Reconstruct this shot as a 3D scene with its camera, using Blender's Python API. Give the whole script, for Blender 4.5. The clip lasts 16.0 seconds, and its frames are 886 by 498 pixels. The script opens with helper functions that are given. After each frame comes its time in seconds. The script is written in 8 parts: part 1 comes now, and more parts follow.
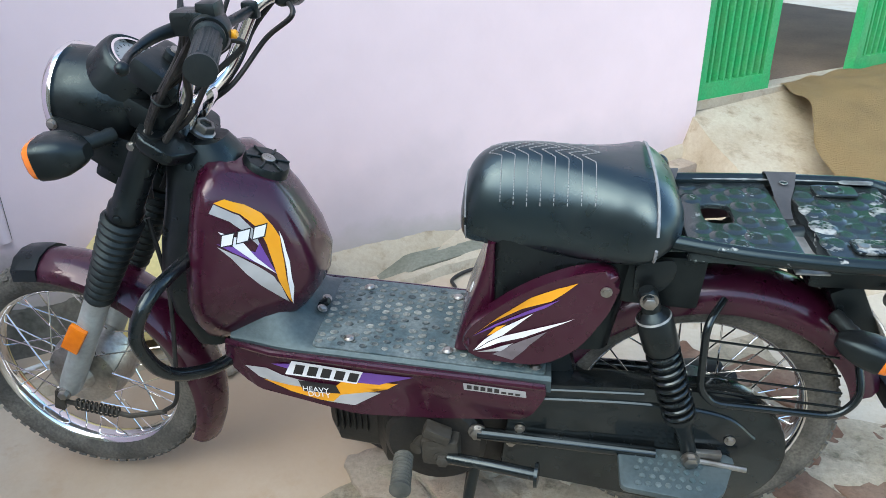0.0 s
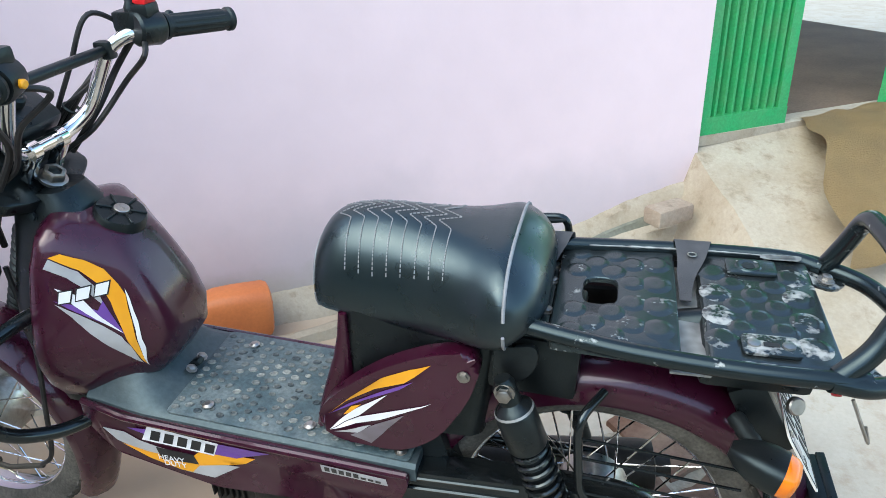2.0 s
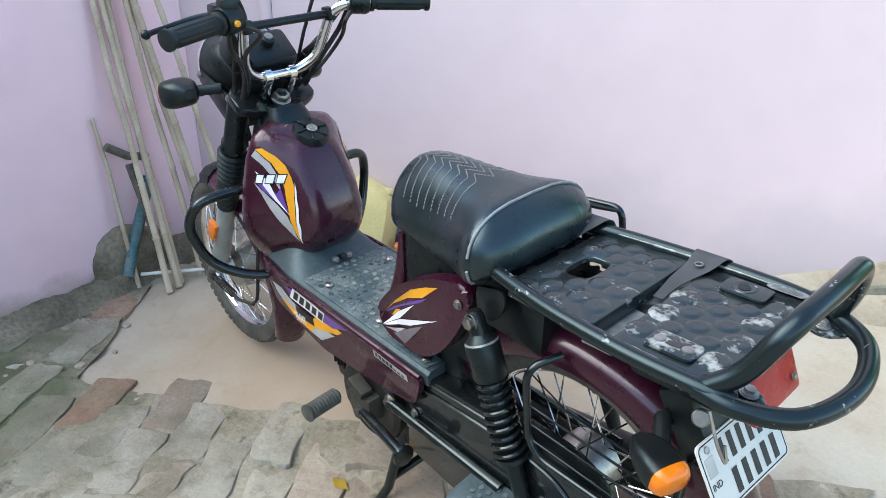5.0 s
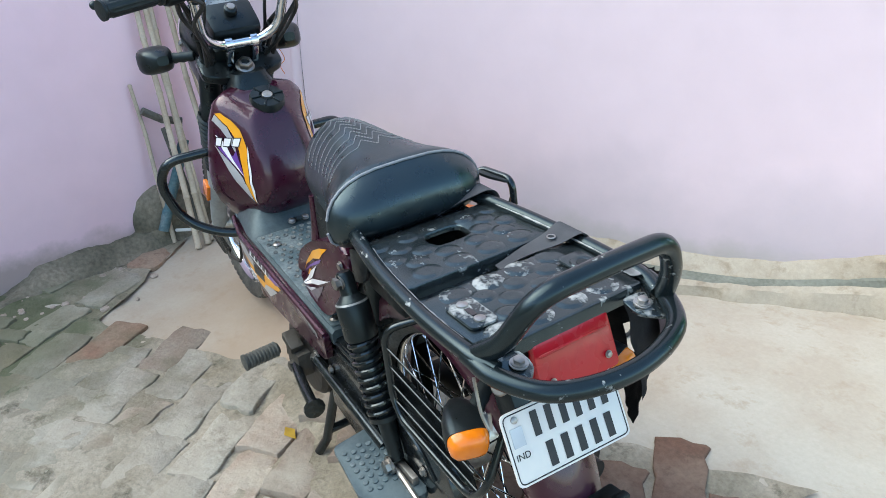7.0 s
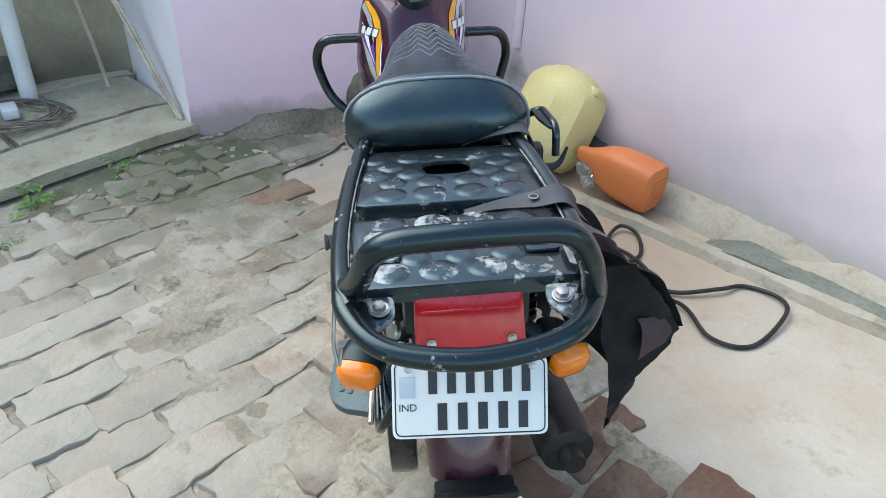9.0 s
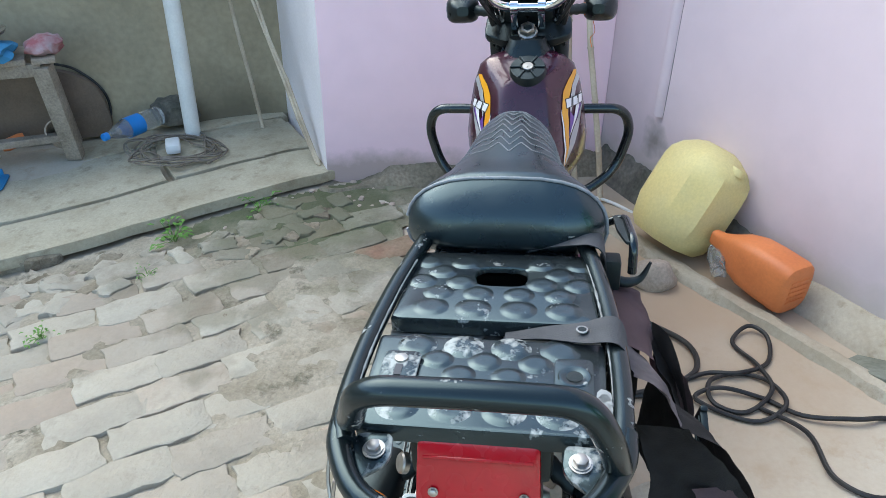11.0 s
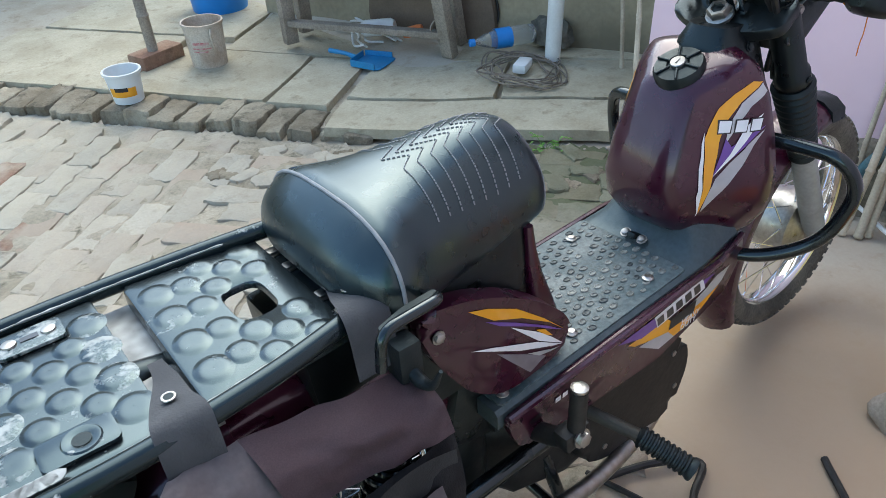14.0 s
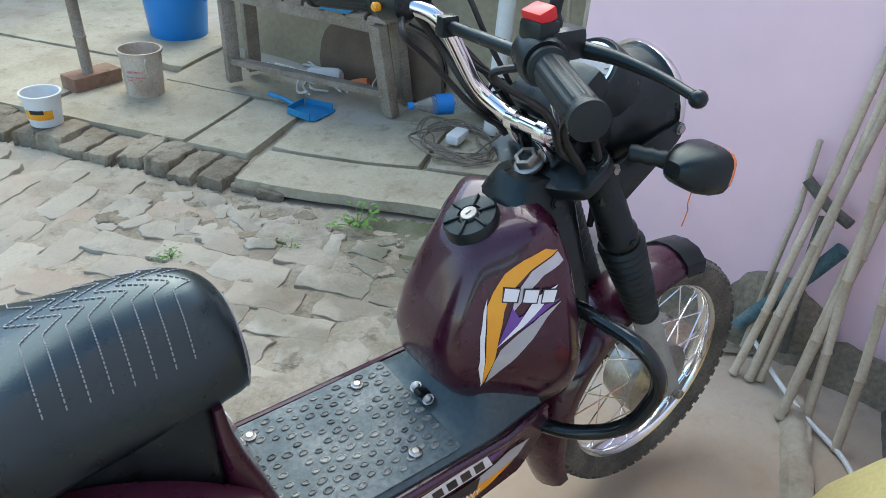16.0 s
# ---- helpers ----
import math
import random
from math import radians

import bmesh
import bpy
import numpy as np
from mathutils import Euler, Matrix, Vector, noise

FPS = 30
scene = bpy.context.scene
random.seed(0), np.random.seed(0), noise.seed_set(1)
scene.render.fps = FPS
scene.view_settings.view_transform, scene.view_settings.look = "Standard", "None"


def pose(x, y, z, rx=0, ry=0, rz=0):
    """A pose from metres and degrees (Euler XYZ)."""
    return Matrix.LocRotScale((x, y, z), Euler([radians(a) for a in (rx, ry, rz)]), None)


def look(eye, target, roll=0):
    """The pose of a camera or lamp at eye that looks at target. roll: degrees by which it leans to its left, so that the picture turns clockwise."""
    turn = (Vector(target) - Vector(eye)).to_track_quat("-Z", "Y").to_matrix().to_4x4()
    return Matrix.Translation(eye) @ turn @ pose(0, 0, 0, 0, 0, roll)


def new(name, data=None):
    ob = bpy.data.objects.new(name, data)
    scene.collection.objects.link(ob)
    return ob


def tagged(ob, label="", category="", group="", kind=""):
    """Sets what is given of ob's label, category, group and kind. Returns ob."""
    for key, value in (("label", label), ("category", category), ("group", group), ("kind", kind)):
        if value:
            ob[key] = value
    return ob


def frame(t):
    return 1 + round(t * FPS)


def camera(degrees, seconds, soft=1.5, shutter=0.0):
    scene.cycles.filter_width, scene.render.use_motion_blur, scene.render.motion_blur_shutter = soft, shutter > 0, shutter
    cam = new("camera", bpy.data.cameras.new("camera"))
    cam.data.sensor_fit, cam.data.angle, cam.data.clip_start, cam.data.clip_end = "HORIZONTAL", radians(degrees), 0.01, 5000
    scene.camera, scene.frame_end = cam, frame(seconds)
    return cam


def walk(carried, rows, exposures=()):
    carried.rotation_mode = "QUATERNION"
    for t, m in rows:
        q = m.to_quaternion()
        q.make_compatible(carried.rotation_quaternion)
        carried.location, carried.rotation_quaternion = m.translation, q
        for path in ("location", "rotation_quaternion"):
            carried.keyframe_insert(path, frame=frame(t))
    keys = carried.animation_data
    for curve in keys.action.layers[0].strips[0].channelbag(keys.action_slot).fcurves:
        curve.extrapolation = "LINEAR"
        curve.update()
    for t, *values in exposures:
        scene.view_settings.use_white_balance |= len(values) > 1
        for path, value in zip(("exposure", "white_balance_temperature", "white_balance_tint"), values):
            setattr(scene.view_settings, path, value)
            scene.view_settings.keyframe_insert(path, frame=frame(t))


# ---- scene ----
import itertools
from mathutils.bvhtree import BVHTree

cam = camera(63.4, 16.0, 0.5)
PATH = [
    (0, (-0.268, -1.094, 1.196), (-0.528, 0.676, 0.3), -1.3),
    (0.5, (-0.151, -1.064, 1.204), (-0.715, 0.658, 0.356), -2.4),
    (1, (-0.036, -1.032, 1.202), (-0.704, 0.662, 0.375), -5.4),
    (1.5, (0.012, -0.989, 1.195), (-0.557, 0.737, 0.358), -4.3),
    (2, (0.021, -0.887, 1.206), (-0.428, 0.863, 0.349), -1.9),
    (2.5, (0.013, -0.785, 1.195), (-0.496, 0.919, 0.28), -0.9),
    (3, (0.117, -0.748, 1.188), (-0.587, 0.897, 0.294), -2.2),
    (3.5, (0.293, -0.701, 1.184), (-0.532, 0.901, 0.315), -2.8),
    (4, (0.341, -0.709, 1.198), (-0.766, 0.781, 0.452), -3.4),
    (4.5, (0.474, -0.803, 1.2), (-0.814, 0.522, 0.434), -1.1),
    (4.7, (0.519, -0.831, 1.196), (-0.786, 0.462, 0.405), -0.3),
    (6.8, (0.851, -0.573, 1.196), (-0.684, 0.367, 0.32), -2.5),
    (7, (0.853, -0.531, 1.192), (-0.666, 0.425, 0.307), -1.7),
    (7.5, (0.841, -0.388, 1.175), (-0.653, 0.427, 0.126), 2.4),
    (8, (0.895, -0.284, 1.174), (-0.688, 0.216, 0.056), 1.5),
    (8.2, (0.938, -0.232, 1.165), (-0.675, 0.159, 0.049), 1.6),
    (10.3, (0.926, -0.037, 1.222), (-0.773, 0.006, 0.171), 2.7),
    (10.5, (0.886, -0.023, 1.224), (-0.817, -0.042, 0.176), 2.8),
    (11, (0.817, 0.038, 1.231), (-0.896, -0.201, 0.226), 0.7),
    (11.5, (0.746, 0.203, 1.229), (-0.886, -0.357, 0.217), -0.5),
    (12, (0.7, 0.32, 1.229), (-0.894, -0.368, 0.235), -1.8),
    (12.5, (0.598, 0.383, 1.212), (-0.976, -0.245, 0.151), -0.5),
    (13, (0.463, 0.42, 1.227), (-0.96, -0.437, 0.113), 0.9),
    (13.5, (0.355, 0.488, 1.225), (-0.943, -0.569, 0.131), 0.6),
    (14, (0.21, 0.622, 1.219), (-0.767, -0.679, 0.056), -2.5),
    (14.5, (0.137, 0.69, 1.249), (-0.789, -0.701, 0.149), -0.1),
    (15, (0.06, 0.686, 1.243), (-0.871, -0.658, 0.092), 1.0),
    (15.5, (-0.088, 0.669, 1.252), (-0.91, -0.713, 0.063), 3.3),
    (16, (-0.195, 0.647, 1.283), (-1.206, -0.687, 0.188), 4.4),
]
walk(cam, [(t, look(eye, target, roll)) for t, eye, target, roll in PATH], [(0, 1.69, 6500, 2), (8, 1.71, 6500, 2), (12, 1.76, 6500, 2), (14, 1.68, 6500, 2), (16, 1.65, 6500, 2)])

# ---- world and light: bright overcast open yard ----
world = bpy.data.worlds.new("sky")
scene.world = world
world.use_nodes = True
wn = world.node_tree.nodes
wl = world.node_tree.links
sky = wn.new("ShaderNodeTexSky")
sky.sky_type = "NISHITA"
sky.sun_disc = False
sky.sun_elevation = radians(46)
sky.sun_rotation = radians(218)
sky.air_density, sky.dust_density, sky.ozone_density = 1.0, 1.2, 1.0
wl.new(sky.outputs[0], wn["Background"].inputs[0])
wn["Background"].inputs[1].default_value = 0.15
sun = new("sun", bpy.data.lights.new("sun", "SUN"))
sun.data.energy, sun.data.angle, sun.data.color = 0.85, radians(60), (1.0, 0.99, 0.95)
sun.matrix_world = look((-1.3, -2.7, 4.2), (0, 0, 0))


# ---- materials ----
def hexed(r, g, b):
    return (r, g, b, 1.0)


def mat(name, color, rough=0.5, metal=0.0, second=None, scale=8.0, amount=0.5, fine=0.0, fine_scale=120.0, bump=0.0,
        bump_scale=60.0, coat=0.0, spec=0.5, rough_var=0.0, detail=6.0, vary=0.0, transmission=0.0, ior=1.45, islands=False):
    """A surface with colour variation at two scales, relief and uneven gloss."""
    m = bpy.data.materials.new(name)
    m.use_nodes = True
    n, l = m.node_tree.nodes, m.node_tree.links
    b = n["Principled BSDF"]
    b.inputs["Base Color"].default_value = hexed(*color)
    b.inputs["Roughness"].default_value = rough
    b.inputs["Metallic"].default_value = metal
    b.inputs["Coat Weight"].default_value = coat
    b.inputs["Coat Roughness"].default_value = 0.06
    b.inputs["Specular IOR Level"].default_value = spec
    b.inputs["Transmission Weight"].default_value = transmission
    b.inputs["IOR"].default_value = ior
    co = n.new("ShaderNodeTexCoord")
    last = None
    if second is not None:
        tex = n.new("ShaderNodeTexNoise")
        tex.inputs["Scale"].default_value, tex.inputs["Detail"].default_value = scale, detail
        l.new(co.outputs["Object"], tex.inputs["Vector"])
        ramp = n.new("ShaderNodeMapRange")
        ramp.inputs["From Min"].default_value, ramp.inputs["From Max"].default_value = 0.38, 0.66
        ramp.inputs["To Max"].default_value = amount
        l.new(tex.outputs["Fac"], ramp.inputs["Value"])
        mix = n.new("ShaderNodeMix")
        mix.data_type = "RGBA"
        mix.inputs[6].default_value, mix.inputs[7].default_value = hexed(*color), hexed(*second)
        l.new(ramp.outputs[0], mix.inputs[0])
        last = mix.outputs[2]
    if fine > 0:
        tex2 = n.new("ShaderNodeTexNoise")
        tex2.inputs["Scale"].default_value, tex2.inputs["Detail"].default_value = fine_scale, 4.0
        l.new(co.outputs["Object"], tex2.inputs["Vector"])
        r2 = n.new("ShaderNodeMapRange")
        r2.inputs["From Min"].default_value, r2.inputs["From Max"].default_value = 0.3, 0.7
        r2.inputs["To Min"].default_value, r2.inputs["To Max"].default_value = 1.0 - fine, 1.0 + fine
        l.new(tex2.outputs["Fac"], r2.inputs["Value"])
        hsv = n.new("ShaderNodeHueSaturation")
        hsv.inputs["Color"].default_value = hexed(*color)
        if last is not None:
            l.new(last, hsv.inputs["Color"])
        l.new(r2.outputs[0], hsv.inputs["Value"])
        last = hsv.outputs[0]
    if vary > 0:
        info = n.new("ShaderNodeNewGeometry" if islands else "ShaderNodeObjectInfo")
        r3 = n.new("ShaderNodeMapRange")
        r3.inputs["To Min"].default_value, r3.inputs["To Max"].default_value = 1.0 - vary, 1.0 + vary
        l.new(info.outputs["Random Per Island" if islands else "Random"], r3.inputs["Value"])
        hsv2 = n.new("ShaderNodeHueSaturation")
        hsv2.inputs["Color"].default_value = hexed(*color)
        if last is not None:
            l.new(last, hsv2.inputs["Color"])
        l.new(r3.outputs[0], hsv2.inputs["Value"])
        last = hsv2.outputs[0]
    if last is not None:
        l.new(last, b.inputs["Base Color"])
    if rough_var > 0:
        tex4 = n.new("ShaderNodeTexNoise")
        tex4.inputs["Scale"].default_value = 35.0
        l.new(co.outputs["Object"], tex4.inputs["Vector"])
        r4 = n.new("ShaderNodeMapRange")
        r4.inputs["From Min"].default_value, r4.inputs["From Max"].default_value = 0.3, 0.7
        r4.inputs["To Min"].default_value, r4.inputs["To Max"].default_value = max(0.02, rough - rough_var), min(1.0, rough + rough_var)
        l.new(tex4.outputs["Fac"], r4.inputs["Value"])
        l.new(r4.outputs[0], b.inputs["Roughness"])
    if bump > 0:
        tex3 = n.new("ShaderNodeTexNoise")
        tex3.inputs["Scale"].default_value, tex3.inputs["Detail"].default_value = bump_scale, 6.0
        l.new(co.outputs["Object"], tex3.inputs["Vector"])
        bp = n.new("ShaderNodeBump")
        bp.inputs["Strength"].default_value = bump
        bp.inputs["Distance"].default_value = 0.01
        l.new(tex3.outputs["Fac"], bp.inputs["Height"])
        l.new(bp.outputs[0], b.inputs["Normal"])
    return m


MAROON = mat("maroon_paint", (0.037, 0.0032, 0.015), 0.3, 0.2, (0.047, 0.006, 0.021), 9, 0.6, coat=0.6, rough_var=0.08)
BLACK = mat("black_plastic", (0.0055, 0.0065, 0.007), 0.36, 0, (0.013, 0.014, 0.0145), 14, 0.6, bump=0.04, bump_scale=200, rough_var=0.12)
GLOSS = mat("black_enamel", (0.0045, 0.006, 0.007), 0.2, 0, (0.016, 0.017, 0.017), 26, 0.5, coat=0.4, rough_var=0.1)
VINYL = mat("seat_vinyl", (0.007, 0.011, 0.013), 0.30, 0, (0.012, 0.0135, 0.015), 10, 0.6, bump=0.035, bump_scale=420, rough_var=0.05, spec=0.9, coat=0.12)
MATTING = mat("footboard_rubber", (0.048, 0.078, 0.088), 0.5, 0, (0.19, 0.215, 0.21), 17, 0.55, fine=0.3, fine_scale=150, bump=0.1, bump_scale=240, detail=10)
WORNPIT = mat("scuffed_dimple", (0.030, 0.042, 0.047), 0.45, 0, (0.30, 0.31, 0.28), 26, 0.75, fine=0.3, fine_scale=160)
MOULD = mat("footboard_plastic", (0.050, 0.068, 0.075), 0.4, 0, (0.10, 0.115, 0.115), 9, 0.5, fine=0.15, bump=0.05, bump_scale=260)
TYRE = mat("dusty_tyre_rubber", (0.060, 0.057, 0.050), 0.85, 0, (0.16, 0.148, 0.125), 11, 0.8, fine=0.3, fine_scale=180, bump=0.2, bump_scale=160)
RUBBER = mat("black_rubber", (0.008, 0.009, 0.0095), 0.5, 0, (0.02, 0.02, 0.019), 22, 0.6, bump=0.1, bump_scale=300)
PEGRUBBER = mat("dusty_peg_rubber", (0.06, 0.062, 0.055), 0.8, 0, (0.13, 0.125, 0.105), 30, 0.7, bump=0.2, bump_scale=200)
CHROME = mat("chrome", (0.82, 0.82, 0.83), 0.09, 1.0, (0.6, 0.58, 0.55), 40, 0.25, rough_var=0.06)
ALLOY = mat("dull_alloy", (0.50, 0.49, 0.46), 0.38, 1.0, (0.30, 0.28, 0.25), 18, 0.6, fine=0.15, rough_var=0.12)
STEEL = mat("dull_steel", (0.42, 0.41, 0.39), 0.42, 1.0, (0.22, 0.19, 0.16), 40, 0.6, rough_var=0.12)
FORKGREY = mat("grey_fork_paint", (0.36, 0.39, 0.39), 0.42, 0.35, (0.26, 0.26, 0.24), 18, 0.6, fine=0.08)
ENGINE = mat("grimy_engine_black", (0.008, 0.0085, 0.0088), 0.5, 0.1, (0.028, 0.025, 0.021), 15, 0.7, fine=0.2, bump=0.1)
GRIME = mat("grimy_alloy", (0.075, 0.07, 0.06), 0.6, 0.5, (0.05, 0.043, 0.033), 25, 0.8, bump=0.2, bump_scale=90)
SCUFF = mat("bare_scratched_metal", (0.34, 0.35, 0.34), 0.5, 0.4, (0.12, 0.12, 0.12), 60, 0.8, fine=0.2)
AMBER = mat("amber_lens", (0.78, 0.20, 0.008), 0.16, 0, (0.65, 0.14, 0.006), 60, 0.5, coat=0.4)
RED = mat("red_lens", (0.46, 0.004, 0.014), 0.28, 0, (0.36, 0.003, 0.010), 14, 0.6, coat=0.25, rough_var=0.08)
WHITEP = mat("white_plate", (0.80, 0.77, 0.70), 0.4, 0, (0.60, 0.60, 0.60), 12, 0.5)
INK = mat("black_ink", (0.02, 0.02, 0.022), 0.5, 0, (0.04, 0.04, 0.04), 30, 0.4)
DWHITE = mat("white_decal", (0.78, 0.78, 0.80), 0.3, 0, (0.68, 0.67, 0.68), 30, 0.4, coat=0.5)
DYELLOW = mat("yellow_decal", (0.80, 0.36, 0.015), 0.3, 0, (0.72, 0.28, 0.012), 25, 0.6, coat=0.5)
DPURPLE = mat("purple_decal", (0.14, 0.055, 0.30), 0.3, 0, (0.11, 0.04, 0.24), 25, 0.5, coat=0.5)
DSILVER = mat("silver_decal", (0.50, 0.50, 0.51), 0.3, 0.3, (0.36, 0.36, 0.38), 18, 0.7, coat=0.5)
DSMOKE = mat("smoke_grey_decal", (0.20, 0.18, 0.20), 0.3, 0, (0.11, 0.09, 0.10), 20, 0.8, coat=0.5)
DBLACK = mat("black_decal", (0.012, 0.011, 0.013), 0.3, 0, (0.02, 0.02, 0.02), 25, 0.5, coat=0.5)
THREAD = mat("grey_stitching", (0.26, 0.265, 0.27), 0.7, 0, (0.2, 0.2, 0.2), 80, 0.5)
PIPING = mat("grey_piping", (0.24, 0.25, 0.26), 0.5, 0, (0.16, 0.16, 0.17), 50, 0.6)
REDSWITCH = mat("red_switch_plastic", (0.62, 0.015, 0.02), 0.35, 0, (0.5, 0.012, 0.015), 60, 0.4)
GLASS = mat("lamp_glass", (0.85, 0.87, 0.88), 0.06, 0, transmission=0.85)
GAUGE = mat("gauge_face", (0.35, 0.36, 0.35), 0.3, 0, (0.2, 0.2, 0.2), 40, 0.4, coat=0.6)
CLOTH = mat("purple_grey_cloth", (0.115, 0.072, 0.080), 0.8, 0, (0.15, 0.102, 0.112), 10, 0.6, fine=0.12, fine_scale=700, bump=0.25, bump_scale=25)
STRAP = mat("slate_webbing", (0.042, 0.043, 0.047), 0.75, 0, (0.075, 0.076, 0.080), 25, 0.6, bump=0.2, bump_scale=400)
CLOTHDARK = mat("black_webbing", (0.015, 0.0145, 0.016), 0.8, 0, (0.05, 0.047, 0.049), 30, 0.5, bump=0.2, bump_scale=500)
CLOTHGREY = mat("grey_cloth", (0.19, 0.165, 0.172), 0.8, 0, (0.14, 0.115, 0.122), 12, 0.6, fine=0.1, bump=0.2, bump_scale=30)

def patch(m, color, centre, reach, wobble=0.9, scale=3.2, amount=0.85, soft=0.6):
    """Lays a patch of another colour with a ragged edge over part of the yard, such as dust and moss."""
    n, l = m.node_tree.nodes, m.node_tree.links
    b = n["Principled BSDF"]
    base = b.inputs["Base Color"].links[0].from_socket
    geo = n.new("ShaderNodeNewGeometry")
    at = n.new("ShaderNodeVectorMath")
    at.operation = "DISTANCE"
    at.inputs[1].default_value = centre
    l.new(geo.outputs["Position"], at.inputs[0])
    wob = n.new("ShaderNodeTexNoise")
    wob.inputs["Scale"].default_value, wob.inputs["Detail"].default_value = scale, 9.0
    l.new(geo.outputs["Position"], wob.inputs["Vector"])
    add = n.new("ShaderNodeMath")
    add.operation = "MULTIPLY_ADD"
    add.inputs[1].default_value = wobble
    l.new(wob.outputs["Fac"], add.inputs[0])
    l.new(at.outputs["Value"], add.inputs[2])
    span = n.new("ShaderNodeMapRange")
    span.inputs["From Min"].default_value, span.inputs["From Max"].default_value = reach + wobble / 2 - soft / 2, reach + wobble / 2 + soft / 2
    span.inputs["To Min"].default_value, span.inputs["To Max"].default_value = amount, 0.0
    l.new(add.outputs[0], span.inputs["Value"])
    mix = n.new("ShaderNodeMix")
    mix.data_type = "RGBA"
    mix.inputs[7].default_value = hexed(*color)
    l.new(base, mix.inputs[6])
    l.new(span.outputs[0], mix.inputs[0])
    l.new(mix.outputs[2], b.inputs["Base Color"])
    return m


def limewash(name, color, second, damp, foot, height):
    """Limewashed plaster with damp that has risen unevenly from the ground."""
    m = mat(name, color, 0.85, 0, second, 1.3, 0.7, fine=0.02, fine_scale=9, bump=0.06, bump_scale=24)
    n, l = m.node_tree.nodes, m.node_tree.links
    b = n["Principled BSDF"]
    last = b.inputs["Base Color"].links[0].from_socket
    geo = n.new("ShaderNodeNewGeometry")
    sep = n.new("ShaderNodeSeparateXYZ")
    l.new(geo.outputs["Position"], sep.inputs[0])
    for col, top, scale, swing, soft, amount in ((damp, height, 2.2, 0.42, 0.22, 0.75), (foot, height * 0.52, 7.0, 0.16, 0.05, 0.8)):
        wob = n.new("ShaderNodeTexNoise")
        wob.inputs["Scale"].default_value, wob.inputs["Detail"].default_value, wob.inputs["Roughness"].default_value = scale, 8.0, 0.62
        l.new(geo.outputs["Position"], wob.inputs["Vector"])
        add = n.new("ShaderNodeMath")
        add.operation = "MULTIPLY_ADD"
        add.inputs[1].default_value = swing
        l.new(wob.outputs["Fac"], add.inputs[0])
        l.new(sep.outputs["Z"], add.inputs[2])
        span = n.new("ShaderNodeMapRange")
        span.inputs["From Min"].default_value, span.inputs["From Max"].default_value = top + swing / 2 - soft, top + swing / 2 + soft * 0.4
        span.inputs["To Min"].default_value, span.inputs["To Max"].default_value = amount, 0.0
        l.new(add.outputs[0], span.inputs["Value"])
        mix = n.new("ShaderNodeMix")
        mix.data_type = "RGBA"
        mix.inputs[7].default_value = hexed(*col)
        l.new(last, mix.inputs[6])
        l.new(span.outputs[0], mix.inputs[0])
        last = mix.outputs[2]
    l.new(last, b.inputs["Base Color"])
    return m


PINK = limewash("pink_limewash", (0.76, 0.61, 0.63), (0.73, 0.58, 0.60), (0.49, 0.435, 0.46), (0.44, 0.40, 0.36), 0.42)
PINK2 = limewash("deeper_pink_limewash", (0.94, 0.69, 0.745), (0.90, 0.65, 0.70), (0.74, 0.54, 0.62), (0.36, 0.29, 0.25), 0.24)
WHITEW = mat("white_limewash", (0.79, 0.74, 0.75), 0.85, 0, (0.68, 0.63, 0.63), 3, 0.7, fine=0.05, bump=0.1, bump_scale=18)
CHANNEL = mat("grey_green_cement", (0.20, 0.205, 0.165), 0.85, 0, (0.13, 0.135, 0.105), 8, 0.8, fine=0.15, fine_scale=90, bump=0.25, bump_scale=40)
DRAIN = mat("dark_mossy_cement", (0.16, 0.145, 0.12), 0.9, 0, (0.055, 0.058, 0.045), 9, 0.8, fine=0.25, fine_scale=70, bump=0.5, bump_scale=30)



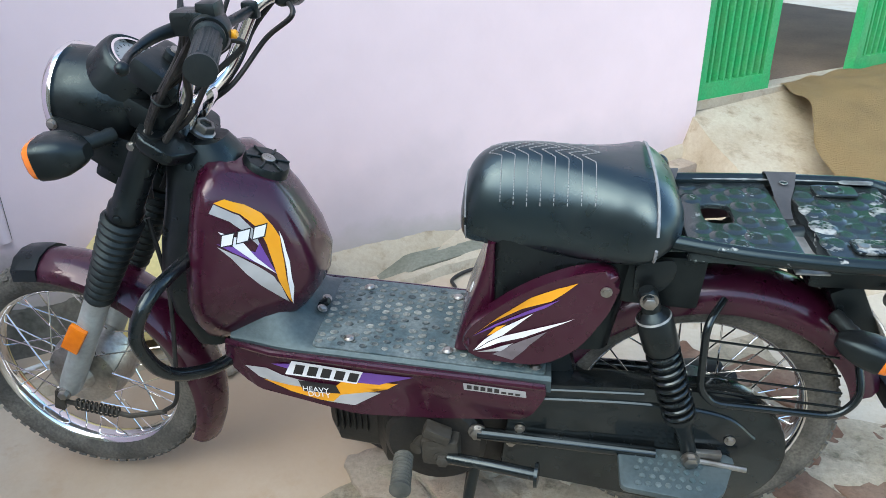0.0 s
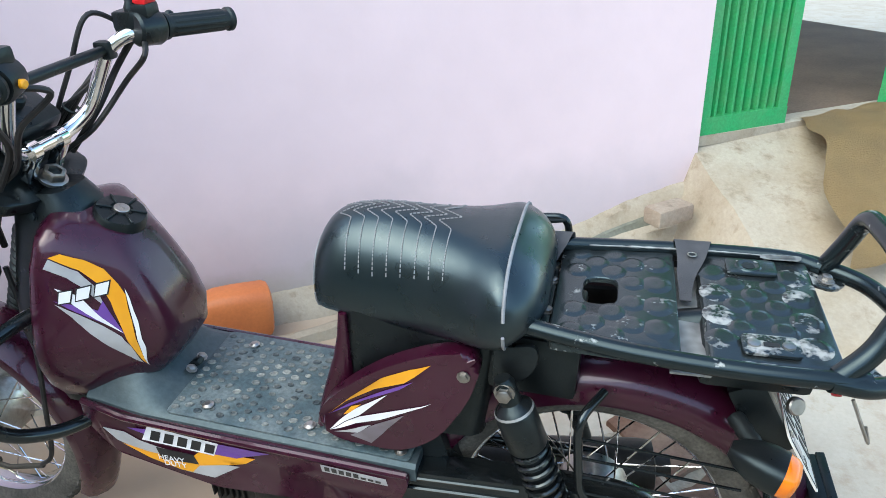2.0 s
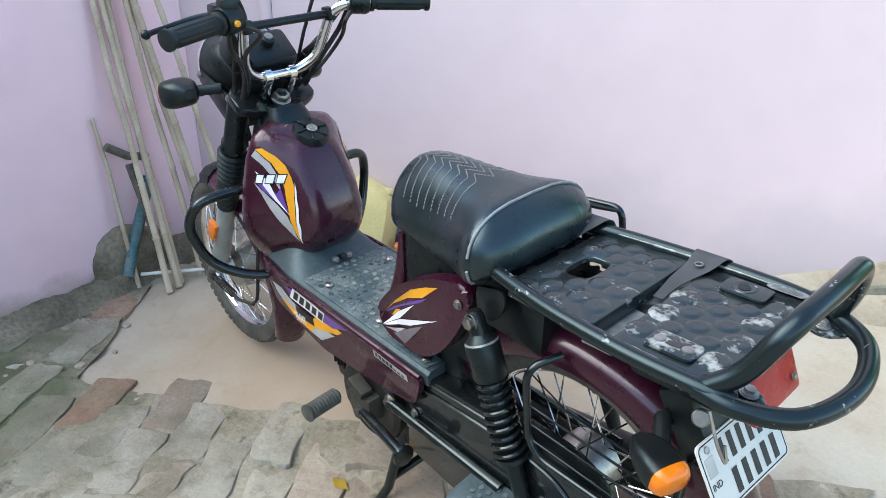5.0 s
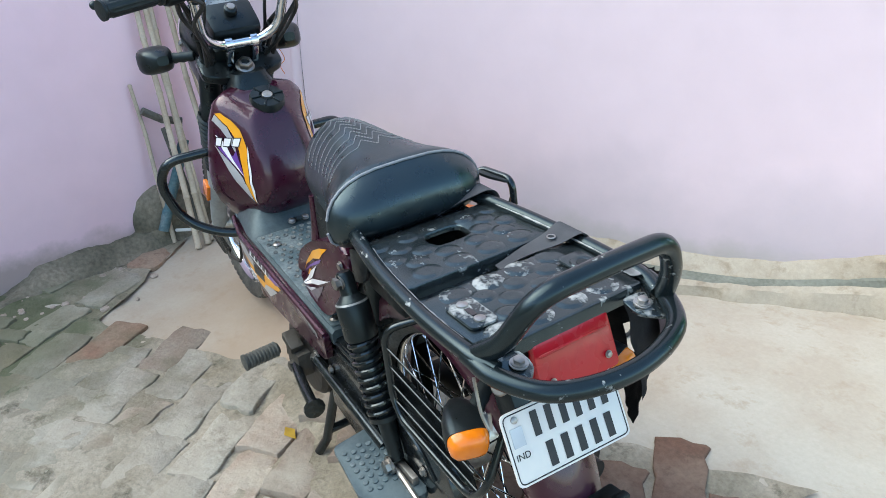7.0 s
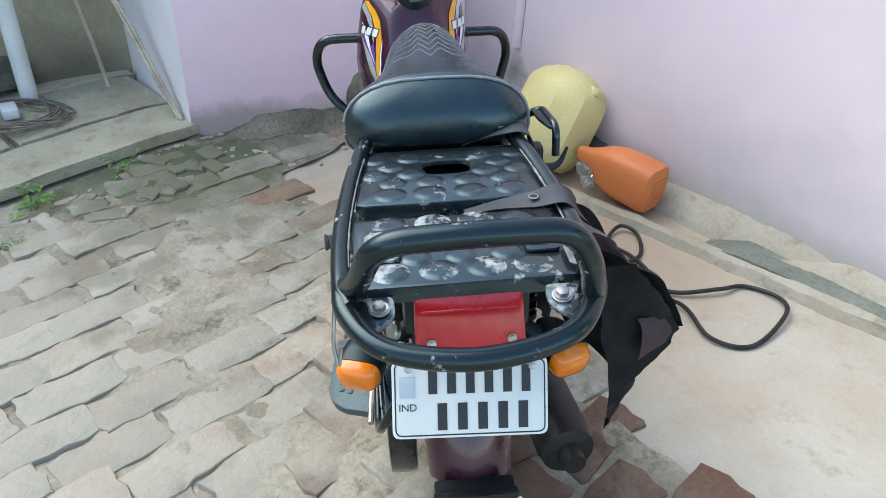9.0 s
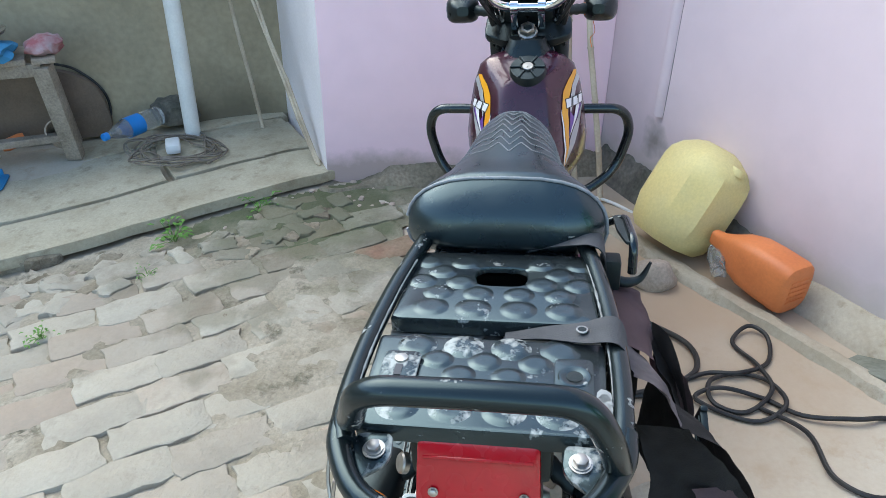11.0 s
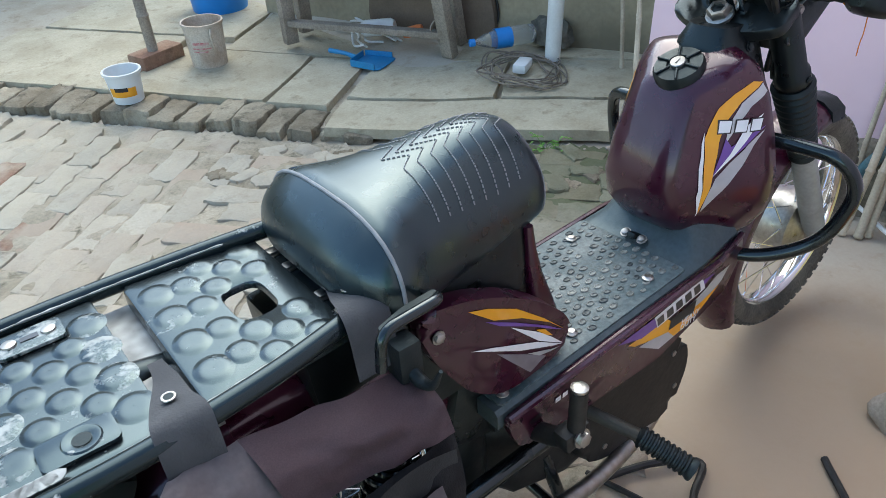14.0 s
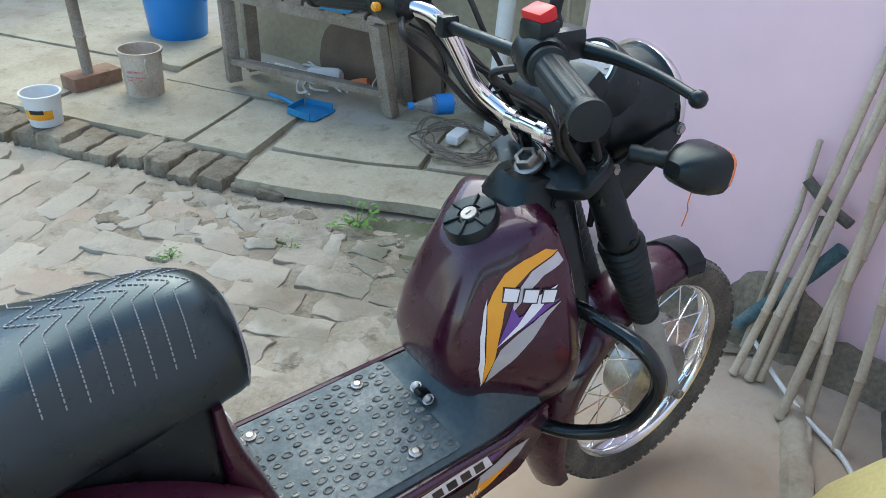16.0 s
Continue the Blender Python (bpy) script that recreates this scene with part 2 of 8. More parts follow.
def masonry(name, tones, vary=0.16, islands=False, pits=0.5, grain=0.22, rough=0.93):
    """Worn stone or brick: three tones drift over each other at yard scale, with grain, pits and a fine relief."""
    m = bpy.data.materials.new(name)
    m.use_nodes = True
    n, l = m.node_tree.nodes, m.node_tree.links
    b = n["Principled BSDF"]
    b.inputs["Roughness"].default_value = rough
    b.inputs["Specular IOR Level"].default_value = 0.25
    geo = n.new("ShaderNodeNewGeometry")
    info = n.new("ShaderNodeObjectInfo")
    rnd = geo.outputs["Random Per Island"] if islands else info.outputs["Random"]
    shift = n.new("ShaderNodeVectorMath")
    shift.operation = "ADD"
    comb = n.new("ShaderNodeCombineXYZ")
    far_z = n.new("ShaderNodeMath")
    far_z.operation = "MULTIPLY"
    far_z.inputs[1].default_value = 0.8
    l.new(rnd, far_z.inputs[0])
    l.new(far_z.outputs[0], comb.inputs["Z"])
    l.new(geo.outputs["Position"], shift.inputs[0])
    l.new(comb.outputs[0], shift.inputs[1])

    def cloud(scale, detail, lo, hi, rough_=0.6):
        t = n.new("ShaderNodeTexNoise")
        t.inputs["Scale"].default_value, t.inputs["Detail"].default_value, t.inputs["Roughness"].default_value = scale, detail, rough_
        l.new(shift.outputs[0], t.inputs["Vector"])
        r = n.new("ShaderNodeMapRange")
        r.inputs["From Min"].default_value, r.inputs["From Max"].default_value = lo, hi
        l.new(t.outputs["Fac"], r.inputs["Value"])
        return r.outputs[0], t.outputs["Fac"]

    def blend(fac, a, b_):
        x = n.new("ShaderNodeMix")
        x.data_type = "RGBA"
        l.new(fac, x.inputs[0])
        for sock, v in ((x.inputs[6], a), (x.inputs[7], b_)):
            if isinstance(v, tuple):
                sock.default_value = hexed(*v)
            else:
                l.new(v, sock)
        return x.outputs[2]

    col = blend(cloud(5.0, 8, 0.40, 0.62)[0], tones[0], tones[1])
    col = blend(cloud(13.0, 8, 0.54, 0.70, 0.7)[0], col, tones[2])
    grit, grit_h = cloud(85.0, 5, 0.25, 0.75, 0.7)
    lum = n.new("ShaderNodeMapRange")
    lum.inputs["To Min"].default_value, lum.inputs["To Max"].default_value = 1.0 - grain, 1.0 + grain
    l.new(grit, lum.inputs["Value"])
    own = n.new("ShaderNodeMapRange")
    own.inputs["To Min"].default_value, own.inputs["To Max"].default_value = 1.0 - vary, 1.0 + vary
    l.new(rnd, own.inputs["Value"])
    mul = n.new("ShaderNodeMath")
    mul.operation = "MULTIPLY"
    l.new(lum.outputs[0], mul.inputs[0])
    l.new(own.outputs[0], mul.inputs[1])
    hsv = n.new("ShaderNodeHueSaturation")
    l.new(col, hsv.inputs["Color"])
    l.new(mul.outputs[0], hsv.inputs["Value"])
    l.new(hsv.outputs[0], b.inputs["Base Color"])
    lump = cloud(24.0, 9, 0.0, 1.0, 0.68)[1]
    add = n.new("ShaderNodeMath")
    add.operation = "MULTIPLY_ADD"
    add.inputs[1].default_value = 0.35
    l.new(grit_h, add.inputs[0])
    l.new(lump, add.inputs[2])
    bp = n.new("ShaderNodeBump")
    bp.inputs["Strength"].default_value, bp.inputs["Distance"].default_value = pits, 0.012
    l.new(add.outputs[0], bp.inputs["Height"])
    l.new(bp.outputs[0], b.inputs["Normal"])
    return m


PAVER = masonry("worn_paving_brick", ((0.405, 0.37, 0.30), (0.315, 0.275, 0.215), (0.20, 0.17, 0.125)), 0.22, pits=0.7, grain=0.18)
PAVERS = masonry("worn_paving_bricks_far", ((0.415, 0.38, 0.31), (0.325, 0.285, 0.225), (0.21, 0.18, 0.135)), 0.20, islands=True, pits=0.7, grain=0.18)
PINKBRICK = masonry("faded_pinkish_brick", ((0.37, 0.315, 0.25), (0.30, 0.225, 0.17), (0.20, 0.15, 0.11)), 0.22, pits=0.7, grain=0.18)
KERB = masonry("weathered_kerb_brick", ((0.33, 0.285, 0.21), (0.22, 0.18, 0.125), (0.10, 0.085, 0.06)), 0.22, pits=1.0)
SLAB = masonry("grey_stone_slab", ((0.43, 0.385, 0.285), (0.36, 0.315, 0.225), (0.27, 0.23, 0.16)), 0.09, pits=0.35, grain=0.14)
CEMENT = masonry("weathered_cement", ((0.42, 0.37, 0.29), (0.36, 0.305, 0.225), (0.265, 0.215, 0.15)), 0.0, pits=0.25, grain=0.12)
REDBRICK = masonry("red_paving_brick", ((0.235, 0.135, 0.092), (0.30, 0.215, 0.155), (0.165, 0.10, 0.068)))
DARKRED = masonry("dark_red_brick", ((0.15, 0.085, 0.058), (0.205, 0.14, 0.10), (0.10, 0.062, 0.044)), 0.12)
for m_ in (PAVER, PINKBRICK, REDBRICK):
    patch(m_, (0.11, 0.125, 0.06), (-1.55, -0.80, 0.02), 0.42, 1.0, 5.0, 0.6, 0.35)
    patch(m_, (0.43, 0.385, 0.305), (-0.2, -1.2, 0.0), 0.9, 1.6, 7.0, 0.6, 0.25)
    patch(m_, (0.16, 0.15, 0.10), (-1.1, -0.75, 0.0), 0.30, 2.4, 6.0, 0.5, 0.3)
MUD = mat("greenish_damp_plaster", (0.235, 0.20, 0.145), 0.95, 0, (0.075, 0.072, 0.048), 7, 0.8, fine=0.25, fine_scale=80, bump=0.6, bump_scale=28)
RECESS = mat("old_grey_plaster", (0.37, 0.315, 0.215), 0.9, 0, (0.25, 0.21, 0.14), 2.2, 0.8, fine=0.1, fine_scale=40, bump=0.2, bump_scale=20)
# darker tone low on the plaster, near the corner and behind the bench
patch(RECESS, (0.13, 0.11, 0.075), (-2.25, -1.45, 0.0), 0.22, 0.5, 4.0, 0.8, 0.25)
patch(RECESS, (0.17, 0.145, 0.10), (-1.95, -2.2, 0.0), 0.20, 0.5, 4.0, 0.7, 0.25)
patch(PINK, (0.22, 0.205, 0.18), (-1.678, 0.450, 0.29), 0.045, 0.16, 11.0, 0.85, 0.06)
GREEN = mat("green_gate_paint", (0.03, 0.34, 0.11), 0.5, 0, (0.10, 0.30, 0.12), 12, 0.5, fine=0.12, rough_var=0.12, bump=0.05)
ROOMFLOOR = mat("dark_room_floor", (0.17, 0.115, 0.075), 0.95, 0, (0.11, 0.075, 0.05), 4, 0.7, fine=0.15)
SACK = mat("tan_sacking", (0.38, 0.27, 0.13), 0.95, 0, (0.31, 0.22, 0.11), 9, 0.7, fine=0.18, fine_scale=300, bump=0.5, bump_scale=160)
BAMBOO = mat("dry_bamboo", (0.50, 0.42, 0.315), 0.6, 0, (0.32, 0.25, 0.175), 9, 0.7, fine=0.1, fine_scale=140, vary=0.15, bump=0.15)
WOOD = mat("weathered_grey_wood", (0.30, 0.255, 0.205), 0.85, 0, (0.20, 0.165, 0.125), 12, 0.8, fine=0.2, fine_scale=120, bump=0.3)
PVC = mat("grey_white_pvc", (0.70, 0.70, 0.67), 0.5, 0, (0.56, 0.56, 0.53), 8, 0.6, fine=0.05)
CANYELLOW = mat("faded_yellow_plastic", (0.72, 0.60, 0.25), 0.5, 0, (0.63, 0.55, 0.28), 6, 0.7, fine=0.06, bump=0.05, bump_scale=20)
ORANGE = mat("orange_plastic", (0.66, 0.205, 0.065), 0.45, 0, (0.55, 0.155, 0.05), 10, 0.6, fine=0.05)
BLUE = mat("blue_plastic", (0.02, 0.22, 0.62), 0.4, 0, (0.02, 0.18, 0.52), 10, 0.5)
BROWNBOARD = mat("dark_brown_board", (0.17, 0.125, 0.09), 0.8, 0, (0.11, 0.085, 0.065), 6, 0.7, fine=0.1, bump=0.15)
BLUEPAN = mat("bright_blue_plastic", (0.02, 0.22, 0.44), 0.45, 0, (0.04, 0.18, 0.38), 14, 0.6, fine=0.08)
BLUECLOTH = mat("blue_cloth", (0.05, 0.24, 0.44), 0.9, 0, (0.04, 0.17, 0.32), 18, 0.7, bump=0.4, bump_scale=60)
REDCLOTH = mat("red_cloth", (0.30, 0.10, 0.11), 0.9, 0, (0.45, 0.40, 0.40), 20, 0.7, bump=0.4, bump_scale=60)
RUST = mat("stained_cream_paint_bucket", (0.52, 0.46, 0.38), 0.6, 0, (0.34, 0.22, 0.14), 9, 0.7, fine=0.15)
BUCKETW = mat("white_bucket_plastic", (0.68, 0.70, 0.70), 0.45, 0, (0.58, 0.58, 0.56), 14, 0.6)
STONE = mat("brownish_stone", (0.40, 0.335, 0.275), 0.9, 0, (0.29, 0.235, 0.185), 12, 0.7, fine=0.18, bump=0.5, bump_scale=40)
CLEAR = mat("clear_plastic", (0.85, 0.88, 0.9), 0.12, 0, transmission=0.9)
LEAF = mat("green_leaf", (0.10, 0.24, 0.035), 0.6, 0, (0.15, 0.27, 0.06), 30, 0.7)
YLEAF = mat("yellow_leaf", (0.62, 0.42, 0.05), 0.7, 0, (0.5, 0.3, 0.05), 40, 0.5)
CABLE = mat("black_cable", (0.009, 0.009, 0.01), 0.5, 0, (0.04, 0.038, 0.035), 30, 0.6)
WIRE = mat("brown_grey_wire", (0.16, 0.13, 0.10), 0.7, 0, (0.25, 0.22, 0.18), 40, 0.6)

# the cool sky's teal cast is put into the gloss colour of black parts
VINYL.node_tree.nodes["Principled BSDF"].inputs["Coat Tint"].default_value = (0.6, 0.9, 1.0, 1)
for m_ in (BLACK, GLOSS, VINYL, RUBBER, MOULD):
    m_.node_tree.nodes["Principled BSDF"].inputs["Specular Tint"].default_value = (0.72, 0.94, 1.0, 1)


# ---- shape helpers ----
def ob_from(name, bm, material, parent=None, label="", smooth=40.0):
    me = bpy.data.meshes.new(name)
    bmesh.ops.recalc_face_normals(bm, faces=bm.faces[:])
    for fc in bm.faces:
        fc.smooth = smooth > 0
    bm.to_mesh(me)
    bm.free()
    if smooth > 0:
        me.set_sharp_from_angle(angle=radians(smooth))
    me.materials.append(material)
    ob = new(name, me)
    if parent is not None:
        ob.parent = parent
    if label:
        ob["label"] = label
    return ob


def part(name, bm, material, parent, label="", smooth=40.0):
    return ob_from(name, bm, material, parent, label, smooth)


def share(name, mesh, parent, m):
    ob = new(name, mesh)
    ob.parent = parent
    ob.matrix_basis = m
    return ob


def root(name, m=None):
    ob = new(name)
    ob.empty_display_size = 0.05
    if m is not None:
        ob.matrix_world = m
    return ob


def V(*a):
    return Vector(a)


def spline(pts, n=8, closed=False):
    """A smooth curve through the points."""
    p = [Vector(q) for q in pts]
    out = []
    m = len(p)
    for i in range(m if closed else m - 1):
        if closed:
            a, b, c, d = p[i - 1], p[i], p[(i + 1) % m], p[(i + 2) % m]
        else:
            b, c = p[i], p[i + 1]
            a = p[i - 1] if i else b * 2 - c
            d = p[i + 2] if i + 2 < m else c * 2 - b
        for k in range(n):
            t = k / n
            out.append(0.5 * ((2 * b) + (c - a) * t + (2 * a - 5 * b + 4 * c - d) * t * t + (3 * b - a - 3 * c + d) * t ** 3))
    if not closed:
        out.append(p[-1].copy())
    return out


def rounded(pts, r=0.02, n=5):
    """A polyline with its corners rounded by arcs."""
    p = [Vector(q) for q in pts]
    out = [p[0]]
    for a, b, c in zip(p, p[1:], p[2:]):
        d1, d2 = (a - b), (c - b)
        k = min(r, d1.length * 0.48, d2.length * 0.48)
        s, e = b + d1.normalized() * k, b + d2.normalized() * k
        for i in range(n + 1):
            t = i / n
            out.append(s * (1 - t) ** 2 + b * 2 * t * (1 - t) + e * t * t)
    out.append(p[-1])
    return out


def tube(bm, pts, r, seg=10, closed=False, caps=True):
    """A round tube along the points; r is a radius or a list of them."""
    p = [Vector(q) for q in pts]
    m = len(p)
    rr = r if isinstance(r, (list, tuple)) else [r] * m
    rings = []
    up = None
    for i in range(m):
        if closed:
            d = p[(i + 1) % m] - p[i - 1]
        else:
            d = p[min(i + 1, m - 1)] - p[max(i - 1, 0)]
        d.normalize()
        if up is None:
            up = d.orthogonal().normalized()
        up = (up - d * up.dot(d))
        up = up.normalized() if up.length > 1e-6 else d.orthogonal().normalized()
        side = d.cross(up)
        rings.append([bm.verts.new(p[i] + (up * math.cos(a) + side * math.sin(a)) * rr[i]) for a in [2 * math.pi * k / seg for k in range(seg)]])
    for i in range(m if closed else m - 1):
        a, b = rings[i], rings[(i + 1) % m]
        for k in range(seg):
            bm.faces.new((a[k], a[(k + 1) % seg], b[(k + 1) % seg], b[k]))
    if caps and not closed:
        bm.faces.new(rings[0][::-1])
        bm.faces.new(rings[-1])
    return bm


def loft(bm, rings, caps=True, ring_closed=True):
    vs = [[bm.verts.new(v) for v in r] for r in rings]
    n = len(vs[0])
    for a, b in zip(vs, vs[1:]):
        for k in range(n if ring_closed else n - 1):
            bm.faces.new((a[k], a[(k + 1) % n], b[(k + 1) % n], b[k]))
    if caps:
        bm.faces.new(vs[0][::-1])
        bm.faces.new(vs[-1])
    return bm


def lathe(bm, profile, m=None, seg=20, caps=True):
    """Turns (radius, height) pairs about z, then moves the result by m."""
    m = m or Matrix()
    rings = [[m @ V(r * math.cos(2 * math.pi * k / seg), r * math.sin(2 * math.pi * k / seg), h) for k in range(seg)] for r, h in profile]
    return loft(bm, rings, caps)


def to_axis(origin, direction):
    return Matrix.Translation(origin) @ Vector(direction).to_track_quat("Z", "Y").to_matrix().to_4x4()


def box(bm, size, at=(0, 0, 0), turn=None, bevel=0.004, seg=2):
    m = Matrix.Translation(at) @ (turn or Matrix()) @ Matrix.Diagonal((*size, 1))
    made = bmesh.ops.create_cube(bm, size=1.0, matrix=m)
    if bevel > 0:
        edges = list({e for v in made["verts"] for e in v.link_edges})
        bmesh.ops.bevel(bm, geom=edges, offset=bevel, segments=seg, affect="EDGES", profile=0.6)
    return bm


def prism(bm, outline, depth, place, bevel=0.0, seg=2):
    """A plate with a 2D outline and a thickness; place(u, v, w) gives its points."""
    lo = [bm.verts.new(place(u, v, -depth / 2)) for u, v in outline]
    hi = [bm.verts.new(place(u, v, depth / 2)) for u, v in outline]
    n = len(lo)
    faces = [bm.faces.new(lo[::-1]), bm.faces.new(hi)]
    for k in range(n):
        bm.faces.new((lo[k], lo[(k + 1) % n], hi[(k + 1) % n], hi[k]))
    if bevel > 0:
        edges = list({e for fc in faces for e in fc.edges})
        bmesh.ops.bevel(bm, geom=edges, offset=bevel, segments=seg, affect="EDGES", profile=0.6)
    return bm


def soft_outline(pts, r=0.01, n=3):
    """A closed 2D outline with rounded corners."""
    out = []
    m = len(pts)
    for i in range(m):
        a, b, c = Vector(pts[i - 1]), Vector(pts[i]), Vector(pts[(i + 1) % m])
        d1, d2 = a - b, c - b
        k = min(r, d1.length * 0.45, d2.length * 0.45)
        s, e = b + d1.normalized() * k, b + d2.normalized() * k
        for j in range(n + 1):
            t = j / n
            q = s * (1 - t) ** 2 + b * 2 * t * (1 - t) + e * t * t
            out.append((q.x, q.y))
    return out


def bolt(bm, at, direction, r=0.007, h=0.006):
    lathe(bm, [(r * 1.35, 0), (r * 1.35, h * 0.3)], to_axis(at, direction), 12)
    lathe(bm, [(r, h * 0.3), (r, h * 0.9), (r * 0.8, h)], to_axis(at, direction), 6)
    return bm


def decal(name, bvh, polys, side, material, parent, label="", lift=0.0012, cell=0.012, shift=(0, 0)):
    """Thin stickers: outlines in (x, z), laid onto the surface met along y from that side."""
    bm = bmesh.new()
    for outline in polys:
        vs = [bm.verts.new((u + shift[0], 0, w + shift[1])) for u, w in outline]
        bm.faces.new(vs)
    bmesh.ops.triangulate(bm, faces=bm.faces[:])
    for _ in range(4):
        longs = [e for e in bm.edges if e.calc_length() > cell]
        if not longs:
            break
        bmesh.ops.subdivide_edges(bm, edges=longs, cuts=1)
        bmesh.ops.triangulate(bm, faces=[fc for fc in bm.faces if len(fc.verts) > 3])
    lost = []
    for v in bm.verts:
        hit, nor, _, _ = bvh.ray_cast(V(v.co.x, side * 0.6, v.co.z), V(0, -side, 0))
        if hit is None:
            hit, nor, _, _ = bvh.find_nearest(V(v.co.x, side * 0.15, v.co.z))
        if nor.y * side < 0:
            nor = -nor
        v.co = hit + nor * lift
    return part(name, bm, material, parent, label)


def bvh_of(ob):
    return BVHTree.FromPolygons([v.co.copy() for v in ob.data.vertices], [tuple(p.vertices) for p in ob.data.polygons])


def lettering(name, words, size, m, material, parent):
    """Raised thin lettering in the built-in font; m carries its plane."""
    cu = bpy.data.curves.new(name, "FONT")
    cu.body, cu.size, cu.align_x, cu.align_y, cu.extrude = words, size, "CENTER", "CENTER", 0.0002
    tmp = bpy.data.objects.new(name, cu)
    me = bpy.data.meshes.new_from_object(tmp)
    bpy.data.objects.remove(tmp)
    me.transform(m)
    me.materials.append(material)
    ob = new(name, me)
    ob.parent = parent
    return ob


def smooth01(t):
    t = min(1.0, max(0.0, t))
    return t * t * (3 - 2 * t)

# ---- the yard: ground, pavement, walls ----
WALL_DIR = V(0.863, 0.505, 0)
WALL_OUT = V(0.505, -0.863, 0)
CORNER = V(-1.646, 0.47, 0)
EDGE_A, EDGE_B, EDGE_0 = V(0.61, -0.79, 0), V(-0.79, -0.61, 0), V(-1.70, -0.80, 0)


def ground_z(x, y):
    """The height of the yard: it falls a little away from the pink wall and towards the stone slabs."""
    z = 0.05 * smooth01((y + 0.30) / 0.5) + 0.03 * smooth01((x + 0.5) / 0.7) * smooth01((y + 0.6) / 0.6)
    z += 0.035 * smooth01((y - 0.35) / 0.6)
    z -= 0.06 * smooth01((-y - 0.95) / 0.8) * smooth01((x + 1.75) / 0.5)
    a, b = (x + 1.70) * 0.61 - (y + 0.80) * 0.79, (x + 1.70) * -0.79 - (y + 0.80) * 0.61
    z -= 0.022 * smooth01((b + 0.32) / 0.2) * smooth01((0.5 - b) / 0.3) * smooth01(a / 0.5) * smooth01((2.9 - a) / 0.5)
    return z


def in_concrete(x, y):
    """The cast strip between the pink wall and the brick paving."""
    side = (x + 0.606) * -0.527 + (y - 0.063) * 0.85
    front = (x + 1.391) * 0.69 + (y + 0.42) * 0.72
    return side > 0 and front > 0


def slab_top(a):
    return 0.055 - 0.075 * smooth01(a / 1.2)


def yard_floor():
    """Pale cement with grit; the reddish dust on the sheltered side also carries painted bounce light."""
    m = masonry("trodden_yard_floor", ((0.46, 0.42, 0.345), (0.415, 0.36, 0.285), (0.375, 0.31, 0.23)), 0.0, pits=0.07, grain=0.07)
    # reddish dust, its tan deepened to hold warm light bounced off the wall
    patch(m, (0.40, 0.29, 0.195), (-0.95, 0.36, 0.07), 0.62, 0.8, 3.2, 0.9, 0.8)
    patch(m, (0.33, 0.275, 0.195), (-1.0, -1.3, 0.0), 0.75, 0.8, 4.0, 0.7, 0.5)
    n, l = m.node_tree.nodes, m.node_tree.links
    b = n["Principled BSDF"]
    base = b.inputs["Base Color"].links[0].from_socket
    co = n.new("ShaderNodeTexCoord")
    spots = n.new("ShaderNodeTexVoronoi")
    spots.inputs["Scale"].default_value = 9.0
    l.new(co.outputs["Object"], spots.inputs["Vector"])
    dot = n.new("ShaderNodeMapRange")
    dot.inputs["From Min"].default_value, dot.inputs["From Max"].default_value = 0.02, 0.05
    dot.inputs["To Min"].default_value, dot.inputs["To Max"].default_value = 0.22, 0.0
    l.new(spots.outputs["Distance"], dot.inputs["Value"])
    mix2 = n.new("ShaderNodeMix")
    mix2.data_type = "RGBA"
    mix2.inputs[7].default_value = (0.24, 0.20, 0.16, 1)
    l.new(base, mix2.inputs[6])
    l.new(dot.outputs[0], mix2.inputs[0])
    l.new(mix2.outputs[2], b.inputs["Base Color"])
    return m


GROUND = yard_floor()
bm = bmesh.new()
steps = [-60, -30, -15, -9, -6, -4.5] + [-3.6 + 0.12 * i for i in range(51)] + [3, 4, 6, 9, 15, 30, 60]
vs = [[bm.verts.new((x, y, ground_z(x, y) + (0.0015 * noise.noise(V(x * 3, y * 3, 0.2)) if abs(x) < 4 and abs(y) < 4 else 0))) for y in steps] for x in steps]
for i in range(len(steps) - 1):
    for j in range(len(steps) - 1):
        bm.faces.new((vs[i][j], vs[i + 1][j], vs[i + 1][j + 1], vs[i][j + 1]))
ground = tagged(ob_from("ground", bm, GROUND), "pale sandy cement yard floor with reddish dust and painted-in bounce light", "ground", kind="structure")


def wall_block(name, outline, z0, z1, material, label, end=None):
    bm = bmesh.new()
    prism(bm, outline, z1 - z0, lambda u, v, w: V(u, v, (z0 + z1) / 2 + w))
    ob = ob_from(name, bm, material, smooth=0)
    return tagged(ob, label, "wall", kind="structure")


def along(s, d, z=0.0):
    """A place s metres along the long pink wall and d metres out from it."""
    p = CORNER + WALL_DIR * s + WALL_OUT * d
    return V(p.x, p.y, z)


WALL_LEN = 2.245
q = [along(-0.44, 0), along(WALL_LEN, 0), along(WALL_LEN, -0.24), along(-0.7, -0.24)]
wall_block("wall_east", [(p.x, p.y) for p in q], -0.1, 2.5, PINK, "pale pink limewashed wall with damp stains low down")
w2 = [(-1.957, 0.284), (-1.735, -0.79), (-2.45, -1.22), (-2.7, 0.25)]
north = wall_block("wall_north", w2, -0.1, 2.0, PINK2, "pink limewashed wall with a pale end face")
north.data.materials.append(WHITEW)
for fc in north.data.polygons:
    if fc.normal.dot(V(0.52, -0.86, 0)) > 0.9:
        fc.material_index = 1
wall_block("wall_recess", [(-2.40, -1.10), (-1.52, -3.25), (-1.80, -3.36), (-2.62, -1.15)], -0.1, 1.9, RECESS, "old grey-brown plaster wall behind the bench")

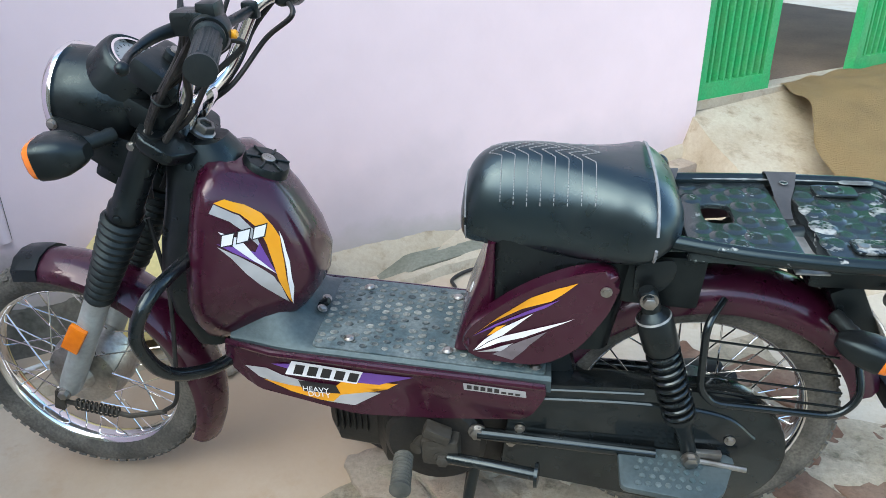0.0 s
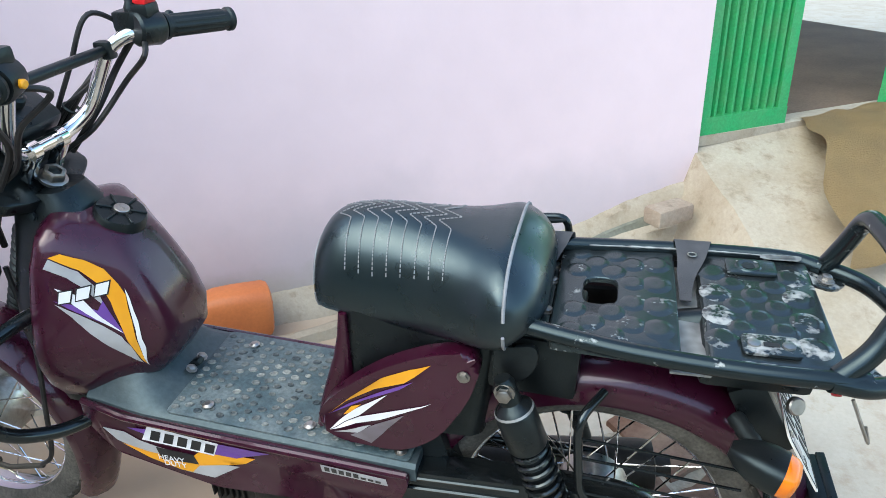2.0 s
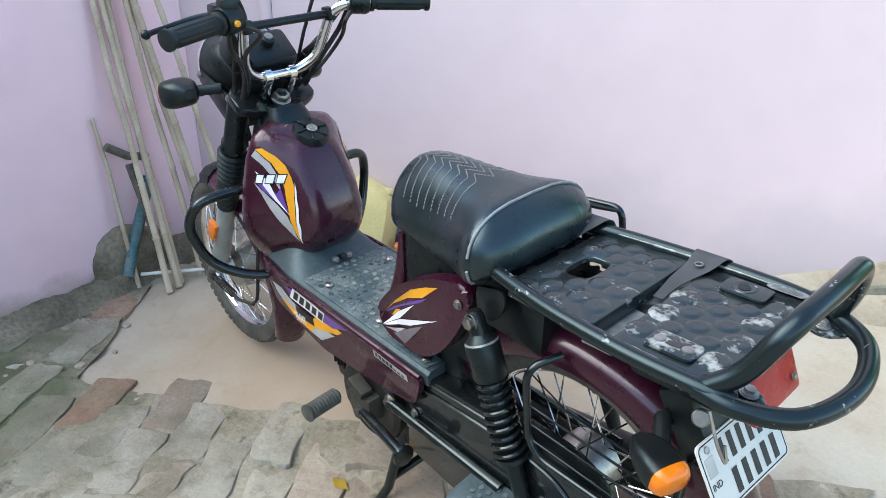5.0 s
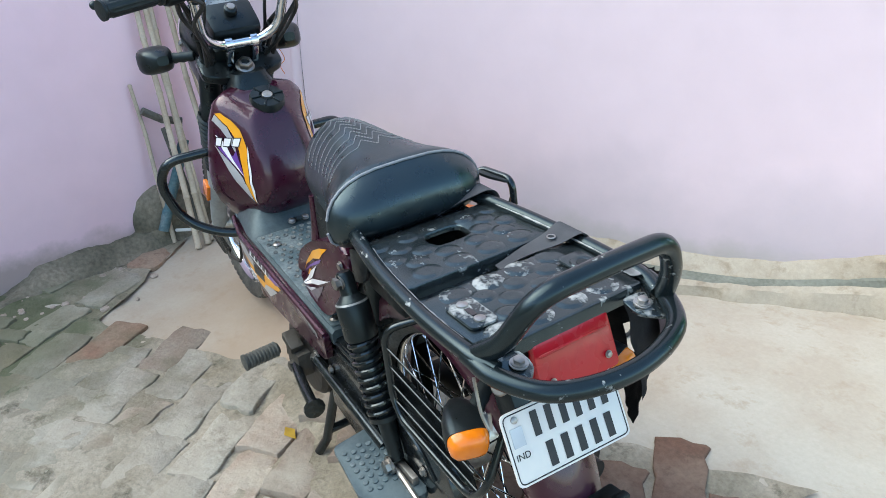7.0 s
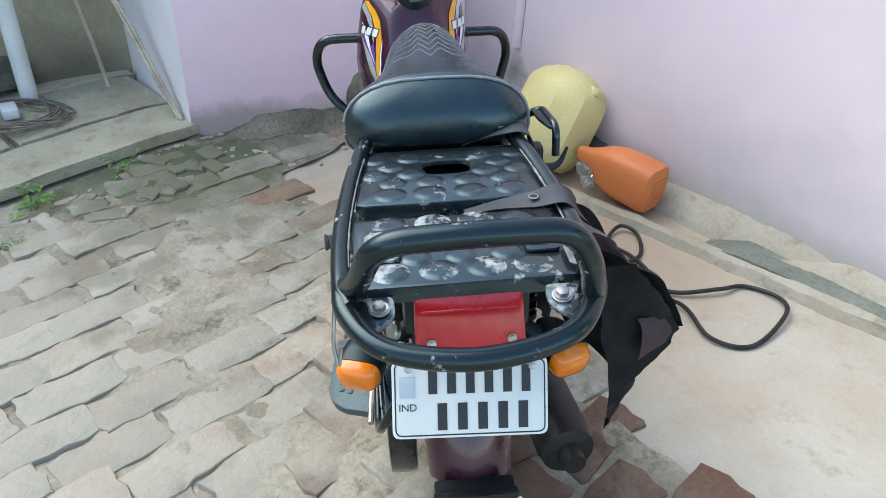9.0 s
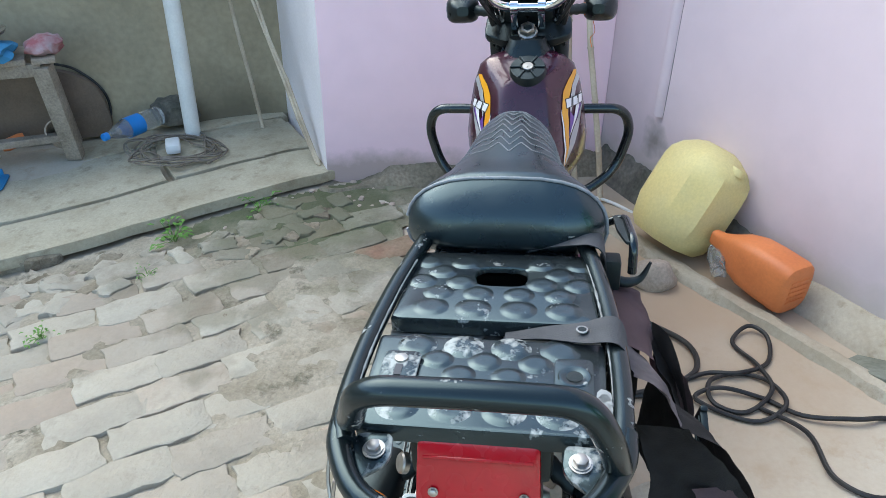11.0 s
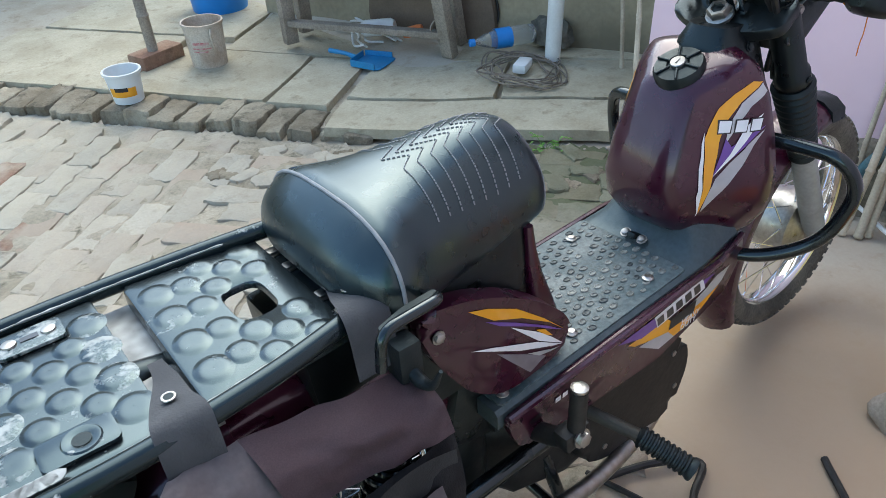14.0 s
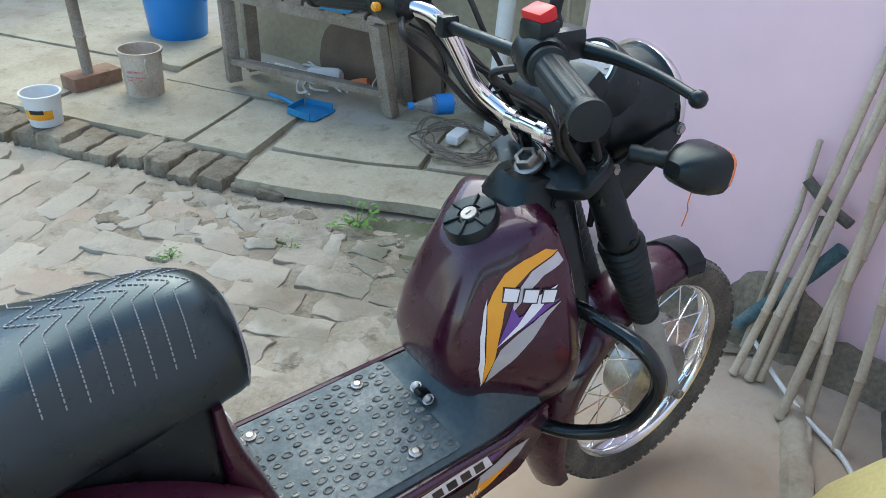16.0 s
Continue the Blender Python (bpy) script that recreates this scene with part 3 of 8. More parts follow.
# added out of view: cuts low sky from reflections on the moped's left side
wall_block("wall_unseen_south", [(-3.4, -5.6), (5.2, -5.6), (5.2, -5.85), (-3.4, -5.85)], -0.1, 2.3, RECESS, "unseen added plaster wall that darkens low reflections")

# broken cement rim with a dark gutter behind it; towards the ramp the gutter is filled up
def rim_out(s):
    return 0.274 - 0.062 * s if s < 0.5 else max(0.083, 0.243 - 0.118 * (s - 0.5))


bm, gut, chan, foot = bmesh.new(), bmesh.new(), bmesh.new(), bmesh.new()
rings, grings, crings, frings = [], [], [], []
for i in range(110):
    s = -0.34 + i / 109 * (WALL_LEN + 0.35)
    d1 = max(0.08, rim_out(s))
    p = along(s, d1)
    g0 = ground_z(p.x, p.y)
    full = smooth01((s - 1.0) / 0.4)
    rise = 0.135 * smooth01((s - 1.55) / 0.72)
    j = [0.010 * noise.noise(V(s * 9, k * 3.1, 1)) + 0.006 * noise.noise(V(s * 27, k * 2.1, 6)) for k in range(8)]
    deep = [(d1 - 0.062, -0.08), (d1 - 0.062, 0.004), (d1 - 0.060, 0.016), (d1 - 0.054, 0.022), (d1 - 0.044, 0.026), (d1 - 0.028, 0.029), (d1 - 0.008, 0.024), (d1 + j[4], 0.006), (d1 + 0.015, -0.03)]
    fw = min(0.058, d1 * 0.45)
    fill = [(-0.012, -0.06), (-0.012, 0.090 + rise), (0.020, 0.076 + rise * 0.92), (fw, 0.036 + rise * 0.7), (d1 - 0.038, 0.020 + rise * 0.55), (d1 - 0.032, 0.040 + rise * 0.5), (d1 - 0.010, 0.032 + rise * 0.4), (d1 + j[4] * 1.4, 0.006), (d1 + 0.015, -0.03)]
    rings.append([along(s, a[0] + (b[0] - a[0]) * full + (j[k % 8] * 0.4 if 1 < k < 7 else 0), g0 + a[1] + (b[1] - a[1]) * full + (j[(k + 3) % 8] * 0.7 if 0 < k < 7 else 0)) for k, (a, b) in enumerate(zip(deep, fill))])
    low = smooth01((s - 0.52) / 0.3)
    if s < 1.27:
        grings.append([along(s, -0.01, g0 + (0.13 + j[1] * 3) * (1 - low) - 0.05 * low), along(s, 0.015, g0 + (0.11 + j[0] * 3) * (1 - low) - 0.05 * low), along(s, 0.05 + j[2], g0 + 0.02 - 0.05 * low), along(s, 0.07, g0 - 0.01 - 0.03 * low), along(s, d1 - 0.05, g0 - 0.005 - 0.03 * low), along(s, d1 - 0.05, g0 - 0.09), along(s, -0.01, g0 - 0.09)])
    if 0.45 < s < 1.45:
        up = smooth01((s - 0.45) / 0.25) * (1 - 0.5 * smooth01((s - 1.15) / 0.3))
        frings.append([along(s, -0.01, g0 + 0.088 * up + j[1]), along(s, 0.016, g0 + 0.076 * up + j[0] * 0.6), along(s, fw + j[2] * 0.5, g0 + 0.036 * up), along(s, fw + 0.018 + j[3] * 0.5, g0 + 0.012 * up - 0.01), along(s, fw + 0.03, g0 - 0.035), along(s, -0.01, g0 - 0.06)])
    if s > 0.9:
        sink = 0.05 * (1 - smooth01((s - 0.9) / 0.2))
        crings.append([along(s, fw - 0.004, g0 + 0.046 - sink + rise * 0.72), along(s, fw + 0.004, g0 + 0.043 - sink + rise * 0.68 + j[2] * 0.3), along(s, d1 - 0.040, g0 + 0.040 - sink + rise * 0.58 + j[3] * 0.3), along(s, d1 - 0.034, g0 + 0.036 - sink + rise * 0.53), along(s, d1 - 0.034, g0 - 0.02), along(s, fw - 0.004, g0 - 0.02)])
loft(bm, rings)
loft(gut, grings)
loft(chan, crings)
loft(foot, frings)
tagged(ob_from("cement_ledge", bm, CEMENT), "rough crumbling cement rim at the foot of the pink wall", "ledge", kind="structure")
tagged(ob_from("gutter", gut, DRAIN), "dark mossy gutter between the rim and the pink wall", "gutter", kind="structure")
tagged(ob_from("wall_foot", foot, CEMENT), "sandy plaster fillet at the foot of the pink wall", "fillet", kind="structure")
tagged(ob_from("gutter_channel", chan, CHANNEL), "shallow grey-green cement channel along the pink wall", "gutter", kind="structure")

# crumbling mud bank along the foot of the short wall
bm = bmesh.new()
rings = []
for i in range(40):
    t = i / 39
    base = V(-1.957, 0.29, 0).lerp(V(-1.735, -0.80, 0), t)
    j = [0.02 * noise.noise(V(t * 9, k * 2.3, 7)) for k in range(5)]
    g0 = ground_z(base.x + 0.1, base.y)
    hh = (0.085 + 0.04 * noise.noise(V(t * 4, 1, 3))) * (1 - 0.75 * smooth01((t - 0.72) / 0.2)) + 0.012 * noise.noise(V(t * 23, 1, 9))
    wdt = 0.06 + 0.05 * noise.noise(V(t * 5, 5, 3))
    rings.append([base + V(-0.02, 0, g0 + hh + j[0]), base + V(0.02, 0, g0 + hh - 0.02 + j[1]), base + V(wdt * 0.8, 0, g0 + hh * 0.55 + j[2]),
                  base + V(wdt + 0.02 + j[3], 0, g0 + 0.02), base + V(wdt + 0.05, 0, g0 - 0.03), base + V(-0.02, 0, g0 - 0.03)])
loft(bm, rings)
tagged(ob_from("mud_bank", bm, MUD), "crumbling damp bank at the foot of the pink wall", "bank", kind="structure")

# ramp and porch before the gate, with a broken edge
bm = bmesh.new()
rings = []
for i in range(15):
    t = i / 14
    a = along(WALL_LEN + 0.004, -0.10, 0.462).lerp(V(0.66, 0.72, 0.07), t)
    b = V(3.2, 3.3, 0.475).lerp(V(3.4, 2.0, 0.10), t)
    j = [0.02 * noise.noise(V(t * 7, k * 2.0, 2)) for k in range(4)]
    rings.append([a + V(-0.16 + j[0], -0.09, -a.z - 0.02), a + V(-0.06 + j[1], -0.03, -a.z * 0.45), a + V(j[2], 0, j[3] * 0.5), b, V(b.x, b.y, -0.05)])
loft(bm, rings)
tagged(ob_from("porch_ramp", bm, CEMENT), "worn cement ramp rising to the green gate", "ramp", kind="structure")
bm = bmesh.new()
for s0, d0, z0, sx, sy, a0 in ((2.06, 0.14, 0.285, 0.15, 0.08, 12),):
    box(bm, (sx, sy, 0.06), along(s0, d0, z0), Matrix.Rotation(radians(30 + a0), 4, "Z"), 0.014)
tagged(ob_from("trim_loose_bricks", bm, PINKBRICK), "broken pinkish bricks set into the ledge", "bricks", kind="structure")

# ---- the gate and the room behind it ----
gate = tagged(root("gate", Matrix()), "green painted corrugated steel gate, one leaf open", "gate")
G0 = along(WALL_LEN + 0.02, -0.05)


def gate_at(s, d, z):
    p = G0 + V(0.82, 0.572, 0) * s + V(0.572, -0.82, 0) * d
    return V(p.x, p.y, z)


for s0, s1 in ((0.0, 0.36), (0.88, 1.9)):
    bm = bmesh.new()
    n = int((s1 - s0) / 0.009)
    rings = []
    for i in range(n + 1):
        s = s0 + (s1 - s0) * i / n
        d = 0.014 * (1 if (i // 2) % 2 else -1)
        rings.append([gate_at(s, d + 0.003, 0.53), gate_at(s, d + 0.003, 2.3), gate_at(s, d - 0.003, 2.3), gate_at(s, d - 0.003, 0.53)])
    loft(bm, rings)
    part("corrugated_sheet", bm, GREEN, gate, smooth=20)
    bm = bmesh.new()
    for z in (0.50, 2.3):
        loft(bm, [[gate_at(s, dd, z + dz) for dd, dz in ((0.025, -0.035), (0.025, 0.035), (-0.02, 0.035), (-0.02, -0.035))] for s in (s0 - 0.01, s1 + 0.01)])
    for s in (s0 + 0.012, s1 - 0.012):
        loft(bm, [[gate_at(s + ds, dd, z) for ds, dd in ((-0.02, 0.024), (0.02, 0.024), (0.02, -0.02), (-0.02, -0.02))] for z in (0.53, 2.27)])
    part("gate_frame", bm, GREEN, gate, smooth=0)
bm = bmesh.new()
loft(bm, [[gate_at(s, dd, z) for dd, z in ((0.03, 0.44), (0.03, 0.475), (-0.06, 0.475), (-0.06, 0.44))] for s in (-0.02, 2.2)])
part("gate_sill", bm, CEMENT, gate, "worn cement sill", smooth=0)
bm = bmesh.new()
prism(bm, [(0, -0.06), (2.4, -0.06), (2.4, -3.2), (-0.6, -3.2), (-0.6, -0.3)], 0.05, lambda u, v, w: gate_at(u, v, 0.43 + w))
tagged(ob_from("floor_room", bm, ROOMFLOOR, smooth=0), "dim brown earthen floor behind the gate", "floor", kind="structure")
bm = bmesh.new()
prism(bm, [(-0.6, -2.2), (2.4, -2.2), (2.4, -2.3), (-0.6, -2.3)], 2.4, lambda u, v, w: gate_at(u, v, 1.6 + w))
tagged(ob_from("wall_room", bm, RECESS, smooth=0), "brownish wall of the room behind the gate", "wall", kind="structure")
bm = bmesh.new()
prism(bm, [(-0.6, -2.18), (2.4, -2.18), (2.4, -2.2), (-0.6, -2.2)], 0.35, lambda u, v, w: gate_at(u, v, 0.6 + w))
tagged(ob_from("baseboard", bm, DRAIN, smooth=0), "dark band low on the room wall", "baseboard", kind="structure")
bm = bmesh.new()
prism(bm, [(-0.9, -0.1), (2.6, -0.1), (2.6, -2.4), (-0.9, -2.4)], 0.1, lambda u, v, w: gate_at(u, v, 2.5 + w))
tagged(ob_from("ceiling", bm, RECESS, smooth=0), "plain ceiling of the room behind the gate", "ceiling", kind="structure")

# ---- stone slabs of the raised floor and their brick kerb ----
def edge_at(a, b, z=0.0):
    p = EDGE_0 + EDGE_A * a + EDGE_B * b
    return V(p.x, p.y, z)


bm = bmesh.new()
loft(bm, [[edge_at(a, 0.06, slab_top(a) - 0.035), edge_at(a, 2.3, slab_top(a) - 0.03), edge_at(a, 2.3, -0.12), edge_at(a, 0.06, -0.15)] for a in [-0.1 + 0.3 * i for i in range(16)]])
platform = tagged(ob_from("slab_platform", bm, CEMENT, smooth=0), "raised floor of grey stone slabs with dirty joints", "platform", kind="structure")


def slab(a0, a1, b0, b1, rag):
    bm = bmesh.new()
    cols = []
    na, nb = max(2, int((a1 - a0) / 0.07)), max(2, int((b1 - b0) / 0.12))
    out = [(a0 + (a1 - a0) * i / na, b0) for i in range(na)] + [(a1, b0 + (b1 - b0) * i / nb) for i in range(nb)]
    out += [(a1 - (a1 - a0) * i / na, b1) for i in range(na)] + [(a0, b1 - (b1 - b0) * i / nb) for i in range(nb)]
    out = [(u + rag * noise.noise(V(u * 9, v * 9, 1)), v + rag * noise.noise(V(u * 9, v * 9, 5))) for u, v in out]
    prism(bm, out, 0.042, lambda u, v, w: edge_at(u, v, slab_top(u) - 0.021 + w), 0.006, 1)
    return part("slab", bm, SLAB, platform, smooth=30)


slab(-0.06, 1.17, 0.0, 0.272, 0.022)
slab(-0.07, 0.52, 0.300, 0.70, 0.016)
slab(0.545, 1.17, 0.298, 0.70, 0.016)
slab(1.23, 1.50, 0.19, 0.72, 0.015)
slab(1.52, 2.25, 0.20, 0.74, 0.012)
slab(2.28, 3.3, 0.2, 0.9, 0.012)
slab(-0.10, 0.9, 0.72, 1.5, 0.012)
slab(0.93, 2.0, 0.75, 1.5, 0.012)
slab(2.03, 3.2, 0.93, 1.9, 0.012)

random.seed(4)


def brick_mesh(name, sx, sy, sz, seed, material, wobble=0.006, bev=0.006):
    """One worn paving brick: chipped corners, rounded rim, flat top."""
    rnd = random.Random(seed)
    bm = bmesh.new()
    hx, hy = sx / 2, sy / 2
    out = []
    corners = [(-hx, -hy), (hx, -hy), (hx, hy), (-hx, hy)]
    for (x0, y0), (x1, y1) in zip(corners, corners[1:] + corners[:1]):
        n_ = 6 if abs(x1 - x0) > abs(y1 - y0) else 4
        bow = rnd.uniform(-wobble, wobble) * 0.5
        cut = rnd.choice((0.02, 0.05, 0.09, 0.17)), rnd.choice((0.83, 0.91, 0.95, 0.98))
        for t in [cut[0] + (cut[1] - cut[0]) * q_ / n_ for q_ in range(n_ + 1)]:
            nx, ny = (y1 - y0), -(x1 - x0)
            ln = math.hypot(nx, ny)
            off = bow * math.sin(t * math.pi) + rnd.uniform(-wobble, wobble * 0.5) * 0.55
            out.append((x0 + (x1 - x0) * t + nx / ln * off, y0 + (y1 - y0) * t + ny / ln * off))
    dip = [rnd.uniform(-0.003, 0.0) for _ in out]
    rings = [[V(x, y, -sz) for x, y in out], [V(x, y, -bev + d) for (x, y), d in zip(out, dip)], [V(x * (1 - bev * 0.35 / hx), y * (1 - bev * 0.35 / hy), -bev * 0.30 + d * 0.6) for (x, y), d in zip(out, dip)], [V(x * (1 - bev * 1.3 / hx), y * (1 - bev * 1.3 / hy), d * 0.35) for (x, y), d in zip(out, dip)]]
    vs = [[bm.verts.new(v) for v in r] for r in rings]
    n = len(out)
    for a, b in zip(vs, vs[1:]):
        for k in range(n):
            bm.faces.new((a[k], a[(k + 1) % n], b[(k + 1) % n], b[k]))
    bm.faces.new(vs[-1])
    me = bpy.data.meshes.new(name)
    bmesh.ops.recalc_face_normals(bm, faces=bm.faces[:])
    for fc in bm.faces:
        fc.smooth = True
    bm.to_mesh(me)
    bm.free()
    me.set_sharp_from_angle(angle=radians(26))
    me.materials.append(material)
    return me


kerb = [brick_mesh("kerb_brick", 0.118, 0.222, 0.10, 50 + k, KERB, 0.022, 0.012) for k in range(7)]
for k in range(19):
    a = 1.02 + 0.125 * k
    tilt = random.uniform(-6, 6)
    bb = 0.09 + 0.02 * math.sin(k * 1.7)
    share("kerb_brick", kerb[k % 7], platform, Matrix.Translation(edge_at(a, bb, slab_top(a) - 0.004 + random.uniform(-0.014, 0.008))) @ Matrix.Rotation(radians(-52 + random.uniform(-7, 7)), 4, "Z") @ Matrix.Rotation(radians(tilt), 4, "X") @ Matrix.Rotation(radians(random.uniform(-5, 5)), 4, "Y"))

# ---- the moped: built upright with its front towards -x, then leaned a little ----
moped = tagged(root("moped", pose(0, 0.046, 0, 3.5, 0, 0)), "dark maroon step-through moped with black seat and rear carrier", "moped")
FW, RW = V(-1.182, 0, 0.322), V(0.020, 0, 0.325)
FC = V(-1.195, 0, 0.300)
R_TYRE = 0.262


def wheel(name, c, hub_r, label, k_=1.0):
    lie = Matrix.Translation(c) @ Matrix.Rotation(radians(90), 4, "X")
    bm = bmesh.new()
    lathe(bm, [(0.012, -0.075), (0.02, -0.06), (hub_r * 0.75, -0.052), (hub_r, -0.045), (hub_r, 0.0), (hub_r * 0.9, 0.03), (0.03, 0.038), (0.02, 0.06), (0.012, 0.075)], lie, 28)
    wh = part(name, bm, ALLOY, moped, label)
    # tyre with tread blocks
    bm = bmesh.new()
    n = 72
    prof = [(-0.021, 0.205), (-0.030, 0.218), (-0.034, 0.235), (-0.030, 0.250), (-0.018, 0.2585), (0, R_TYRE), (0.018, 0.2585), (0.030, 0.250), (0.034, 0.235), (0.030, 0.218), (0.021, 0.205)]
    vs = [[bm.verts.new(c + V(k_ * r * math.cos(2 * math.pi * k / n), w, k_ * r * math.sin(2 * math.pi * k / n))) for w, r in prof] for k in range(n)]
    for k in range(n):
        a, b = vs[k], vs[(k + 1) % n]
        for i in range(len(prof) - 1):
            bm.faces.new((a[i], a[i + 1], b[i + 1], b[i]))
    part("tyre", bm, TYRE, wh, "dusty black tyre with block tread")
    bm = bmesh.new()
    for k in range(64):
        ang = 2 * math.pi * k / 64
        for w, r, tilt in ((-0.0265, 0.2495, 0.75), (-0.010, 0.2575, 0.2), (0.010, 0.2575, -0.2), (0.0265, 0.2495, -0.75)):
            a2 = ang + (0.049 if abs(w) < 0.02 else 0)
            m = Matrix.Translation(c) @ Matrix.Rotation(-a2, 4, "Y") @ Matrix.Translation((k_ * r, w, 0)) @ Matrix.Rotation(tilt, 4, "Z")
            box(bm, (0.007, 0.013, 0.015), (0, 0, 0), m, 0)
    part("tread", bm, TYRE, wh)["kind"] = "stuff"
    # rim
    bm = bmesh.new()
    prof = [(-0.022, 0.218), (-0.024, 0.214), (-0.021, 0.204), (-0.012, 0.197), (0.012, 0.197), (0.021, 0.204), (0.024, 0.214), (0.022, 0.218), (0.015, 0.207), (-0.015, 0.207)]
    n = 64
    vs = [[bm.verts.new(c + V(k_ * r * math.cos(2 * math.pi * k / n), w, k_ * r * math.sin(2 * math.pi * k / n))) for w, r in prof] for k in range(n)]
    for k in range(n):
        a, b = vs[k], vs[(k + 1) % n]
        for i in range(len(prof)):
            bm.faces.new((a[i], a[(i + 1) % len(prof)], b[(i + 1) % len(prof)], b[i]))
    part("rim", bm, CHROME, wh, "polished steel rim")
    # spokes
    me = None
    for k in range(36):
        ang = 2 * math.pi * k / 36
        sgn = 1 if k % 2 else -1
        off = (0.55 if (k // 2) % 2 else -0.55)
        p0 = c + V(hub_r * 0.9 * math.cos(ang + off), sgn * 0.036, hub_r * 0.9 * math.sin(ang + off))
        p1 = c + V(0.2 * k_ * math.cos(ang), sgn * 0.004, 0.2 * k_ * math.sin(ang))
        if me is None:
            bm = bmesh.new()
            tube(bm, [(0, 0, 0), (0, 0, 1)], 0.0016, 6)
            me = bpy.data.meshes.new("spoke")
            bm.to_mesh(me)
            bm.free()
            me.materials.append(CHROME)
        d = p1 - p0
        share("spoke", me, wh, to_axis(p0, d) @ Matrix.Diagonal((1, 1, d.length, 1)))
    return wh


wheel("front_wheel", FW, 0.080, "spoked front wheel with dusty tyre", 0.968)
wheel("rear_wheel", RW, 0.060, "spoked rear wheel with dusty tyre")


def fender(name, c, r, a0, a1, w, mt, label, drop=0.022, grow=0.0):
    bm = bmesh.new()
    n = 40
    rings = []
    for i in range(n + 1):
        a = radians(a0 + (a1 - a0) * i / n)
        d = V(math.cos(a), 0, math.sin(a))
        k = 1.0 - (0.10 if grow else 0.18) * (abs(i / n - 0.5) * 2) ** 3
        rr = r + grow * smooth01((i / n - 0.35) / 0.65)
        prof = [(-w * k, -drop), (-w * 0.97 * k, -drop * 0.25), (-w * 0.75 * k, 0.006), (-w * 0.35 * k, 0.016), (0, 0.019), (w * 0.35 * k, 0.016), (w * 0.75 * k, 0.006), (w * 0.97 * k, -drop * 0.25), (w * k, -drop)]
        ring = [c + d * (rr + h) + V(0, y, 0) for y, h in prof] + [c + d * (rr + h - 0.003) + V(0, y * 0.97, 0) for y, h in reversed(prof)]
        rings.append(ring)
    loft(bm, rings)
    return part(name, bm, mt, moped, label)


ff = fender("front_fender", FC, 0.283, 98, -28, 0.056, MAROON, "glossy maroon front fender")
bm = bmesh.new()
rings = []
for i in range(9):
    a = radians(99 - 1.3 * i)
    d = V(math.cos(a), 0, math.sin(a))
    rings.append([FC + d * (0.283 + h) + V(0, y, 0) for y, h in ((-0.055, -0.02), (-0.05, 0.002), (-0.028, 0.018), (0, 0.023), (0.028, 0.018), (0.05, 0.002), (0.055, -0.02), (0.05, -0.012), (0, 0.012), (-0.05, -0.012))])
loft(bm, rings)
part("fender_trim", bm, BLACK, ff, "black plastic trim")
fender("rear_fender", RW, 0.290, 158, 18, 0.062, MAROON, "glossy maroon rear fender", 0.04, 0.018)
fender("inner_mudguard", RW, 0.278, 206, 150, 0.070, BLACK, "black inner mudguard ahead of the rear wheel", 0.05)
bm = bmesh.new()
box(bm, (0.11, 0.15, 0.20), (-0.255, 0, 0.475), Matrix.Rotation(radians(-14), 4, "Y"), 0.02)
part("frame_box", bm, BLACK, moped, "black frame box under the seat")
bm = bmesh.new()
ENDM = pose(0.345, 0, 0.414, 0, -8, 0)
box(bm, (0.034, 0.104, 0.046), (0, 0, 0), ENDM, 0.006)
box(bm, (0.014, 0.107, 0.009), (0, 0, 0), ENDM @ Matrix.Translation((0.014, 0, 0.020)), 0.003)
flap = part("fender_end", bm, BLACK, moped, "black plastic fender end")
for y in (-0.053, 0.053):
    part("end_bolt", bolt(bmesh.new(), ENDM @ V(-0.002, y, -0.006), V(0, math.copysign(1, y), 0), 0.008, 0.008), STEEL, flap)
bm = bmesh.new()
box(bm, (0.010, 0.088, 0.028), (0, 0, 0), ENDM @ Matrix.Translation((0.016, 0, -0.004)), 0.003)
part("reflector", bm, RED, flap, "red rear reflector")

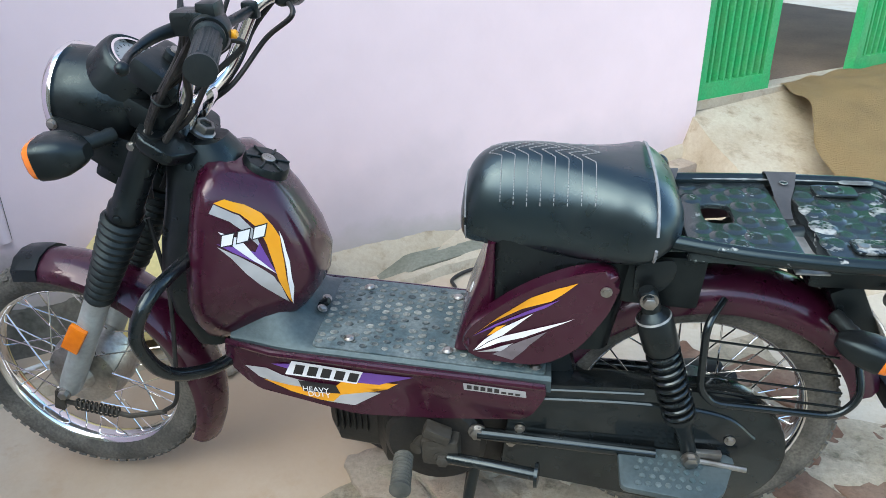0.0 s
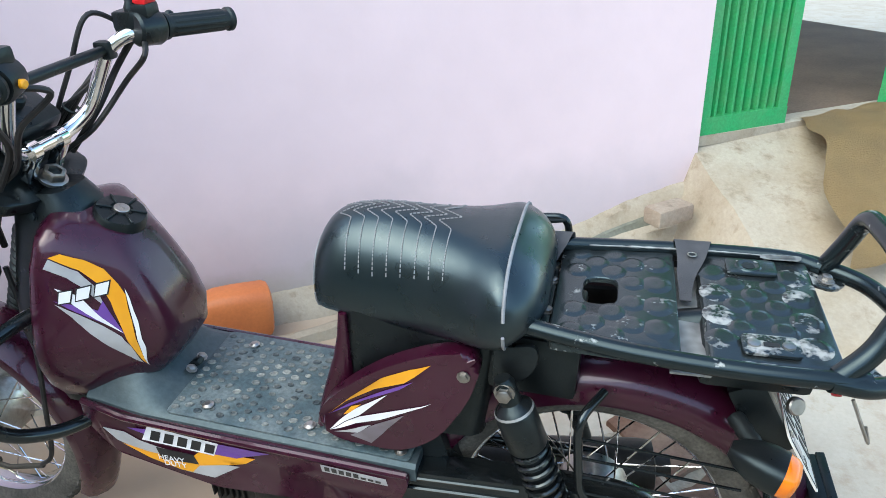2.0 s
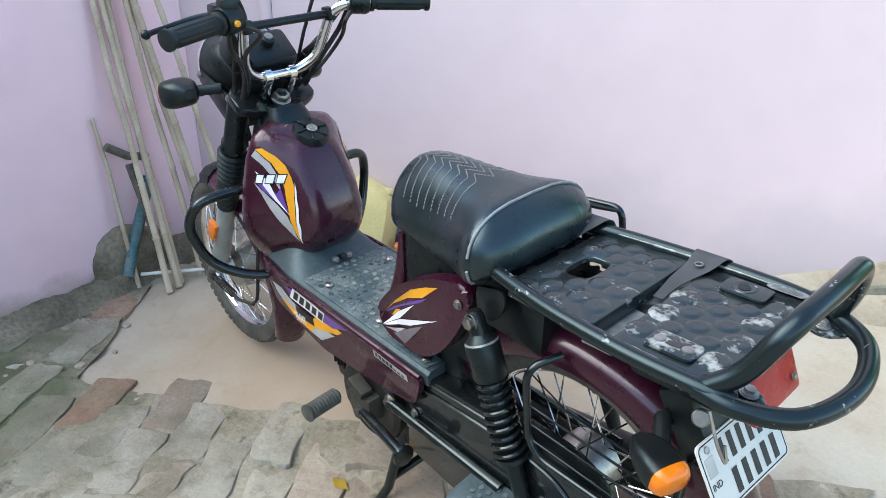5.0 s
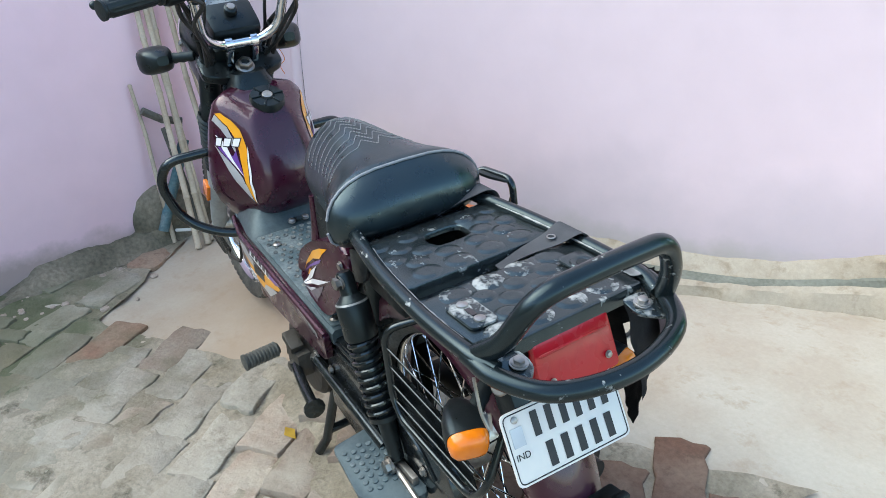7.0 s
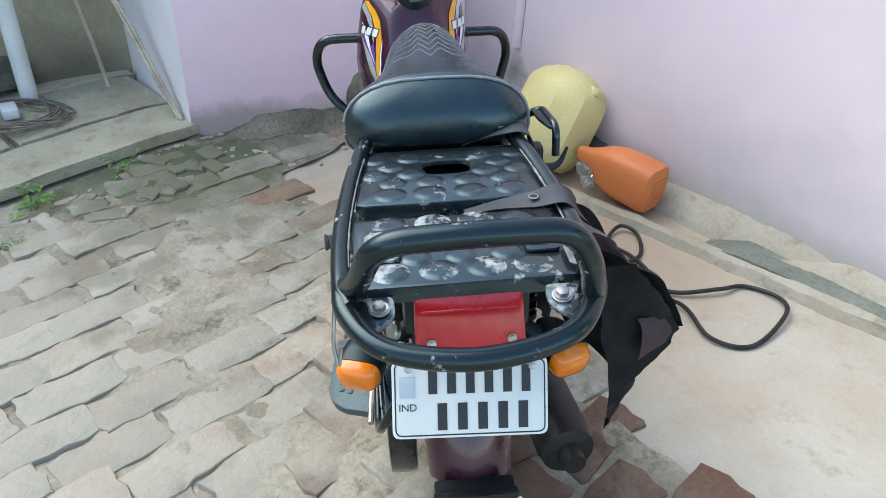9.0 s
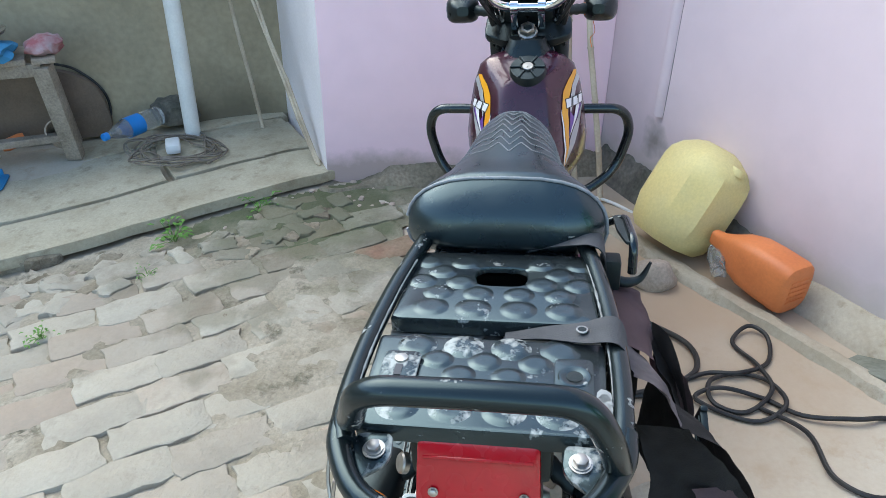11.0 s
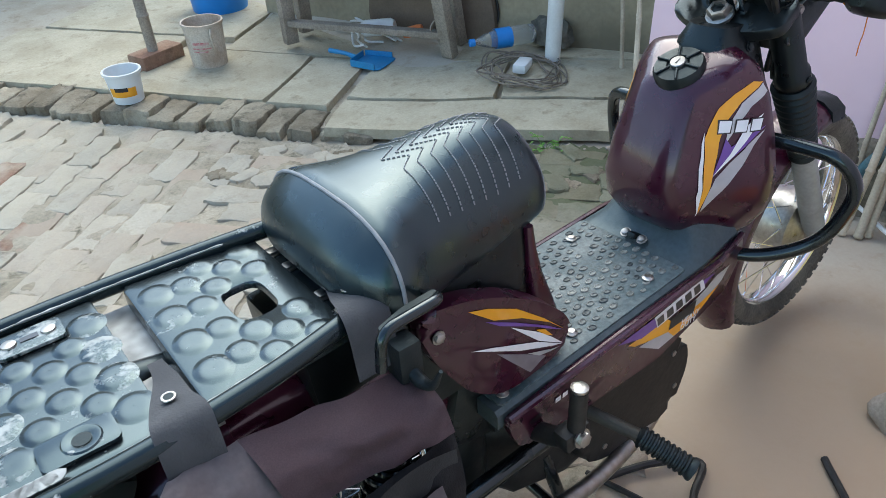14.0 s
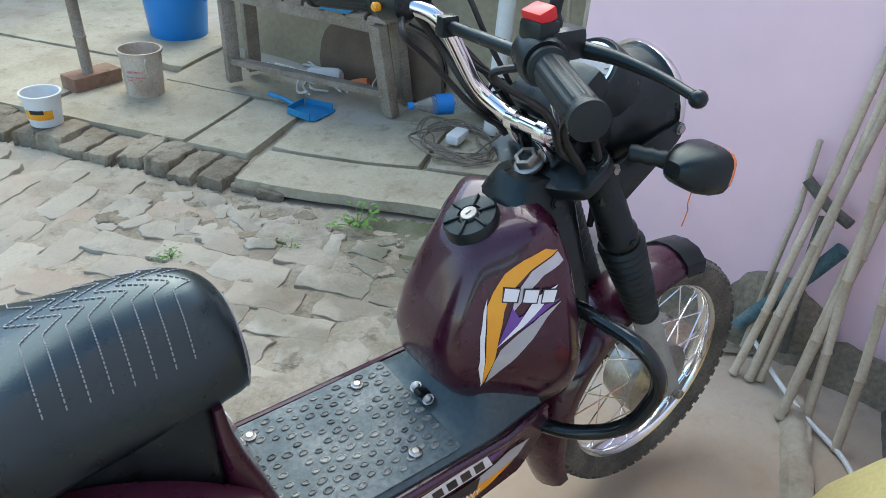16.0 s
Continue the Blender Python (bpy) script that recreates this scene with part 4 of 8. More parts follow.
# ---- front fork, steering head, lamp ----
for s in (-1, 1):
    y = 0.068 * s
    ax = V(-1.186, y, 0.322)
    up = V(0.305, 0, 0.544).normalized()
    fork = bmesh.new()
    lathe(fork, [(0.016, -0.012), (0.021, 0.0), (0.0235, 0.03), (0.0235, 0.25), (0.021, 0.262)], to_axis(ax, up), 18)
    leg = part("fork_leg", fork, FORKGREY, moped, "grey painted fork lower")
    bm = bmesh.new()
    bolt(bm, ax + V(0, 0.02 * s, 0.0), V(0, s, 0), 0.010, 0.012)
    part("axle_nut", bm, STEEL, leg)
    bm = bmesh.new()
    if s < 0:
        box(bm, (0.034, 0.012, 0.062), ax + up * 0.165 + V(-0.012, 0.026 * s, 0), Matrix.Rotation(radians(34), 4, "Y"), 0.003)
        part("reflector", bm, AMBER, leg, "amber side reflector")
    bm = bmesh.new()
    prof = []
    for k in range(12):
        h = 0.252 + 0.0165 * k
        rr = 0.0265 + 0.0009 * k
        prof += [(rr * 0.84, h), (rr, h + 0.006), (rr, h + 0.010), (rr * 0.84, h + 0.016)]
    lathe(bm, prof, to_axis(ax, up), 20)
    part("fork_boot", bm, RUBBER, moped, "black rubber fork bellows")
    bm = bmesh.new()
    lathe(bm, [(0.027, 0.45), (0.030, 0.455), (0.030, 0.475), (0.026, 0.48), (0.0255, 0.60), (0.020, 0.63)], to_axis(ax, up), 20)
    bolt(bm, ax + up * 0.465 + V(0.0, 0.026 * s, 0), V(0.3, s, 0), 0.006, 0.008)
    part("fork_shroud", bm, BLACK, moped)
bm = bmesh.new()
tube(bm, [(-1.20, -0.086, 0.300), (-1.06, -0.086, 0.272), (-0.985, -0.08, 0.285)], 0.005, 8)
tube(bm, [V(-1.17 + 0.0011 * i, -0.086 + 0.010 * math.cos(i * 0.75), 0.294 - 0.0002 * i + 0.010 * math.sin(i * 0.75)) for i in range(80)], 0.002, 6)
box(bm, (0.022, 0.010, 0.050), (-1.20, -0.088, 0.305), Matrix.Rotation(0.3, 4, "Y"), 0.004)
part("brake_link", bm, GRIME, moped, "dirty front brake rod with spring")
bm = bmesh.new()
tube(bm, spline([(-0.99, -0.08, 0.285), (-0.955, -0.08, 0.32), (-0.94, -0.07, 0.42), (-0.93, -0.05, 0.56), (-0.94, -0.04, 0.70)], 7), 0.0045, 8)
part("brake_cable", bm, CABLE, moped)
HEAD = V(-0.853, 0, 0.838)
TILT = Matrix.Rotation(radians(33), 4, "Y")
bm = bmesh.new()
prism(bm, soft_outline([(-0.052, -0.095), (0.012, -0.10), (0.034, -0.045), (0.034, 0.045), (0.012, 0.10), (-0.052, 0.095), (-0.068, 0.04), (-0.068, -0.04)], 0.018), 0.022, lambda u, v, w: HEAD + TILT @ V(u, v, w), 0.005)
top = part("top_yoke", bm, BLACK, moped, "black steering yoke")
bm = bmesh.new()
lathe(bm, [(0.022, 0.011), (0.022, 0.016), (0.019, 0.018)], Matrix.Translation(HEAD + V(0.018, 0, -0.002)) @ TILT, 24)
lathe(bm, [(0.0185, 0.016), (0.0185, 0.027), (0.0165, 0.030), (0.011, 0.030), (0.010, 0.024)], Matrix.Translation(HEAD + V(0.018, 0, -0.002)) @ TILT, 6, False)
nut = part("stem_nut", bm, STEEL, top, "chrome stem nut")
part("stem_end", lathe(bmesh.new(), [(0.0108, 0.020), (0.0108, 0.026), (0.006, 0.0275)], Matrix.Translation(HEAD + V(0.018, 0, -0.002)) @ TILT, 18), BLACK, nut)
for s in (-1, 1):
    bm = bmesh.new()
    bolt(bm, HEAD + TILT @ V(-0.04, 0.075 * s, 0.010), TILT @ V(0, 0, 1), 0.0075, 0.008)
    part("fork_bolt", bm, STEEL, top)
# black head cover between the yoke and the tank
bm = bmesh.new()
rings = []
for z, x0, x1, hw in ((0.838, -0.875, -0.79, 0.040), (0.80, -0.89, -0.762, 0.056), (0.74, -0.90, -0.762, 0.074), (0.67, -0.92, -0.79, 0.082), (0.60, -0.935, -0.82, 0.080), (0.52, -0.93, -0.84, 0.074), (0.45, -0.90, -0.83, 0.066)):
    ring = []
    for k in range(20):
        a = 2 * math.pi * k / 20
        ring.append(V((x0 + x1) / 2 + (x1 - x0) / 2 * math.copysign(abs(math.cos(a)) ** 0.6, math.cos(a)), hw * math.copysign(abs(math.sin(a)) ** 0.6, math.sin(a)), z))
    rings.append(ring)
loft(bm, rings)
hc = part("head_cover", bm, BLACK, moped, "matt black plastic head cover")
for s in (-1, 1):
    part("cover_screw", bolt(bmesh.new(), V(-0.834, 0.0555 * s, 0.806), V(0.1, s, 0.3), 0.0065, 0.004), BLACK, hc)

# headlamp with gauge nacelle
LAMP = V(-1.015, 0, 0.905)
LDIR = V(-0.965, 0, 0.10).normalized()
lm = to_axis(LAMP, LDIR)
bm = bmesh.new()
lathe(bm, [(0.03, -0.115), (0.058, -0.10), (0.072, -0.075), (0.079, -0.035), (0.081, 0.0), (0.081, 0.012)], lm, 36)
lamp = part("headlamp", bm, BLACK, moped, "round black headlamp shell")
bm = bmesh.new()
lathe(bm, [(0.081, 0.010), (0.086, 0.010), (0.087, 0.018), (0.082, 0.026), (0.076, 0.024), (0.078, 0.012)], lm, 40, False)
part("lamp_ring", bm, CHROME, lamp, "chrome lamp ring")
bm = bmesh.new()
lathe(bm, [(0.078, 0.016), (0.076, 0.024), (0.06, 0.034), (0.03, 0.041), (0.001, 0.043)], lm, 36, False)
part("lamp_glass", bm, GLASS, lamp, "clear headlamp glass")
bm = bmesh.new()
lathe(bm, [(0.077, 0.012), (0.06, -0.01), (0.03, -0.035), (0.001, -0.04)], lm, 32, False)
part("reflector_bowl", bm, CHROME, lamp)
GD = V(0.70, 0, 0.714).normalized()
gm = to_axis(V(-0.908, 0, 0.966) - GD * 0.096, GD)
bm = bmesh.new()
lathe(bm, [(0.076, -0.045), (0.076, 0.012), (0.070, 0.016), (0.064, 0.055), (0.060, 0.082), (0.057, 0.093), (0.053, 0.096), (0.047, 0.093), (0.045, 0.086), (0.001, 0.085)], gm, 40, False)
box(bm, (0.10, 0.118, 0.05), (-0.905, 0, 0.892), Matrix.Rotation(radians(32), 4, "Y"), 0.018)
nac = part("gauge_pod", bm, BLACK, moped, "black plastic gauge pod")
bm = bmesh.new()
lathe(bm, [(0.0475, 0.092), (0.0465, 0.097), (0.0425, 0.097), (0.0405, 0.091)], gm, 40, False)
part("gauge_ring", bm, CHROME, nac, "chrome gauge ring")
bm = bmesh.new()
lathe(bm, [(0.0415, 0.0905), (0.034, 0.091), (0.001, 0.091)], gm, 40, False)
dial = part("gauge_dial", bm, GAUGE, nac, "pale speedometer dial under glass")
bm = bmesh.new()
for k in range(17):
    a = radians(-35 + 250 * k / 16)
    box(bm, (0.006 if k % 4 == 0 else 0.0035, 0.0011, 0.0006), (0, 0, 0), gm @ Matrix.Rotation(a, 4, "Z") @ Matrix.Translation((0.034, 0, 0.0915)), 0)
box(bm, (0.030, 0.0016, 0.0008), (0, 0, 0), gm @ Matrix.Rotation(radians(200), 4, "Z") @ Matrix.Translation((0.012, 0, 0.0925)), 0)
lathe(bm, [(0.005, 0.0915), (0.005, 0.0935), (0.003, 0.094)], gm, 16)
part("dial_marks", bm, INK, dial, "black marks and needle")["kind"] = "stuff"
bm = bmesh.new()
box(bm, (0.085, 0.118, 0.045), (-0.866, 0, 0.945), Matrix.Rotation(radians(40), 4, "Y"), 0.014)
lathe(bm, [(0.015, 0), (0.015, 0.012), (0.011, 0.015)], to_axis((-0.853, 0.0, 0.968), (0.62, 0, 0.78)), 20)
part("switch_panel", bm, BLACK, moped, "black panel with ignition lock")
bm = bmesh.new()
lathe(bm, [(0.0095, 0.013), (0.009, 0.018), (0.003, 0.0185)], to_axis((-0.853, 0.0, 0.968), (0.62, 0, 0.78)), 16)
part("ignition_lock", bm, STEEL, moped, "steel ignition lock")
for s in (-1, 1):
    bm = bmesh.new()
    prism(bm, soft_outline([(-1.045, 0.885), (-1.03, 0.90), (-0.90, 0.855), (-0.885, 0.80), (-0.93, 0.79), (-1.03, 0.865)], 0.01), 0.006, lambda u, v, w: V(u, 0.083 * s + w, v), 0.002)
    br = part("lamp_bracket", bm, BLACK, moped)
    for x, z in ((-1.03, 0.887), (-0.905, 0.852)):
        part("bracket_bolt", bolt(bmesh.new(), V(x, 0.086 * s, z), V(0, s, 0), 0.0065, 0.006), STEEL, br)
bm = bmesh.new()
box(bm, (0.05, 0.07, 0.07), (-0.985, 0, 0.795), Matrix.Rotation(radians(30), 4, "Y"), 0.012)
part("horn", bm, BLACK, moped)


def indicator(at, out, lens_dir, stalk_from, label, k0=1.0):
    at, out, lens_dir = Vector(at), Vector(out), Vector(lens_dir).normalized()
    bm = bmesh.new()
    rings = []
    for t, k in ((-0.026, 0.34), (-0.014, 0.66), (0.004, 0.90), (0.022, 1.0), (0.040, 1.0)):
        c = at + lens_dir * (t - 0.03)
        side = lens_dir.cross(V(0, 0, 1)).normalized()
        upv = side.cross(lens_dir)
        rings.append([c + side * 0.040 * k0 * k * math.copysign(abs(math.cos(a)) ** 0.6, math.cos(a)) + upv * 0.032 * k0 * k * math.copysign(abs(math.sin(a)) ** 0.6, math.sin(a)) for a in [2 * math.pi * i / 20 for i in range(20)]])
    loft(bm, rings)
    ind = part("indicator", bm, BLACK, moped, label)
    bm = bmesh.new()
    rings = []
    for t, k in ((0.040, 0.95), (0.050, 0.90), (0.057, 0.74), (0.060, 0.42)):
        c = at + lens_dir * (t - 0.03)
        rings.append([c + side * 0.040 * k0 * k * math.copysign(abs(math.cos(a)) ** 0.6, math.cos(a)) + upv * 0.032 * k0 * k * math.copysign(abs(math.sin(a)) ** 0.6, math.sin(a)) for a in [2 * math.pi * i / 20 for i in range(20)]])
    loft(bm, rings)
    part("indicator_lens", bm, AMBER, ind, "amber lens")
    bm = bmesh.new()
    p, q = Vector(stalk_from), at - lens_dir * 0.005
    pts = [p.lerp(q, k / 10) for k in range(11)]
    tube(bm, pts, [0.013 if k % 2 else 0.011 for k in range(11)], 12)
    part("indicator_stalk", bm, RUBBER, ind)
    return ind


indicator((-0.985, -0.165, 0.868), (0, -1, 0), (-1, -0.12, -0.10), (-0.93, -0.085, 0.872), "black front indicator with an amber lens")
indicator((-0.985, 0.165, 0.868), (0, 1, 0), (-1, 0.12, -0.10), (-0.93, 0.085, 0.872), "black front indicator with an amber lens")
indicator((0.243, -0.132, 0.567), (0, -1, 0), (1, -0.35, -0.22), (0.20, -0.065, 0.59), "black rear indicator with an amber lens", 0.74)
indicator((0.243, 0.130, 0.562), (0, 1, 0), (1, 0.35, -0.22), (0.20, 0.065, 0.59), "black rear indicator with an amber lens", 0.74)

# ---- handlebar ----
BAR_END = {-1: V(-0.660, -0.293, 1.037), 1: V(-0.634, 0.277, 1.033)}
BAR_IN = {-1: V(-0.702, -0.166, 1.046), 1: V(-0.692, 0.152, 1.045)}
bar = [BAR_END[-1], BAR_IN[-1], (-0.745, -0.105, 1.036), (-0.800, -0.090, 0.930), (-0.824, -0.048, 0.902), (-0.824, 0.048, 0.902), (-0.800, 0.090, 0.930), (-0.742, 0.103, 1.036), BAR_IN[1], BAR_END[1]]
bm = bmesh.new()
tube(bm, rounded(bar, 0.040, 8), 0.0112, 14)
hb = part("handlebar", bm, CHROME, moped, "chrome handlebar")
bm = bmesh.new()
tube(bm, [(-0.752, -0.098, 1.022), (-0.750, 0.098, 1.022)], 0.0085, 12)
for s in (-1, 1):
    box(bm, (0.028, 0.020, 0.028), (-0.751, 0.099 * s, 1.022), None, 0.005)
part("crossbar", bm, BLACK, hb, "black handlebar crossbar")
for s in (-1, 1):
    bm = bmesh.new()
    lathe(bm, [(0.017, -0.008), (0.017, 0.008)], to_axis((-0.823, 0.030 * s, 0.902), (0, 1, 0)), 20)
    box(bm, (0.02, 0.016, 0.05), (-0.832, 0.030 * s, 0.876), TILT, 0.004)
    part("bar_clamp", bm, CHROME, hb, "chrome bar clamp")
    d = (BAR_END[s] - BAR_IN[s]).normalized()
    g0 = BAR_IN[s] + d * 0.012
    bm = bmesh.new()
    gm_ = to_axis(g0, d)
    prof = ((0.021, 0.0, 0), (0.021, 0.006, 0), (0.0165, 0.008, 0), (0.0165, 0.014, 0), (0.0165, 0.016, 1), (0.0165, 0.108, 1), (0.0165, 0.110, 0), (0.0165, 0.118, 0), (0.0195, 0.121, 0), (0.0195, 0.127, 0), (0.014, 0.128, 0))
    loft(bm, [[gm_ @ V((r + (0.0017 * rib if k % 4 < 2 else 0)) * math.cos(2 * math.pi * k / 48), (r + (0.0017 * rib if k % 4 < 2 else 0)) * math.sin(2 * math.pi * k / 48), h) for k in range(48)] for r, h, rib in prof])
    part("grip", bm, RUBBER, hb, "ribbed black rubber grip")
    bm = bmesh.new()
    c = BAR_IN[s] - d * 0.014
    lathe(bm, [(0.022, -0.022), (0.026, -0.018), (0.027, 0.015), (0.024, 0.022)], to_axis(c, d), 20)
    box(bm, (0.05, 0.04, 0.034), c + V(-0.022, 0, 0.012), None, 0.009)
    box(bm, (0.028, 0.034, 0.022), c + V(0.004, 0, 0.028), None, 0.006)
    sw = part("switch_housing", bm, BLACK, moped, "black plastic switch housing")
    bm = bmesh.new()
    if s > 0:
        box(bm, (0.022, 0.030, 0.014), c + V(0.006, 0.0, 0.043), Matrix.Rotation(0.35, 4, "Y"), 0.003)
        part("kill_switch", bm, REDSWITCH, sw, "red kill switch")
    else:
        lathe(bm, [(0.006, 0), (0.006, 0.008), (0.004, 0.01)], to_axis(c + V(0.026, 0, -0.004), (1, 0, 0)), 14)
        part("horn_button", bm, DYELLOW, sw, "yellow horn button")
    bm = bmesh.new()
    c2 = c + V(-0.045, 0, 0.004)
    c3 = V(-0.758, 0.292 * s, 1.036)
    tube(bm, spline([c2, c2.lerp(c3, 0.3) + V(-0.012, 0, 0.002), c2.lerp(c3, 0.68) + V(-0.014, 0, 0.0), c3], 6), [0.0098 - 0.0045 * min(1, k / 12) for k in range(19)], 10)
    bmesh.ops.create_icosphere(bm, subdivisions=2, radius=0.0092, matrix=Matrix.Translation(c3))
    part("lever", bm, BLACK, hb, "black brake lever")
    bm = bmesh.new()
    tube(bm, spline([c + V(-0.01, 0, -0.01), c + V(0.02, -0.05 * s, -0.03), V(-0.74, 0.115 * s, 0.97), V(-0.80, 0.085 * s, 0.90), V(-0.88, 0.06 * s, 0.84), V(-0.95, 0.04 * s, 0.72)], 8), 0.0045, 8)
    tube(bm, spline([c + V(-0.04, 0.01 * s, 0), c + V(-0.06, -0.05 * s, 0.03), V(-0.80, 0.07 * s, 1.0), V(-0.87, 0.075 * s, 0.90), V(-0.91, 0.05 * s, 0.80)], 8), 0.004, 8)
    tube(bm, spline([c + V(-0.02, -0.01 * s, -0.01), V(-0.765, 0.13 * s, 0.985), V(-0.79, 0.095 * s, 0.93), V(-0.85, 0.08 * s, 0.86)], 8), 0.0055, 8)
    part("control_cable", bm, CABLE, hb)
    for k in range(3):
        bm = bmesh.new()
        o = 0.007 * k
        tube(bm, spline([c + V(-0.03 - o, -0.012 * s, -0.004), V(-0.775 - o, (0.118 - 0.01 * k) * s, 1.000 - 2 * o), V(-0.822 - 1.4 * o, (0.098 - 0.008 * k) * s, 0.948 - o), V(-0.872 - o, (0.082 - 0.01 * k) * s, 0.880), V(-0.905 - o, 0.058 * s, 0.815), V(-0.925, 0.04 * s, 0.74)], 8), 0.0052 - 0.0006 * k, 8)
        part("control_cable", bm, CABLE, hb)
    bm = bmesh.new()
    lathe(bm, [(0.014, -0.003), (0.0155, 0.0), (0.014, 0.003)], to_axis((-0.836, 0.090 * s, 0.930), (-0.5, -0.16 * s, -0.68)), 14, False)
    part("cable_tie", bm, RUBBER, hb)
bm = bmesh.new()
cR = V(-0.715, 0.135, 1.05)
tube(bm, spline([cR, cR + V(0, 0, 0.03), cR + V(-0.005, 0.002, 0.075), cR + V(0.0, 0.004, 0.10)], 6), [0.011] * 7 + [0.007] * 6 + [0.0045] * 6, 10)
part("mirror_boss", bm, RUBBER, hb, "rubber boot of a missing mirror")
bm = bmesh.new()
tube(bm, spline([(-1.0, 0.14, 0.858), (-1.0, 0.148, 0.84), (-0.985, 0.155, 0.81), (-1.002, 0.146, 0.79), (-0.99, 0.15, 0.77)], 6), 0.0009, 6)
tube(bm, [V(-0.965, 0.128, 0.868) + V(0.0145 * math.cos(k * 0.5), 0, 0.0145 * math.sin(k * 0.5)) for k in range(13)], 0.0013, 6)
part("sacred_thread", bm, AMBER, moped, "orange thread tied round the indicator stalk")

# ---- tank ----
bm = bmesh.new()
rings = []
secs = ((0.784, -0.780, -0.716, 0.042), (0.782, -0.793, -0.707, 0.066), (0.774, -0.808, -0.696, 0.089), (0.755, -0.826, -0.682, 0.107), (0.722, -0.844, -0.667, 0.122), (0.675, -0.863, -0.651, 0.135),
        (0.62, -0.879, -0.639, 0.143), (0.575, -0.888, -0.646, 0.141), (0.54, -0.886, -0.672, 0.130), (0.505, -0.872, -0.715, 0.110), (0.485, -0.855, -0.755, 0.088))
for z, x0, x1, hw in secs:
    ring = []
    for k in range(40):
        a = 2 * math.pi * k / 40
        cx, sy = math.cos(a), math.sin(a)
        e = 0.5
        x = (x0 + x1) / 2 + (x1 - x0) / 2 * math.copysign(abs(cx) ** e, cx)
        u = (x - x0) / (x1 - x0)
        taper = (0.74 + 0.26 * smooth01(u / 0.22)) * (1.0 - 0.40 * smooth01((u - 0.22) / 0.70))
        ring.append(V(x, hw * taper * math.copysign(abs(sy) ** e, sy), z + 0.48 * (-0.722 - x) * smooth01((z - 0.64) / 0.14)))
    rings.append(ring)
loft(bm, rings)
bmesh.ops.subdivide_edges(bm, edges=[e for e in bm.edges if len(e.link_faces) == 2], cuts=1, use_grid_fill=True, smooth=0.6)
tank = part("fuel_tank", bm, MAROON, moped, "glossy dark maroon fuel tank", smooth=60)
bm = bmesh.new()
CAP = to_axis((-0.735, 0.005, 0.774), (0.44, 0, 0.90))
lathe(bm, [(0.040, 0.0), (0.040, 0.020), (0.037, 0.026), (0.018, 0.027), (0.016, 0.024)], CAP, 30)
cap = part("tank_cap", bm, BLACK, moped, "black ribbed fuel cap")
for k in range(6):
    bm = bmesh.new()
    box(bm, (0.024, 0.004, 0.005), (0, 0, 0), CAP @ Matrix.Rotation(k * math.pi / 3, 4, "Z") @ Matrix.Translation((0.0255, 0, 0.0275)), 0.001, 1)
    part("cap_rib", bm, BLACK, cap)
bm = bmesh.new()
lathe(bm, [(0.012, 0.024), (0.012, 0.030), (0.011, 0.031)], CAP, 20)
box(bm, (0.002, 0.009, 0.002), (0, 0, 0), CAP @ Matrix.Translation((0, 0, 0.0315)), 0)
part("cap_lock", bm, STEEL, cap, "steel key lock")

tb = bvh_of(tank)
TS = {-1: (0, 0), 1: (-0.012, 0.006)}
